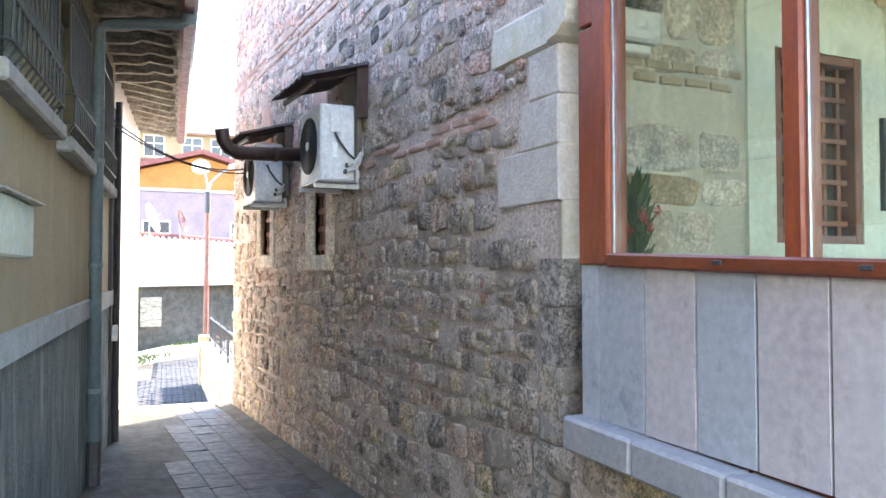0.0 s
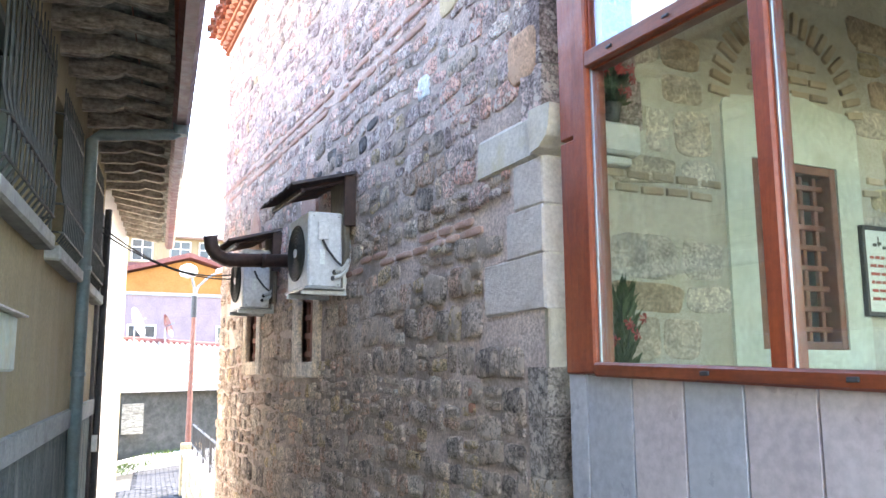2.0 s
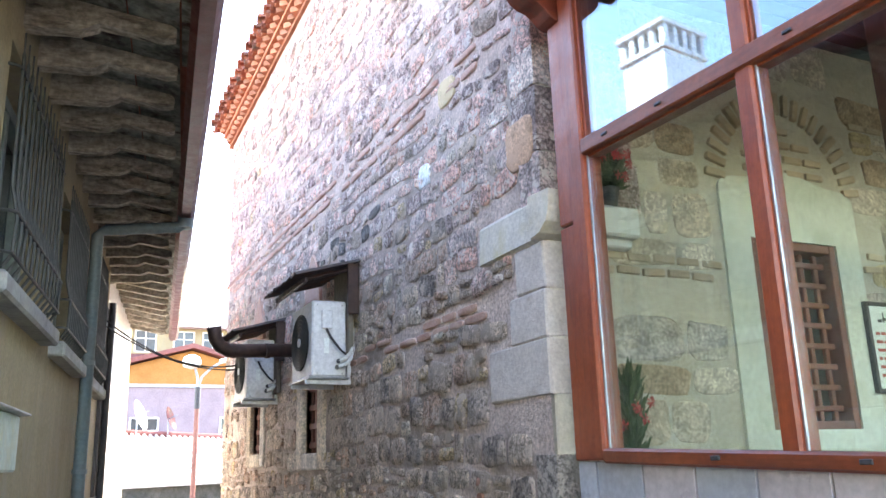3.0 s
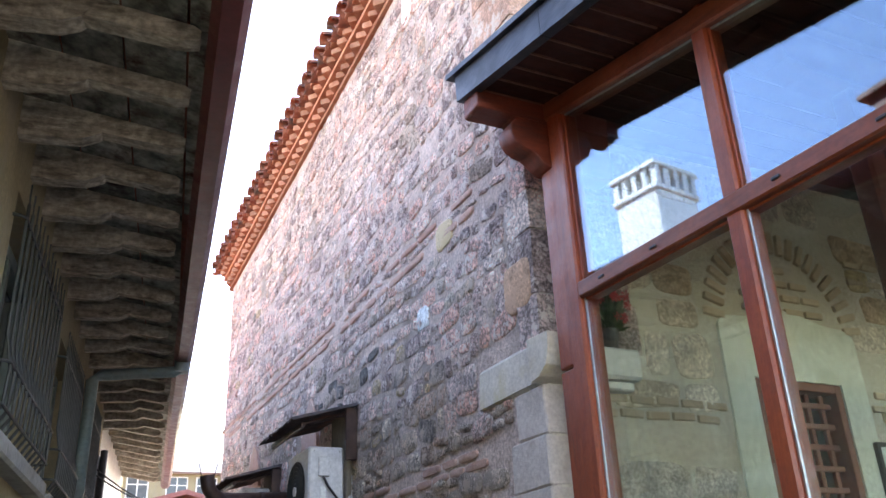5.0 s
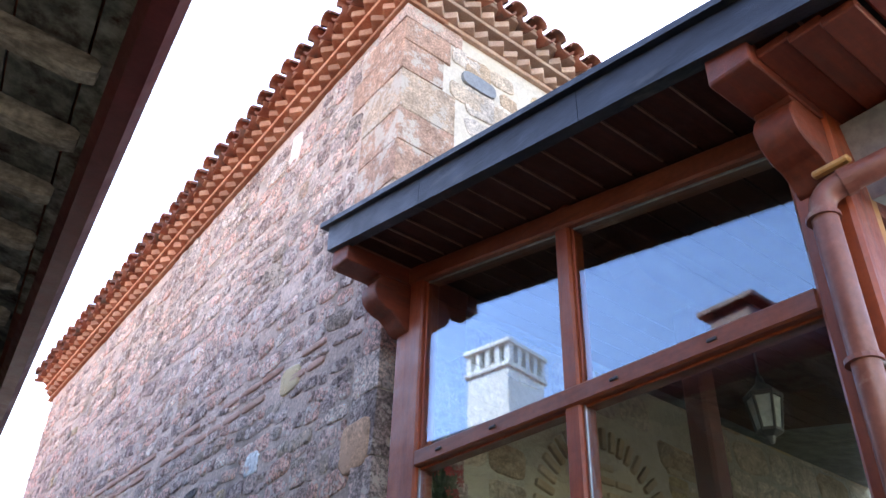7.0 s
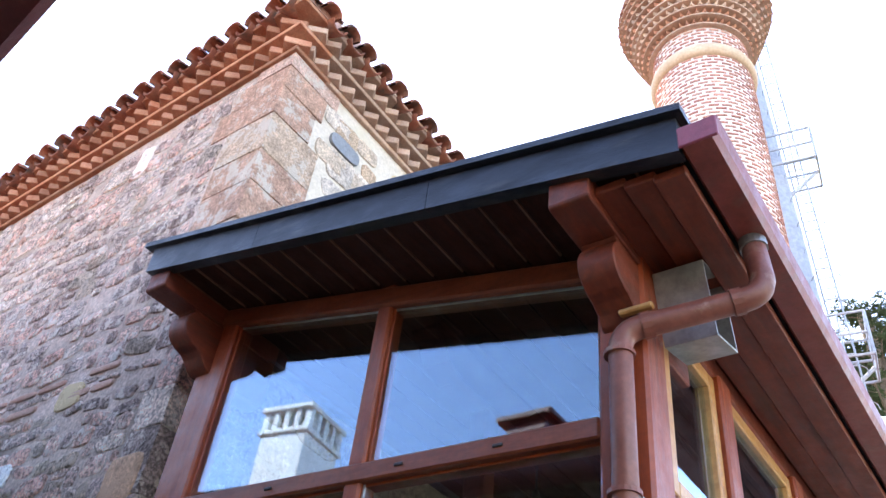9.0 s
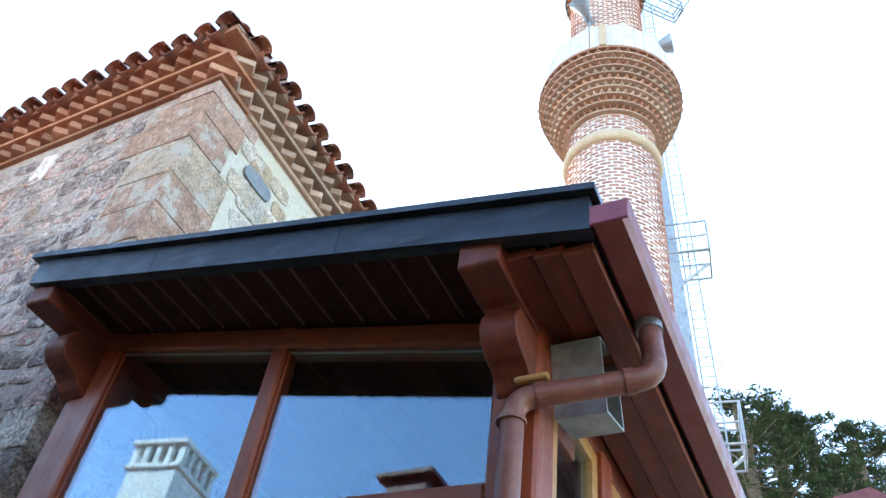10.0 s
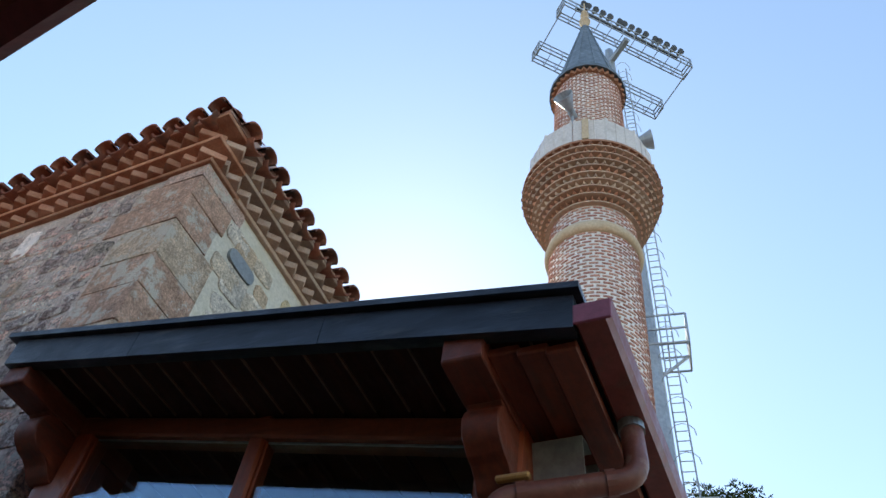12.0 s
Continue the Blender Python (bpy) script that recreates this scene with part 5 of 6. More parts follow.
part("door_handle", bm, M_ZINC, door)

# eaves: boards on heavy rafters, maroon gutter
def eo(s):
    return 0.715 - 0.026 * (s - 2.2)
EZ = 3.52
def ez(o, s):
    """Height of the sloping underside at a distance from the wall."""
    return EZ + 0.16 * (eo(s) - o)
rb = new_bm()
prism(rb, [(-0.0, 3.66), (0.80, 3.58), (0.80, 3.655), (-2.7, 4.80), (-5.7, 3.7), (-5.7, 3.6), (-2.7, 4.66)], -1.3, 12.3, "yz", HM)
for v in rb.verts:
    loc = HM.inverted() @ v.co
    if loc.y > 0.7:
        v.co = v.co + HN * (eo(loc.x) - 0.77)
roof = part("roof", rb, M_TILE, house, "shallow tiled roof")
s = -1.2
while s < 12.2:
    bm = new_bm()
    w = rng.uniform(0.024, 0.034)
    e = eo(s) - rng.uniform(0.03, 0.07)
    zj = rng.uniform(-0.008, 0.008)
    prism(bm, [(-0.05, 3.55 + zj), (e - 0.05, ez(e - 0.05, s) - 0.075 + zj), (e, ez(e, s) - 0.055 + zj), (e + 0.005, ez(e, s) - 0.02), (e - 0.02, ez(e, s) - 0.002), (-0.05, 3.64)], s - w, s + w, "yz", HM)
    rf = part("rafter", bm, M_OLDWOOD, roof)
    if s < 9:
        # a shorter rounded corbel under each rafter, beside the wall
        bm = new_bm()
        wl, ln = w * rng.uniform(1.0, 1.3), rng.uniform(0.28, 0.36)
        zc = 3.545 + zj
        prism(bm, [(-0.05, zc), (ln - 0.02, zc - 0.002), (ln, zc - 0.02), (ln - 0.025, zc - 0.055), (ln - 0.09, zc - 0.085), (-0.05, zc - 0.095)], s - wl, s + wl, "yz", HM)
        bmesh.ops.subdivide_edges(bm, edges=[e for e in bm.edges if e.calc_length() > 0.1], cuts=3)
        for v in bm.verts:
            v.co += Vector([0.006 * noise.noise(v.co * 14 + Vector((k * 9, 0, 0))) for k in range(3)])
        part("corbel", bm, M_OLDWOOD, rf, "rounded weathered corbel")
    if s < 9:
        for k in range(4):
            o0 = -0.04 + k * 0.225
            o1 = min(o0 + 0.215, eo(s) - 0.01)
            if o1 > o0 + 0.03:
                bm = new_bm()
                prism(bm, [(o0, ez(o0, s) + 0.004), (o1, ez(o1, s) + 0.004), (o1, ez(o1, s) + 0.022), (o0, ez(o0, s) + 0.022)], s + 0.0, s + 0.362, "yz", HM)
                part("board", bm, M_OLDBOARD, roof)
    else:
        bm = new_bm()
        prism(bm, [(-0.04, ez(-0.04, s) + 0.004), (eo(s), EZ + 0.004), (eo(s), EZ + 0.022), (-0.04, ez(-0.04, s) + 0.022)], s, s + 0.362, "yz", HM)
        part("board", bm, M_OLDBOARD, roof)
    s += 0.365
# gutter follows the eaves
bm = new_bm()
rings = []
for s in (-1.3, 2.2, 12.25):
    o = eo(s)
    rings.append([bm.verts.new(hp(s, o + a, EZ + b)) for a, b in ((-0.01, 0.05), (-0.012, -0.06), (0.02, -0.095), (0.085, -0.095), (0.115, -0.055), (0.12, 0.05), (0.112, 0.05), (0.10, -0.05), (0.0, -0.05))])
for q0, q1 in zip(rings, rings[1:]):
    for j in range(9):
        bm.faces.new((q0[j], q0[(j + 1) % 9], q1[(j + 1) % 9], q1[j]))
bm.faces.new(rings[0]), bm.faces.new(list(reversed(rings[-1])))
bmesh.ops.recalc_face_normals(bm, faces=bm.faces)
part("gutter", bm, M_MAROON, house, "dark maroon box gutter")

dp = thing("drainpipe", hp(6.25, 0.06, 0), "blue-grey metal downpipe fixed to the house wall", "drainpipe")
bm = new_bm()
og = eo(6.25) + 0.05
tube(bm, [hp(6.2, og, 3.44), hp(6.2, og, 3.40), hp(6.21, og - 0.05, 3.365), hp(6.24, 0.12, 3.33), hp(6.25, 0.06, 3.29), hp(6.25, 0.06, 0.42)], 0.042, 12)
part("pipe", bm, M_BLUEPIPE, dp, "", True)
for zz in (2.35, 1.62, 0.75):
    bm = new_bm(); cyl(bm, hp(6.25, 0.06, zz), hp(6.25, 0.06, zz + 0.03), 0.050, seg=14)
    part("collar", bm, M_BLUEPIPE, dp)
bm = new_bm(); cyl(bm, hp(6.2, og, 3.36), hp(6.2, og, 3.47), 0.055, seg=14)
part("outlet", bm, M_BLUEPIPE, dp)
bm = new_bm(); tube(bm, [hp(6.25, 0.06, 0.42), hp(6.25, 0.06, 0.12)], 0.05, 12)
part("boot", bm, M_DARKIRON, dp, "dark iron foot of the pipe")

mb = thing("meter_box", hp(3.15, 0.07, 1.68), "dented pale green metal meter box on the wall", "meter box")
bm = new_bm(); hbox(bm, (2.8, 0.0, 1.62), (3.42, 0.15, 1.82), 0.008)
M_METER = surface("worn_green_sheet", (0.34, 0.42, 0.37), (0.43, 0.48, 0.42), 4, 0.55, bumps=0.15, grain=30, stain=(0.42, 0.40, 0.24), stain_scale=5, stain_lo=0.52)
part("body", bm, M_METER, mb)
bm = new_bm(); hbox(bm, (2.78, -0.0, 1.822), (3.47, 0.18, 1.830), 0.003)
part("lid", bm, M_ZINC, mb)
bm = new_bm(); hbox(bm, (3.421, 0.05, 1.69), (3.432, 0.09, 1.75), 0.003)
part("latch", bm, M_DARKIRON, mb)

# chimneys on the house roof, facing the sun
ch = thing("chimney", (-2.2, 6.55, 4.4), "white rendered chimney with a slotted cap", "chimney")
rot = Matrix.Translation((-2.2, 6.42, 0)) @ Matrix.Rotation(radians(-9.5), 4, 'Z') @ Matrix.Diagonal((0.82, 0.82, 1, 1))
bm = new_bm(); box(bm, (-0.40, -0.36, 4.2), (0.40, 0.36, 5.78), 0.01, rot)
part("body", bm, M_WHITE, ch)
bm = new_bm(); box(bm, (-0.44, -0.40, 5.78), (0.44, 0.40, 5.84), 0.01, rot)
part("lower_slab", bm, M_WHITE, ch)
for i in range(5):
    for sy in (-0.34, 0.34):
        bm = new_bm(); box(bm, (-0.40 + i * 0.18, sy - 0.05, 5.84), (-0.32 + i * 0.18, sy + 0.05, 6.06), 0.006, rot)
        part("pier", bm, M_WHITE, ch)
for i in range(1, 4):
    for sx in (-0.36, 0.36):
        bm = new_bm(); box(bm, (sx - 0.05, -0.34 + i * 0.17 - 0.04, 5.84), (sx + 0.05, -0.34 + i * 0.17 + 0.04, 6.06), 0.006, rot)
        part("pier", bm, M_WHITE, ch)
bm = new_bm(); box(bm, (-0.45, -0.41, 6.06), (0.45, 0.41, 6.12), 0.01, rot)
part("cap", bm, M_WHITE, ch)
# near-black block in place of the shade within the cap
bm = new_bm(); box(bm, (-0.30, -0.26, 5.841), (0.30, 0.26, 6.0), 0, rot)
part("flue", bm, M_DARK, ch)
ch = thing("chimney", (-0.7, 2.55, 3.9), "small dark red boxed chimney with a flat cap", "chimney")
bm = new_bm(); box(bm, (-0.90, 2.36, 3.8), (-0.58, 2.66, 4.40), 0.008)
part("body", bm, M_MAROON, ch)
bm = new_bm(); box(bm, (-0.95, 2.30, 4.40), (-0.53, 2.72, 4.44), 0.006)
part("cap", bm, M_MAROON, ch)

# ---------- things on the alley wall ----------
def air_unit(y, z, label, group):
    t = thing("air_conditioner", (1.68, y, z), label, "air conditioner", group)
    bm = new_bm(); box(bm, (1.565, y, z), (1.80, y + 0.47, z + 0.50), 0.012)
    body = part("body", bm, M_AC, t)
    bm = new_bm()
    # flat dark disc on the casing paints the shade of the fan opening
    cyl(bm, (1.566, y + 0.26, z + 0.25), (1.556, y + 0.26, z + 0.25), 0.19, seg=28)
    part("fan_recess", bm, M_DARK, body)
    for k in range(1, 8):
        bm = new_bm()
        n = 28
        r = 0.026 * k
        pts = [Vector((1.553, y + 0.26 + r * math.cos(2 * math.pi * i / n), z + 0.25 + r * math.sin(2 * math.pi * i / n))) for i in range(n + 1)]
        tube(bm, pts, 0.002, 4)
        part("guard_ring", bm, M_IRON, body)
    bm = new_bm(); cyl(bm, (1.556, y + 0.26, z + 0.25), (1.548, y + 0.26, z + 0.25), 0.03, seg=14)
    part("hub", bm, M_AC, body)
    bm = new_bm(); box(bm, (1.625, y - 0.018, z + 0.31), (1.70, y + 0.002, z + 0.435), 0.006)
    part("terminal_cover", bm, M_AC, body)
    bm = new_bm(); box(bm, (1.645, y - 0.003, z + 0.15), (1.68, y + 0.002, z + 0.25), 0.001)
    part("rating_label", bm, M_SIGNWHITE, body)
    for sx in (1.60, 1.77):
        for sz in (0.02, 0.47):
            bm = new_bm(); cyl(bm, (sx, y + 0.003, z + sz), (sx, y - 0.003, z + sz), 0.005, seg=8)
            part("screw", bm, M_ZINC, body)
    bm = new_bm(); tube(bm, [(1.66, y - 0.012, z + 0.31), (1.68, y - 0.04, z + 0.25), (1.74, y - 0.05, z + 0.17), (1.80, y - 0.04, z + 0.13), (1.845, y, z + 0.16)], 0.008, 8)
    part("cable", bm, M_RUBBER, t)
    for dz, dx in ((0.06, 0.0), (0.10, 0.01)):
        bm = new_bm(); tube(bm, [(1.73 + dx, y - 0.02, z + dz), (1.77, y - 0.05, z + dz + 0.01), (1.81, y - 0.05, z + dz + 0.05), (1.835, y - 0.03, z + dz + 0.12), (1.84, y - 0.01, z + dz + 0.22)], 0.013, 8)
        part("lagged_pipe", bm, M_FOAM, t)
        bm = new_bm(); cyl(bm, (1.735 + dx, y + 0.002, z + dz), (1.725 + dx, y - 0.035, z + dz), 0.014, seg=10)
        part("valve", bm, M_RUBBER, t)
    for yy in (y + 0.06, y + 0.40):
        bm = new_bm(); box(bm, (1.54, yy - 0.015, z - 0.045), (1.85, yy + 0.015, z - 0.015), 0.003)
        box(bm, (1.82, yy - 0.016, z - 0.044), (1.849, yy + 0.016, z + 0.32), 0.003)
        part("bracket", bm, M_AC, t)
    bm = new_bm(); box(bm, (1.545, y - 0.01, z - 0.014), (1.82, y + 0.48, z - 0.001), 0.003)
    part("tray", bm, M_ZINC, t)
    return t


air_unit(5.19, 2.18, "white outdoor air-conditioning unit on wall brackets", "air conditioners")
air_unit(7.08, 2.20, "white outdoor air-conditioning unit with green pipe valve", "air conditioners")


def tin_canopy(y0, y1, z, x_out, drop, label):
    t = thing("canopy", (1.6, (y0 + y1) / 2, z), label, "canopy", "canopies")
    bm = new_bm()
    n = 28
    top, low = [], []
    for i in range(n + 1):
        yy = y0 + (y1 - y0) * i / n
        dz = 0.012 * (1 if i % 2 else -1)
        top.append([bm.verts.new((1.85 + (x_out - 1.85) * f, yy, z - drop * f + dz + rng.uniform(-0.003, 0.003) * f)) for f in (0, 0.5, 1.0 + rng.uniform(-0.03, 0.03))])
    for a, b in zip(top, top[1:]):
        for j in range(2):
            bm.faces.new((a[j], a[j + 1], b[j + 1], b[j]))
    r = bmesh.ops.solidify(bm, geom=bm.faces[:], thickness=0.004)
    part("corrugated_sheet", bm, M_RUST, t)
    bm = new_bm(); box(bm, (1.77, y0 + 0.03, z - 0.36), (1.848, y0 + 0.06, z - 0.025), 0.004)
    part("side_angle", bm, M_STOVE, t)
    bm = new_bm(); box(bm, (1.80, y0 + 0.10, z - 0.62), (1.835, y0 + 0.42, z - 0.03), 0.006)
    part("back_plank", bm, M_PLANK, t)
    bm = new_bm(); box(bm, (x_out + 0.06, y0 + 0.05, z - drop - 0.05), (x_out + 0.085, y1 - 0.05, z - drop - 0.015), 0.003)
    part("front_batten", bm, M_STOVE, t)
    bm = new_bm(); tube(bm, [(1.84, y0 + 0.06, z - 0.05), (x_out + 0.07, y0 + 0.06, z - drop - 0.03)], 0.01, 6)
    part("strut", bm, M_STOVE, t)
    return t


tin_canopy(5.04, 5.88, 2.94, 1.42, 0.12, "rusty corrugated tin canopy over the air conditioner")
tin_canopy(6.88, 7.85, 2.86, 1.40, 0.12, "bent dark tin canopy over the air conditioner")
sp = thing("stovepipe", (1.5, 5.9, 2.4), "dark rusty stovepipe with an upturned elbow", "stovepipe")
bm = new_bm(); tube(bm, [(1.86, 6.62, 2.55), (1.45, 6.60, 2.53), (1.31, 6.58, 2.525), (1.24, 6.57, 2.555), (1.20, 6.56, 2.615), (1.185, 6.555, 2.70)], 0.055, 14)
part("pipe", bm, M_STOVE, sp, "", True)
for xx in (1.33, 1.60):
    bm = new_bm(); cyl(bm, (xx, 6.588, 2.524 + 0.03 * (xx - 1.3)), (xx + 0.03, 6.59, 2.525 + 0.03 * (xx - 1.3)), 0.06, seg=14)
    part("joint_ring", bm, M_STOVE, sp)
for d in (-0.04, 0.05):
    bm = new_bm(); tube(bm, [(1.185 + d, 6.55, 2.68), (1.18 + d * 1.6, 6.55, 2.80)], 0.004, 5)
    part("wire_prong", bm, M_STOVE, sp)
for dz, sag in ((0.0, 0.12), (0.05, 0.16)):
    bm = new_bm()
    a, b = hp(7.6, 0.02, 2.86 + dz), Vector((1.83, 8.6, 2.62 + dz))
    tube(bm, [a + (b - a) * f - Vector((0, 0, sag * 4 * f * (1 - f))) for f in [i / 12 for i in range(13)]], 0.007, 5)
    solo("cable", bm, M_RUBBER, a, "black cable slung across the alley", "cable", "cables")

# ---------- alley floor ----------
bm = new_bm()
prism(bm, [(-5, GROUND - 0.003), (9.75, GROUND - 0.003), (9.75, -0.9), (-5, -0.9)], -3.5, 1.95, "yz")
floor_w = solo("pavement", bm, M_CONC, (0.5, 3, 0), "worn concrete and stone alley floor", "pavement", kind="structure")
PAV = []
for i in range(4):
    b = new_bm(); box(b, (-0.097, -0.212, -0.02), (0.097, 0.212, 0.0), 0.005)
    for v in b.verts:
        v.co.z += rng.uniform(-0.003, 0.003)
    PAV.append(mesh_of("paver", b, M_PAVER))
for c in range(9):
    x = 0.1 + 0.2 * c
    y = 2.4 + rng.uniform(0, 0.4)
    while y < 9.5:
        if x - 0.1 > 0.69 + 0.142 * (y - 5.75) - 0.06 and x < WX - 0.14:
            piece("paver", PAV[rng.randrange(4)], floor_w, Matrix.Translation((x, y, GROUND + 0.004)) @ pose(0, 0, 0, rng.uniform(-0.5, 0.5), rng.uniform(-0.8, 0.8), rng.uniform(-0.4, 0.4)))
        y += 0.432
bm = new_bm(); prism(bm, [(WX - 0.02, GROUND - 0.03), (WX - 0.02, GROUND + 0.03), (WX - 0.16, GROUND + 0.012), (WX - 0.17, GROUND - 0.03)], 2.0, 9.6, "xz")
part("channel", bm, M_CONC, floor_w, "cement strip along the wall foot")

# ---------- beyond the alley ----------
bm = new_bm(); box(bm, (-900, -900, -1.0), (900, 900, -0.9))
solo("ground", bm, M_EARTH, (0, 0, -0.95), "dry earth round the houses", "ground", kind="structure")
steps = thing("steps", (1.3, 10.2, -0.6), "pale stone steps at the alley's end", "steps", kind="structure")
for i in range(4):
    bm = new_bm(); box(bm, (0.3, 9.752 + 0.32 * i, -0.9), (2.3 - 0.05 * i, 10.07 + 0.32 * i, GROUND - 0.03 - 0.16 * i), 0.01)
    part("step", bm, M_LEDGE, steps)
bm = new_bm(); box(bm, (-6, 11.03, -0.9), (14, 26, -0.62))
street = solo("road", bm, M_CONC, (3, 18, -0.7), "cobbled lane of blue-grey setts", "road", kind="structure")
b = new_bm(); box(b, (-0.095, -0.07, -0.02), (0.095, 0.07, 0.02), 0.012)
SETT = mesh_of("sett", b, M_COBBLE)
for r in range(40):
    for c in range(7):
        y, x = 12.5 + r * 0.155, 1.0 + 0.12 * (r * 0.155) + c * 0.205 + (0.1 if r % 2 else 0)
        piece("sett", SETT, street, Matrix.Translation((x, y, -0.615 + rng.uniform(-0.005, 0.005))) @ pose(0, 0, 0, 0, 0, rng.uniform(-3, 3)))
far_sett = new_bm()
for r in range(46):
    for c in range(14):
        y, x = 18.7 + r * 0.155, 1.3 + 0.12 * (6.2 + r * 0.155) + c * 0.205 + (0.1 if r % 2 else 0)
        box(far_sett, (x - 0.095, y - 0.07, -0.635), (x + 0.095, y + 0.07, -0.597 + rng.uniform(-0.004, 0.004)))
tagged(part("setts", far_sett, M_COBBLE, street), kind="stuff")

low = thing("garden_wall", (2.4, 13, -0.6), "low stone parapet with irregular blocks", "wall")
PA, PB = Vector((2.10, 11.2, 0)), Vector((2.75, 17.2, 0))
pd = (PB - PA).normalized()
PM = Matrix(((pd.x, pd.y, 0, PA.x), (pd.y, -pd.x, 0, PA.y), (0, 0, 1, 0), (0, 0, 0, 1)))
PL = (PB - PA).length
bm = new_bm(); box(bm, (0, 0.0, -0.9), (PL, 0.3, 0.2), 0, PM); bmesh.ops.recalc_face_normals(bm, faces=bm.faces)
part("core", bm, M_MORTAR, low)
bm = new_bm(); box(bm, (-0.03, -0.07, 0.2), (PL + 0.03, 0.35, 0.26), 0.01, PM); bmesh.ops.recalc_face_normals(bm, faces=bm.faces)
part("coping", bm, M_LEDGE, low)
for s0 in (-0.25, PL):
    bm = new_bm(); box(bm, (s0, -0.06, -0.9), (s0 + 0.28, 0.34, 0.38), 0.015, PM); bmesh.ops.recalc_face_normals(bm, faces=bm.faces)
    part("pier", bm, M_TAN, low)
lz = -0.6
while lz < 0.18:
    ls = 0.05
    while ls < PL - 0.1:
        w = rng.uniform(0.2, 0.45)
        sb = new_bm(); lump(sb, rng, Matrix.Identity(4), w - 0.03, 0.2, 0.02, square=0.5)
        m = Matrix(((-pd.x, 0, -pd.y, 0), (-pd.y, 0, pd.x, 0), (0, 1, 0, 0), (0, 0, 0, 1)))
        m.translation = PM @ Vector((ls + w / 2, 0.0, lz + 0.1))
        piece("stone", mesh_of("stone", sb, M_TAN, True), low, m)
        ls += w
    lz += 0.22
rail = thing("railing", PM @ Vector((PL / 2, 0.15, 0.26)), "black iron railing on the parapet", "railing")
bm = new_bm(); tube(bm, [PM @ Vector((0.1, 0.15, 0.74)), PM @ Vector((PL - 0.1, 0.15, 0.74))], 0.018, 6)
part("top_rail", bm, M_DARKIRON, rail)
bm = new_bm(); tube(bm, [PM @ Vector((0.1, 0.15, 0.36)), PM @ Vector((PL - 0.1, 0.15, 0.36))], 0.012, 6)
part("bottom_rail", bm, M_DARKIRON, rail)
for i in range(5):
    s = 0.1 + (PL - 0.2) * i / 4
    bm = new_bm(); tube(bm, [PM @ Vector((s, 0.15, 0.262)), PM @ Vector((s, 0.15, 0.80))], 0.02, 6)
    part("post", bm, M_DARKIRON, rail)
for i in range(26):
    s = 0.25 + (PL - 0.5) * i / 25
    bm = new_bm(); tube(bm, [PM @ Vector((s, 0.15, 0.36)), PM @ Vector((s, 0.15, 0.74))], 0.007, 5)
    part("baluster", bm, M_DARKIRON, rail)

lamp = thing("street_lamp", (3.6, 22, -0.6), "rust-red street lamp with two heads", "street lamp")
bm = new_bm(); cyl(bm, (3.59, 22, -0.9), (3.62, 22, 3.45), 0.075, 0.055, 12)
part("pole", bm, M_RUSTPOST, lamp)
bm = new_bm(); cyl(bm, (3.62, 22, 3.2), (3.62, 22, 3.75), 0.07, seg=12)
part("sleeve", bm, M_DARKIRON, lamp)
bm = new_bm(); tube(bm, [(3.62, 22, 3.7), (3.6, 22, 4.0), (3.52, 21.9, 4.2)], 0.03, 8); tube(bm, [(3.62, 22, 3.7), (3.7, 22, 4.0), (3.95, 22, 4.25), (4.2, 22, 4.4)], 0.03, 8)
part("arms", bm, M_GREYSTEEL, lamp)
bm = new_bm(); turned(bm, [(0.02, 4.18), (0.2, 4.24), (0.24, 4.36), (0.2, 4.48), (0.08, 4.55)], 3.42, 21.85, 16)
part("globe", bm, M_WHITE, lamp, "round white lamp head")
bm = new_bm()
box(bm, (4.15, 21.85, 4.35), (4.85, 22.1, 4.47), 0.03, Matrix.Translation((4.15, 22, 4.4)) @ Matrix.Rotation(radians(-17), 4, 'Y') @ Matrix.Translation((-4.15, -22, -4.4)))
part("flat_head", bm, M_WHITE, lamp, "long white lamp head")


def far_window(parent, x, y, z, w, h):
    bm = new_bm(); box(bm, (x - w / 2, y - 0.05, z), (x + w / 2, y - 0.02, z + h))
    p = part("window", bm, M_PANE, parent)
    for lo, hi in (((x - w / 2 - 0.06, y - 0.09, z - 0.06), (x - w / 2, y - 0.01, z + h + 0.06)), ((x + w / 2, y - 0.09, z - 0.06), (x + w / 2 + 0.06, y - 0.01, z + h + 0.06)), ((x - w / 2, y - 0.09, z + h), (x + w / 2, y - 0.01, z + h + 0.06)), ((x - w / 2, y - 0.09, z - 0.06), (x + w / 2, y - 0.01, z)), ((x - 0.03, y - 0.08, z), (x + 0.03, y - 0.012, z + h)), ((x - w / 2, y - 0.08, z + h * 0.62), (x + w / 2, y - 0.012, z + h * 0.66))):
        bm = new_bm(); box(bm, lo, hi)
        part("window_frame", bm, M_WHITE, p)


shed = thing("shed", (3.6, 26, -0.3), "low old shed with a pale sunlit tiled roof", "shed")
bm = new_bm(); prism(bm, [(2.0, 24.0), (6.5, 26.5), (5.5, 31), (0.5, 29)], -0.6, 1.35, "xy")
part("wall", bm, M_CONC, shed, "patched grey wall")
bm = new_bm()
vs = [bm.verts.new(p) for p in ((1.6, 23.7, 1.38), (6.9, 26.2, 1.45), (6.2, 30.0, 2.75), (1.4, 28.5, 2.95), (1.6, 23.7, 1.28), (6.9, 26.2, 1.35), (6.2, 30.0, 2.6), (1.4, 28.5, 2.8))]
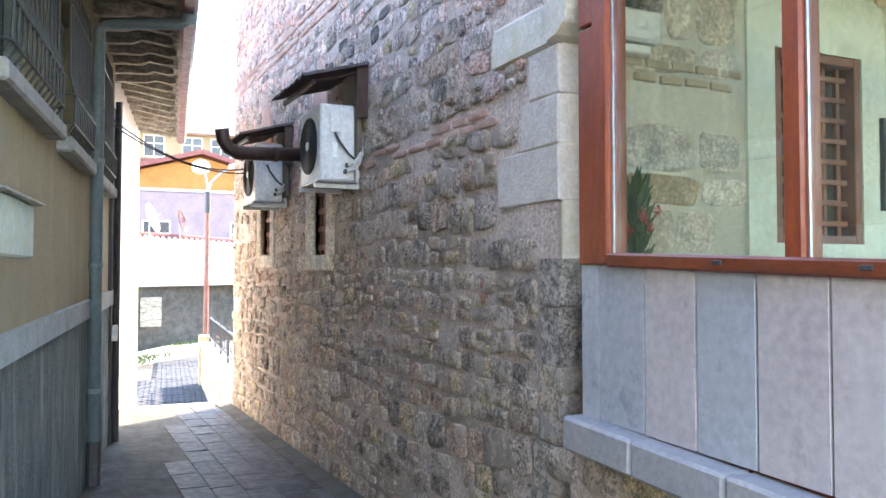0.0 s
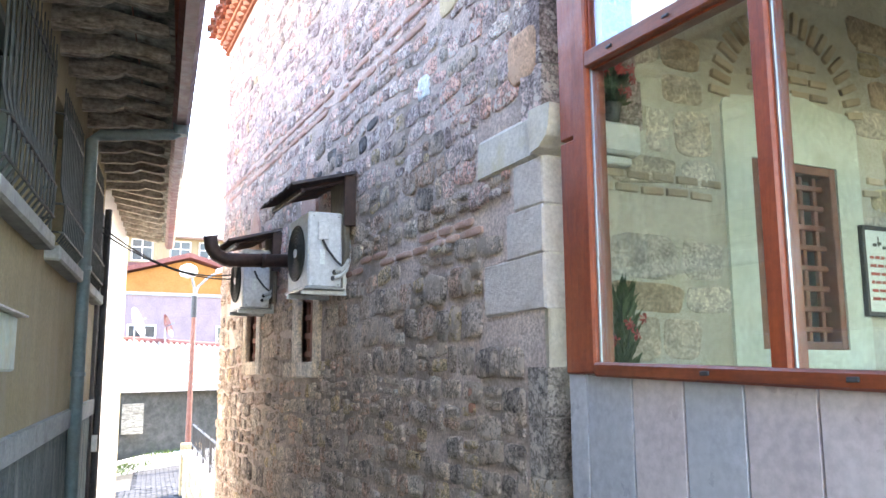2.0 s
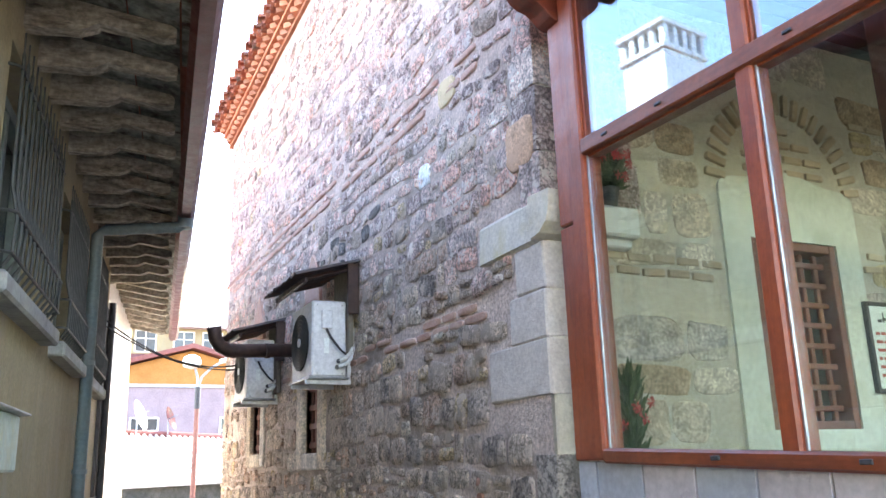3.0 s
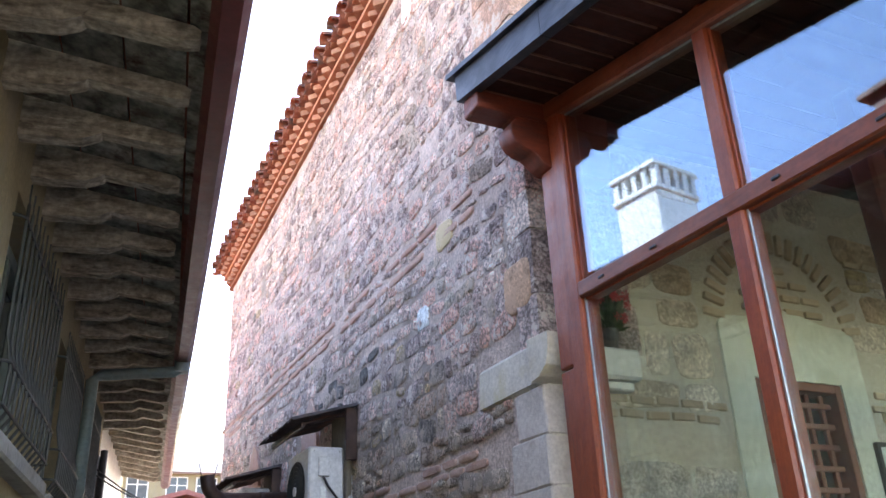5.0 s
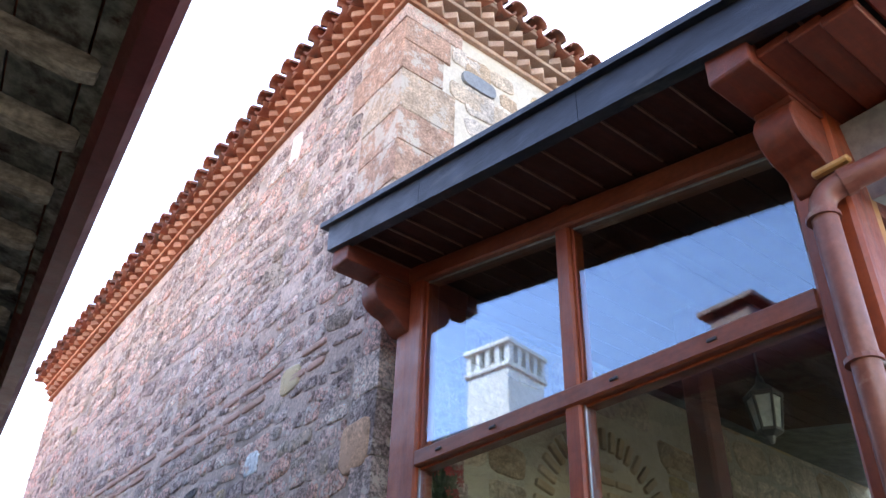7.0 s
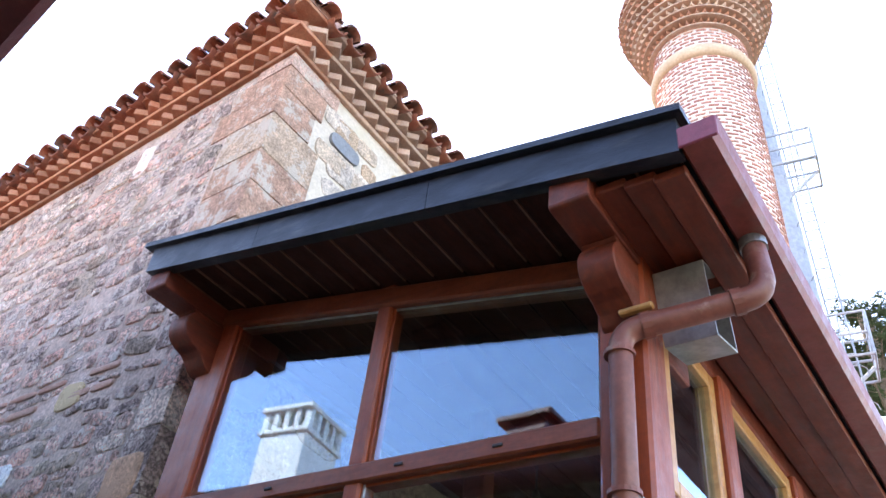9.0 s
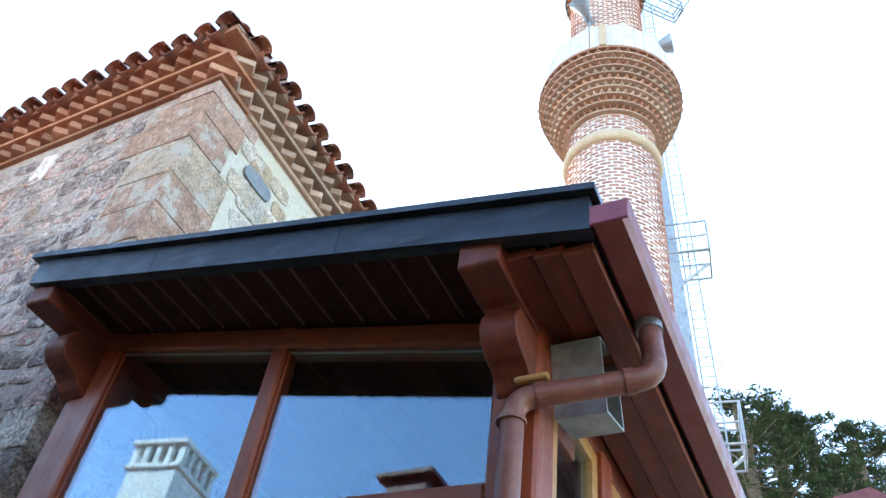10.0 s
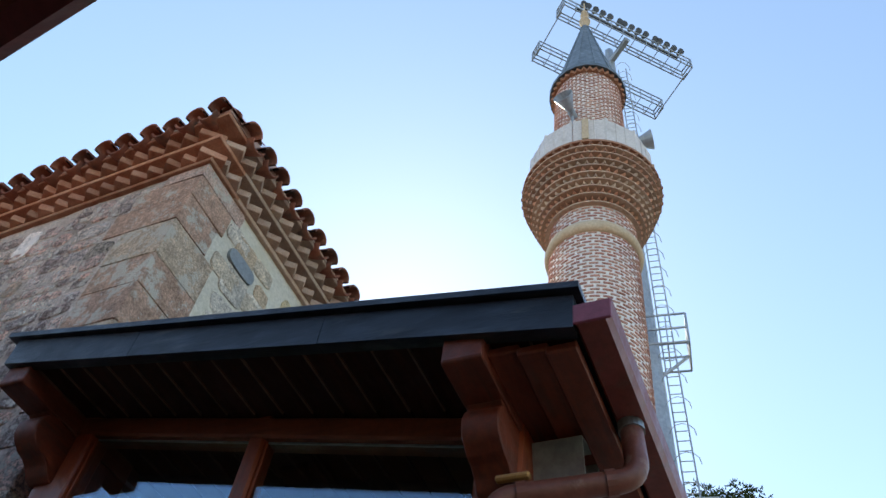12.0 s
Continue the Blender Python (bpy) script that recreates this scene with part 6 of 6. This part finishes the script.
for f in ((0, 1, 2, 3), (7, 6, 5, 4), (0, 4, 5, 1), (1, 5, 6, 2), (2, 6, 7, 3), (3, 7, 4, 0)):
    bm.faces.new([vs[i] for i in f])
rf = part("roof", bm, M_PALEROOF, shed)
for i in range(26):
    f = i / 25
    a, b = Vector((1.6, 23.7, 1.40)).lerp(Vector((6.9, 26.2, 1.47)), f), Vector((1.4, 28.5, 2.97)).lerp(Vector((6.2, 30.0, 2.77)), f)
    bm = new_bm(); cyl(bm, a, b, 0.06, seg=6)
    part("rib", bm, M_PALEROOF, rf)
bm = new_bm(); cyl(bm, (1.4, 28.5, 3.0), (6.2, 30.0, 2.8), 0.10, seg=8)
part("ridge", bm, M_REDROOF, rf)
bm = new_bm(); box(bm, (2.2, 24.05, 0.2), (2.75, 24.4, 1.0))
part("shutter", bm, M_OLDWOOD, shed, "grey boarded opening")


def dish(c, r, material, label):
    t = thing("satellite_dish", c, label, "satellite dish", "dishes")
    m = Matrix.Translation(Vector(c) + Vector((0, 0, 0.55))) @ Matrix.Rotation(radians(-25), 4, 'Z') @ Matrix.Rotation(radians(72), 4, 'Y')
    bm = new_bm()
    rings = [[bm.verts.new(m @ Vector((q * r * math.cos(a), q * r * math.sin(a), 0.25 * r * q * q))) for a in [2 * math.pi * k / 20 for k in range(20)]] for q in (0.1, 0.5, 0.8, 1.0)]
    for q0, q1 in zip(rings, rings[1:]):
        for j in range(20):
            bm.faces.new((q0[j], q0[(j + 1) % 20], q1[(j + 1) % 20], q1[j]))
    bm.faces.new(rings[0])
    bmesh.ops.solidify(bm, geom=bm.faces[:], thickness=0.02)
    part("reflector", bm, material, t)
    bm = new_bm(); tube(bm, [Vector(c) + Vector((0, 0, -0.1)), Vector(c) + Vector((0, 0, 0.55))], 0.025, 6)
    tube(bm, [m @ Vector((0, 0, 0)), m @ Vector((0, -r * 0.4, r * 0.9))], 0.015, 6)
    part("mount", bm, M_GREYSTEEL, t)


dish((3.9, 29.2, 2.85), 0.40, M_MAROON, "dark red satellite dish on the shed roof")
dish((2.85, 28.5, 2.9), 0.5, M_WHITE, "white satellite dish on the shed roof")

ph = thing("house", (5, 35, -0.6), "pink and orange gabled house behind the shed", "house")
bm = new_bm(); box(bm, (1.0, 34, -0.9), (9.6, 42, 5.0))
part("wall", bm, M_PINK, ph)
bm = new_bm(); prism(bm, [(1.0, 5.0), (9.6, 5.0), (9.6, 5.15), (5.3, 6.35), (1.0, 5.15)], 34.0, 42, "xz")
part("gable", bm, M_ORANGE, ph, "orange painted gable")
bm = new_bm(); box(bm, (0.9, 33.93, 4.9), (9.7, 34.0, 5.02))
part("string_course", bm, M_GREYSTEEL, ph)
bm = new_bm(); prism(bm, [(0.4, 5.06), (5.3, 6.42), (10.2, 5.06), (10.2, 5.22), (5.3, 6.60), (0.4, 5.22)], 33.6, 42.4, "xz")
part("roof", bm, M_REDROOF, ph)
for x in (3.65, 7.0, 8.8):
    far_window(ph, x, 34, 2.45, 0.95, 1.25)
far_window(ph, 6.75, 34, 1.1, 0.6, 0.5)
bb = thing("building", (4, 52, -0.6), "pale upper building with blue-tinted windows", "building")
bm = new_bm(); box(bm, (-4, 52, -0.9), (16, 60, 10.2))
part("wall", bm, M_CREAM, bb)
bm = new_bm(); prism(bm, [(-4.6, 51.2, ), (16.6, 51.2), (16.6, 60), (-4.6, 60)], 10.2, 10.7, "xy")
part("roof", bm, M_WHITE, bb)
bm = new_bm(); prism(bm, [(46.0, 6.6), (52.0, 8.6), (52.0, 6.4), (46, 6.4)], -4, 16, "yz")
part("lower_roof", bm, M_REDROOF, bb)
for x in (7.6, 9.3, 11.2, 5.4):
    far_window(bb, x, 52, 8.75, 1.1, 1.2)

hedge = new_bm()
r2 = random.Random(4)
for i in range(1500):
    f = r2.random()
    c = Vector((1.6, 20.6, -0.55)).lerp(Vector((4.3, 26.2, -0.5)), f) + Vector((r2.uniform(-0.3, 0.3), r2.uniform(-0.2, 0.2), r2.uniform(0, 0.22)))
    d, e = Vector((r2.uniform(-1, 1), r2.uniform(-1, 1), r2.uniform(0.2, 1))).normalized() * 0.09, Vector((r2.uniform(-1, 1), r2.uniform(-1, 1), 0)).normalized() * 0.04
    hedge.faces.new([hedge.verts.new(p) for p in (c, c + e, c + d)])
solo("hedge", hedge, M_GRASS, (3, 23, -0.6), "ragged green verge beside the lane", "hedge", kind="stuff")
bm = new_bm(); prism(bm, [(1.2, 20.9), (4.0, 26.4), (6.4, 26.4), (2.1, 21.9)], -0.9, -0.35, "xy")
solo("verge", bm, M_WHITE, (3, 23, -0.6), "pale sunlit terrace edge beside the lane", "terrace", kind="structure")

# ---------- minaret ----------
MX, MY = 10.02, 2.56
mi = thing("minaret", (MX, MY, 0), "round brick minaret with a corbelled balcony and lead cone", "minaret")


def shaft(name, r0, z0m, r1, z1m, label):
    """A pale mortar drum with thin red bricks standing proud of it, in staggered courses."""
    bm = new_bm()
    turned(bm, [(r0 - 0.012, z0m), (r1 - 0.012, z1m)], MX, MY, 48)
    drum = part(name, bm, M_MINMORTAR, mi, label, True)
    vs, fs = [], []
    step, row = 0.088, 0
    z = z0m + 0.03
    while z < z1m - 0.05:
        r = r0 + (r1 - r0) * (z - z0m) / (z1m - z0m)
        count = 24
        for i in range(count):
            a = 2 * math.pi * (i + 0.5 * (row % 2) + rng.uniform(-0.05, 0.05)) / count
            half = math.pi / count * rng.uniform(0.72, 0.80)
            h = rng.uniform(0.033, 0.040)
            k = len(vs)
            for rr in (r - 0.02, r + rng.uniform(0.0, 0.006)):
                for zz in (z, z + h):
                    for aa in (a - half, a, a + half):
                        vs.append((MX + rr * math.cos(aa), MY + rr * math.sin(aa), zz))
            for q in ((6, 7, 10, 9), (7, 8, 11, 10), (0, 6, 9, 3), (8, 2, 5, 11), (9, 10, 4, 3), (10, 11, 5, 4), (0, 1, 7, 6), (1, 2, 8, 7)):
                fs.append(tuple(k + j for j in q))
        z += step
        row += 1
    me = bpy.data.meshes.new("bricks")
    me.from_pydata([Vector(v) - BASE[mi] for v in vs], [], fs)
    me.materials.append(M_MINBRICK)
    ob = new("bricks", me)
    ob.parent = drum
    tagged(ob, "thin red bricks in wide pale joints", kind="stuff")


shaft("shaft", 0.87, 4.0, 0.86, 15.15, "banded brick shaft")
bm = new_bm(); box(bm, (MX - 1.3, MY - 1.1, -0.9), (MX + 1.3, MY + 1.3, 4.05), 0.02)
part("base", bm, M_TAN_J, mi)
bm = new_bm(); turned(bm, [(0.85, 14.12), (0.92, 14.14), (0.95, 14.26), (0.92, 14.38), (0.85, 14.40)], MX, MY, 48)
part("moulding", bm, M_BUFF, mi, "", True)
NR, ZC, DZ = 9, 14.95, 0.152
for k in range(NR):
    f = k / (NR - 1)
    za = ZC + k * DZ
    r0 = 0.91 + (1.42 - 0.91) * (f ** 0.8)
    bm = new_bm(); turned(bm, [(r0 - 0.06, za), (r0 + 0.035, za), (r0 + 0.035, za + 0.035), (r0 - 0.06, za + 0.035)], MX, MY, 56)
    part("corbel_ring", bm, M_BRICKTAN, mi)
    bm = new_bm(); turned(bm, [(r0 - 0.05, za + 0.035), (r0 - 0.04, za + DZ)], MX, MY, 56)
    part("corbel_core", bm, M_BRICK, mi)
    bm = new_bm()
    n = 46
    for i in range(n):
        a = 2 * math.pi * (i + 0.5 * (k % 2)) / n
        m = Matrix.Translation((MX, MY, 0)) @ Matrix.Rotation(a, 4, 'Z')
        hw = math.pi * r0 / n * 0.90
        zb, zt = za + 0.045 + rng.uniform(-0.004, 0.004), za + DZ - 0.012
        p = [m @ Vector(q) for q in ((r0 - 0.06, -hw, zt), (r0 + 0.070, 0, zt), (r0 - 0.06, hw, zt), (r0 - 0.06, -hw, zb), (r0 + 0.062, 0, zb), (r0 - 0.06, hw, zb))]
        v = [bm.verts.new(q) for q in p]
        for fc in ((0, 1, 4, 3), (1, 2, 5, 4), (0, 2, 1), (3, 4, 5)):
            bm.faces.new([v[j] for j in fc])
    tagged(part("saw_tooth_ring", bm, M_BRICKTAN if k in (2, 3, 5) else M_BRICK, mi), kind="stuff")
ZB = ZC + NR * DZ
bm = new_bm(); turned(bm, [(1.40, ZB), (1.47, ZB), (1.47, ZB + 0.07), (1.1, ZB + 0.07)], MX, MY, 56)
part("balcony_floor", bm, M_BRICK, mi)
ZP = ZB + 0.07
for k in range(12):
    a0, a1 = 2 * math.pi * (k + 0.02) / 12, 2 * math.pi * (k + 0.98) / 12
    bm = new_bm()
    pts = [(math.cos(a0) * 1.34, math.sin(a0) * 1.34), (math.cos(a1) * 1.34, math.sin(a1) * 1.34), (math.cos(a1) * 1.27, math.sin(a1) * 1.27), (math.cos(a0) * 1.27, math.sin(a0) * 1.27)]
    prism(bm, [(MX + x, MY + y) for x, y in pts], ZP, ZP + 1.05, "xy")
    part("parapet_panel", bm, M_PARAPET, mi)
    a = 2 * math.pi * k / 12
    for j in (0.33, 0.66):
        c0, c1 = Vector((math.cos(a0), math.sin(a0), 0)) * 1.345, Vector((math.cos(a1), math.sin(a1), 0)) * 1.345
        q = Vector((MX, MY, 0)) + c0.lerp(c1, j)
        bm = new_bm(); cyl(bm, q + Vector((0, 0, ZP)), q + Vector((0, 0, ZP + 1.04)), 0.012, seg=5)
        part("panel_joint", bm, M_PARAPET, mi)
    bm = new_bm()
    if k % 3 == 0:
        box(bm, (-0.03, -0.07, 0.2), (0.05, 0.07, 1.0), 0.01, Matrix.Translation((MX + 1.33 * math.cos(a + 0.2), MY + 1.33 * math.sin(a + 0.2), ZP)) @ Matrix.Rotation(a + 0.2, 4, 'Z'))
        part("gutter_block", bm, M_BUFF, mi, "buff stone block on the parapet")
    else:
        cyl(bm, (MX + 1.32 * math.cos(a), MY + 1.32 * math.sin(a), ZP), (MX + 1.32 * math.cos(a), MY + 1.32 * math.sin(a), ZP + 1.10), 0.035, seg=6)
        part("parapet_post", bm, M_PARAPET, mi)
shaft("upper_shaft", 0.83, ZP, 0.82, 20.75, "banded brick upper shaft")
bm = new_bm()
for i in range(36):
    a = 2 * math.pi * i / 36
    box(bm, (-0.06, -0.06, 0), (0.06, 0.06, 0.13), 0, Matrix.Translation((MX + 0.84 * math.cos(a), MY + 0.84 * math.sin(a), 20.62)) @ Matrix.Rotation(a + radians(45), 4, 'Z'))
tagged(part("brick_frieze", bm, M_BRICK, mi), kind="stuff")
bm = new_bm(); turned(bm, [(0.86, 20.80), (0.96, 20.76), (0.97, 20.86), (0.84, 20.98), (0.09, 25.1), (0.05, 25.2)], MX, MY, 24)
part("cone", bm, M_CONE, mi, "seamed grey lead cone")
for k in range(12):
    a = 2 * math.pi * k / 12
    bm = new_bm(); cyl(bm, (MX + 0.85 * math.cos(a), MY + 0.85 * math.sin(a), 20.98), (MX + 0.10 * math.cos(a), MY + 0.10 * math.sin(a), 25.1), 0.02, 0.01, 6)
    part("seam", bm, M_CONE, mi)
bm = new_bm(); turned(bm, [(0.04, 25.15), (0.10, 25.3), (0.17, 25.5), (0.10, 25.7), (0.06, 25.8), (0.13, 25.95), (0.06, 26.1), (0.09, 26.2), (0.02, 26.35), (0.015, 26.9)], MX, MY, 12)
part("finial", bm, M_BUFF, mi)
for a, z0h in ((radians(172), 18.45), (radians(276), 18.15), (radians(20), 18.3)):
    d = Vector((math.cos(a), math.sin(a), 0.1))
    c = Vector((MX, MY, z0h)) + d * 0.80
    t = thing("loudspeaker", c, "grey horn loudspeaker on the minaret shaft", "loudspeaker", "loudspeakers")
    bm = new_bm(); cyl(bm, c + d * 0.15, c + d * 0.62, 0.05, 0.24, 16, False); bmesh.ops.solidify(bm, geom=bm.faces[:], thickness=0.012)
    part("horn", bm, M_GREYSTEEL, t)
    bm = new_bm(); cyl(bm, c - d * 0.08, c + d * 0.2, 0.09, seg=12)
    part("driver", bm, M_GREYSTEEL, t)
    bm = new_bm(); tube(bm, [c + d * 0.1, c + d * 0.1 - Vector((0, 0, 0.45)), c - d * 0.1 - Vector((0, 0, 0.5))], 0.03, 6)
    part("arm", bm, M_GREYSTEEL, t)

# ---------- floodlight mast behind ----------
az = radians(81.0)
FX, FYY = 17.9 * math.sin(az), 17.9 * math.cos(az) - 0.05
mast = thing("floodlight_mast", (FX, FYY, -0.9), "tall grey floodlight mast with ladder and lamp frames", "floodlight mast")
top = 39.2
HEAD = Vector((17.60, 3.42, 0))
bm = new_bm(); cyl(bm, (FX, FYY, -0.9), (HEAD.x, HEAD.y, top), 0.56, 0.20, 16)
part("pole", bm, M_GREYSTEEL, mast)
across = Vector((math.cos(az), -math.sin(az), 0))
back = Vector((math.sin(az), math.cos(az), 0))
C = Vector((FX, FYY, 0))
LC = Vector((16.85, 2.50, 0))
HF = 38.0
def strut(bm, a, b, r=0.03):
    cyl(bm, a, b, r, seg=5)
def pole_at(z):
    return C.lerp(HEAD, (z + 0.9) / (top + 0.9)) + Vector((0, 0, z))
def side(z, d):
    return pole_at(z) + across * (0.60 - 0.30 * z / top + d)
lad = part("ladder", (lambda q: ([strut(q, side(6, d), side(top - 2, d), 0.025) for d in (0, 0.34)], q)[1])(new_bm()), M_GREYSTEEL, mast)
bm = new_bm()
for i in range(96):
    z = 6 + i * 0.32
    strut(bm, side(z, 0), side(z, 0.34), 0.016)
for i in range(34):
    z = 7 + i * 0.9
    ring = [side(z, 0.17) + across * (0.34 * math.cos(a)) + back * (-0.1 - 0.5 * math.sin(a)) for a in [math.pi * j / 6 for j in range(7)]]
    tube(bm, ring, 0.012, 4)
tagged(part("rungs", bm, M_GREYSTEEL, lad), kind="stuff")
LAX = Vector((0.727, -0.686, 0))
LBK = Vector((0.686, 0.727, 0))
def frame_deck(c, w, d, h, name, skew=False):
    """An open steel platform with rails."""
    bm = new_bm()
    ax, bk = (LAX, LBK) if skew else (across, back)
    cs = [c + ax * sx * w / 2 + bk * sy * d / 2 for sx, sy in ((-1, -1), (1, -1), (1, 1), (-1, 1))]
    for zz in (0, h / 2, h):
        for i in range(4):
            strut(bm, cs[i] + Vector((0, 0, zz)), cs[(i + 1) % 4] + Vector((0, 0, zz)), 0.035)
    for q in cs:
        strut(bm, q, q + Vector((0, 0, h)), 0.035)
    for i in range(1, max(int(w / 0.6), 2)):
        f = i / max(int(w / 0.6), 2)
        for a, b in ((cs[0], cs[1]), (cs[3], cs[2])):
            strut(bm, a.lerp(b, f), a.lerp(b, f) + Vector((0, 0, h)), 0.02)
        strut(bm, cs[0].lerp(cs[1], f), cs[3].lerp(cs[2], f), 0.02)
    tagged(part(name, bm, M_GREYSTEEL, mast), kind="stuff")
for zp in (18.9, 12.6):
    frame_deck(pole_at(zp) + across * 0.62, 1.15, 1.2, 1.15, "platform")
    bm = new_bm()
    strut(bm, pole_at(zp - 1.0), pole_at(zp) + across * 1.15, 0.05)
    strut(bm, pole_at(zp - 1.0), pole_at(zp) + across * 0.3, 0.05)
    part("platform_brace", bm, M_GREYSTEEL, mast)
frame_deck(LC + Vector((0, 0, HF)), 6.7, 0.7, 0.8, "light_frame", True)
frame_deck(LC + LBK * 2.37 + Vector((0, 0, HF)), 6.7, 0.7, 0.8, "light_frame", True)
bm = new_bm()
strut(bm, pole_at(HF), LC - LBK * 0.2 + Vector((0, 0, HF)), 0.16)
strut(bm, pole_at(HF), LC + LBK * 2.5 + Vector((0, 0, HF)), 0.16)
part("cross_arm", bm, M_GREYSTEEL, mast)
for sx in (-1, 1):
    bm = new_bm()
    strut(bm, LC + LAX * 3.3 * sx + Vector((0, 0, HF)), LC + LBK * 2.37 + LAX * 3.3 * sx + Vector((0, 0, HF)), 0.03)
    part("tie", bm, M_GREYSTEEL, mast)
bm = new_bm(); strut(bm, LC - LAX * 2.6 + Vector((0, 0, HF + 1.1)), LC + LAX * 2.9 + Vector((0, 0, HF + 1.1)), 0.07)
part("lamp_bar", bm, M_DARKIRON, mast)
for i in range(15):
    bm = new_bm()
    q = LC + LAX * (-2.5 + i * 0.38 + (0.14 if i % 5 == 0 else 0)) + Vector((0, 0, HF + 1.15)) - LBK * 0.2
    cyl(bm, q, q - LBK * 0.25 - Vector((0, 0, 0.12)), 0.10, 0.16, 12)
    part("floodlight", bm, M_DARKIRON, mast)

# ---------- pines and a neighbour's roof ----------
def pine(x, y, base, h, seed):
    r = random.Random(seed)
    t = thing("pine_tree", (x, y, base), "dark green pine with an uneven crown", "tree", "pines")
    bm = new_bm(); tube(bm, [(x, y, base), (x + 0.15, y, base + h * 0.5), (x, y + 0.1, base + h * 0.95)], h * 0.018, 8)
    part("trunk", bm, M_BARK, t)
    leaf, limb = new_bm(), new_bm()
    for i in range(46):
        f = r.random() ** 0.75
        z = base + h * (0.35 + 0.63 * f)
        reach = h * 0.27 * (1.05 - f) ** 0.75 * r.uniform(0.5, 1.15) + 0.3
        a = r.uniform(0, 6.28)
        end = Vector((x + reach * math.cos(a), y + reach * math.sin(a), z + reach * r.uniform(0.05, 0.35)))
        tube(limb, [(x, y, z - 0.2), end], 0.035, 4)
        for k in range(10):
            c = Vector((x, y, z)).lerp(end, r.uniform(0.35, 1.08)) + Vector([r.gauss(0, 0.22) for _ in range(3)])
            for j in range(22):
                d = Vector([r.gauss(0, 1) for _ in range(3)]).normalized()
                d.z = abs(d.z) * 0.6
                s = d.cross(Vector((0.3, 0.2, 1))).normalized() * 0.035
                p = c + d * r.uniform(0.0, 0.28)
                leaf.faces.new([leaf.verts.new(q) for q in (p - s, p + s, p + d * 0.22)])
    tagged(part("limbs", limb, M_BARK, t), kind="stuff")
    part("crown", leaf, M_LEAF, t)


def at_az(az_deg, dist):
    return dist * math.sin(radians(az_deg)), dist * math.cos(radians(az_deg))
for azd, dist, tz, hh, sd in ((82.2, 33, 0.66, 15, 1), (84.4, 31, 0.72, 15, 2), (86.6, 33, 0.68, 15, 3), (88.9, 34, 0.66, 16, 4), (91.6, 33, 0.64, 15, 5), (83.5, 38, 0.61, 15, 6), (90.2, 30, 0.58, 14, 7)):
    x, y = at_az(azd, dist)
    pine(x, y, 1.6 + tz * dist - hh, hh, sd)
hill = new_bm()
ga = [at_az(a, 60) for a in (60, 70, 80, 90, 100, 110)]
gb = [at_az(a, 24) for a in (60, 70, 80, 90, 100, 110)]
up, dn = [hill.verts.new((*p, 18)) for p in ga], [hill.verts.new((*p, -0.95)) for p in gb]
for i in range(5):
    hill.faces.new((dn[i], dn[i + 1], up[i + 1], up[i]))
bmesh.ops.subdivide_edges(hill, edges=hill.edges[:], cuts=6, use_grid_fill=True)
for v in hill.verts:
    v.co.z += 1.2 * noise.noise(v.co * 0.12)
bmesh.ops.solidify(hill, geom=hill.faces[:], thickness=0.3)
solo("hillside", hill, M_GRASS, (40, 5, 0), "wooded slope behind the minaret", "hill", kind="structure")
nx, ny = at_az(89.0, 17)
nb_h = thing("house", (nx, ny, 0), "pale neighbouring house with a dark red roof edge", "house")
rm = Matrix.Translation((nx, ny, 0)) @ Matrix.Rotation(radians(-62), 4, 'Z')
bm = new_bm(); box(bm, (-2.0, -0.0, -0.9), (3.5, 4, 9.6), 0, rm)
part("wall", bm, M_WHITE, nb_h)
bm = new_bm(); prism(bm, [(-2.5, 9.5), (-2.5, 9.65), (0.7, 11.0), (4, 9.65), (4, 9.5)], -0.5, 4.5, "xz", rm)
part("roof", bm, M_MAROON, nb_h)
bm = new_bm(); box(bm, (-1.7, 0.3, 9.6), (-1.4, 0.6, 10.7), 0.01, rm)
part("chimney", bm, M_WHITE, nb_h)
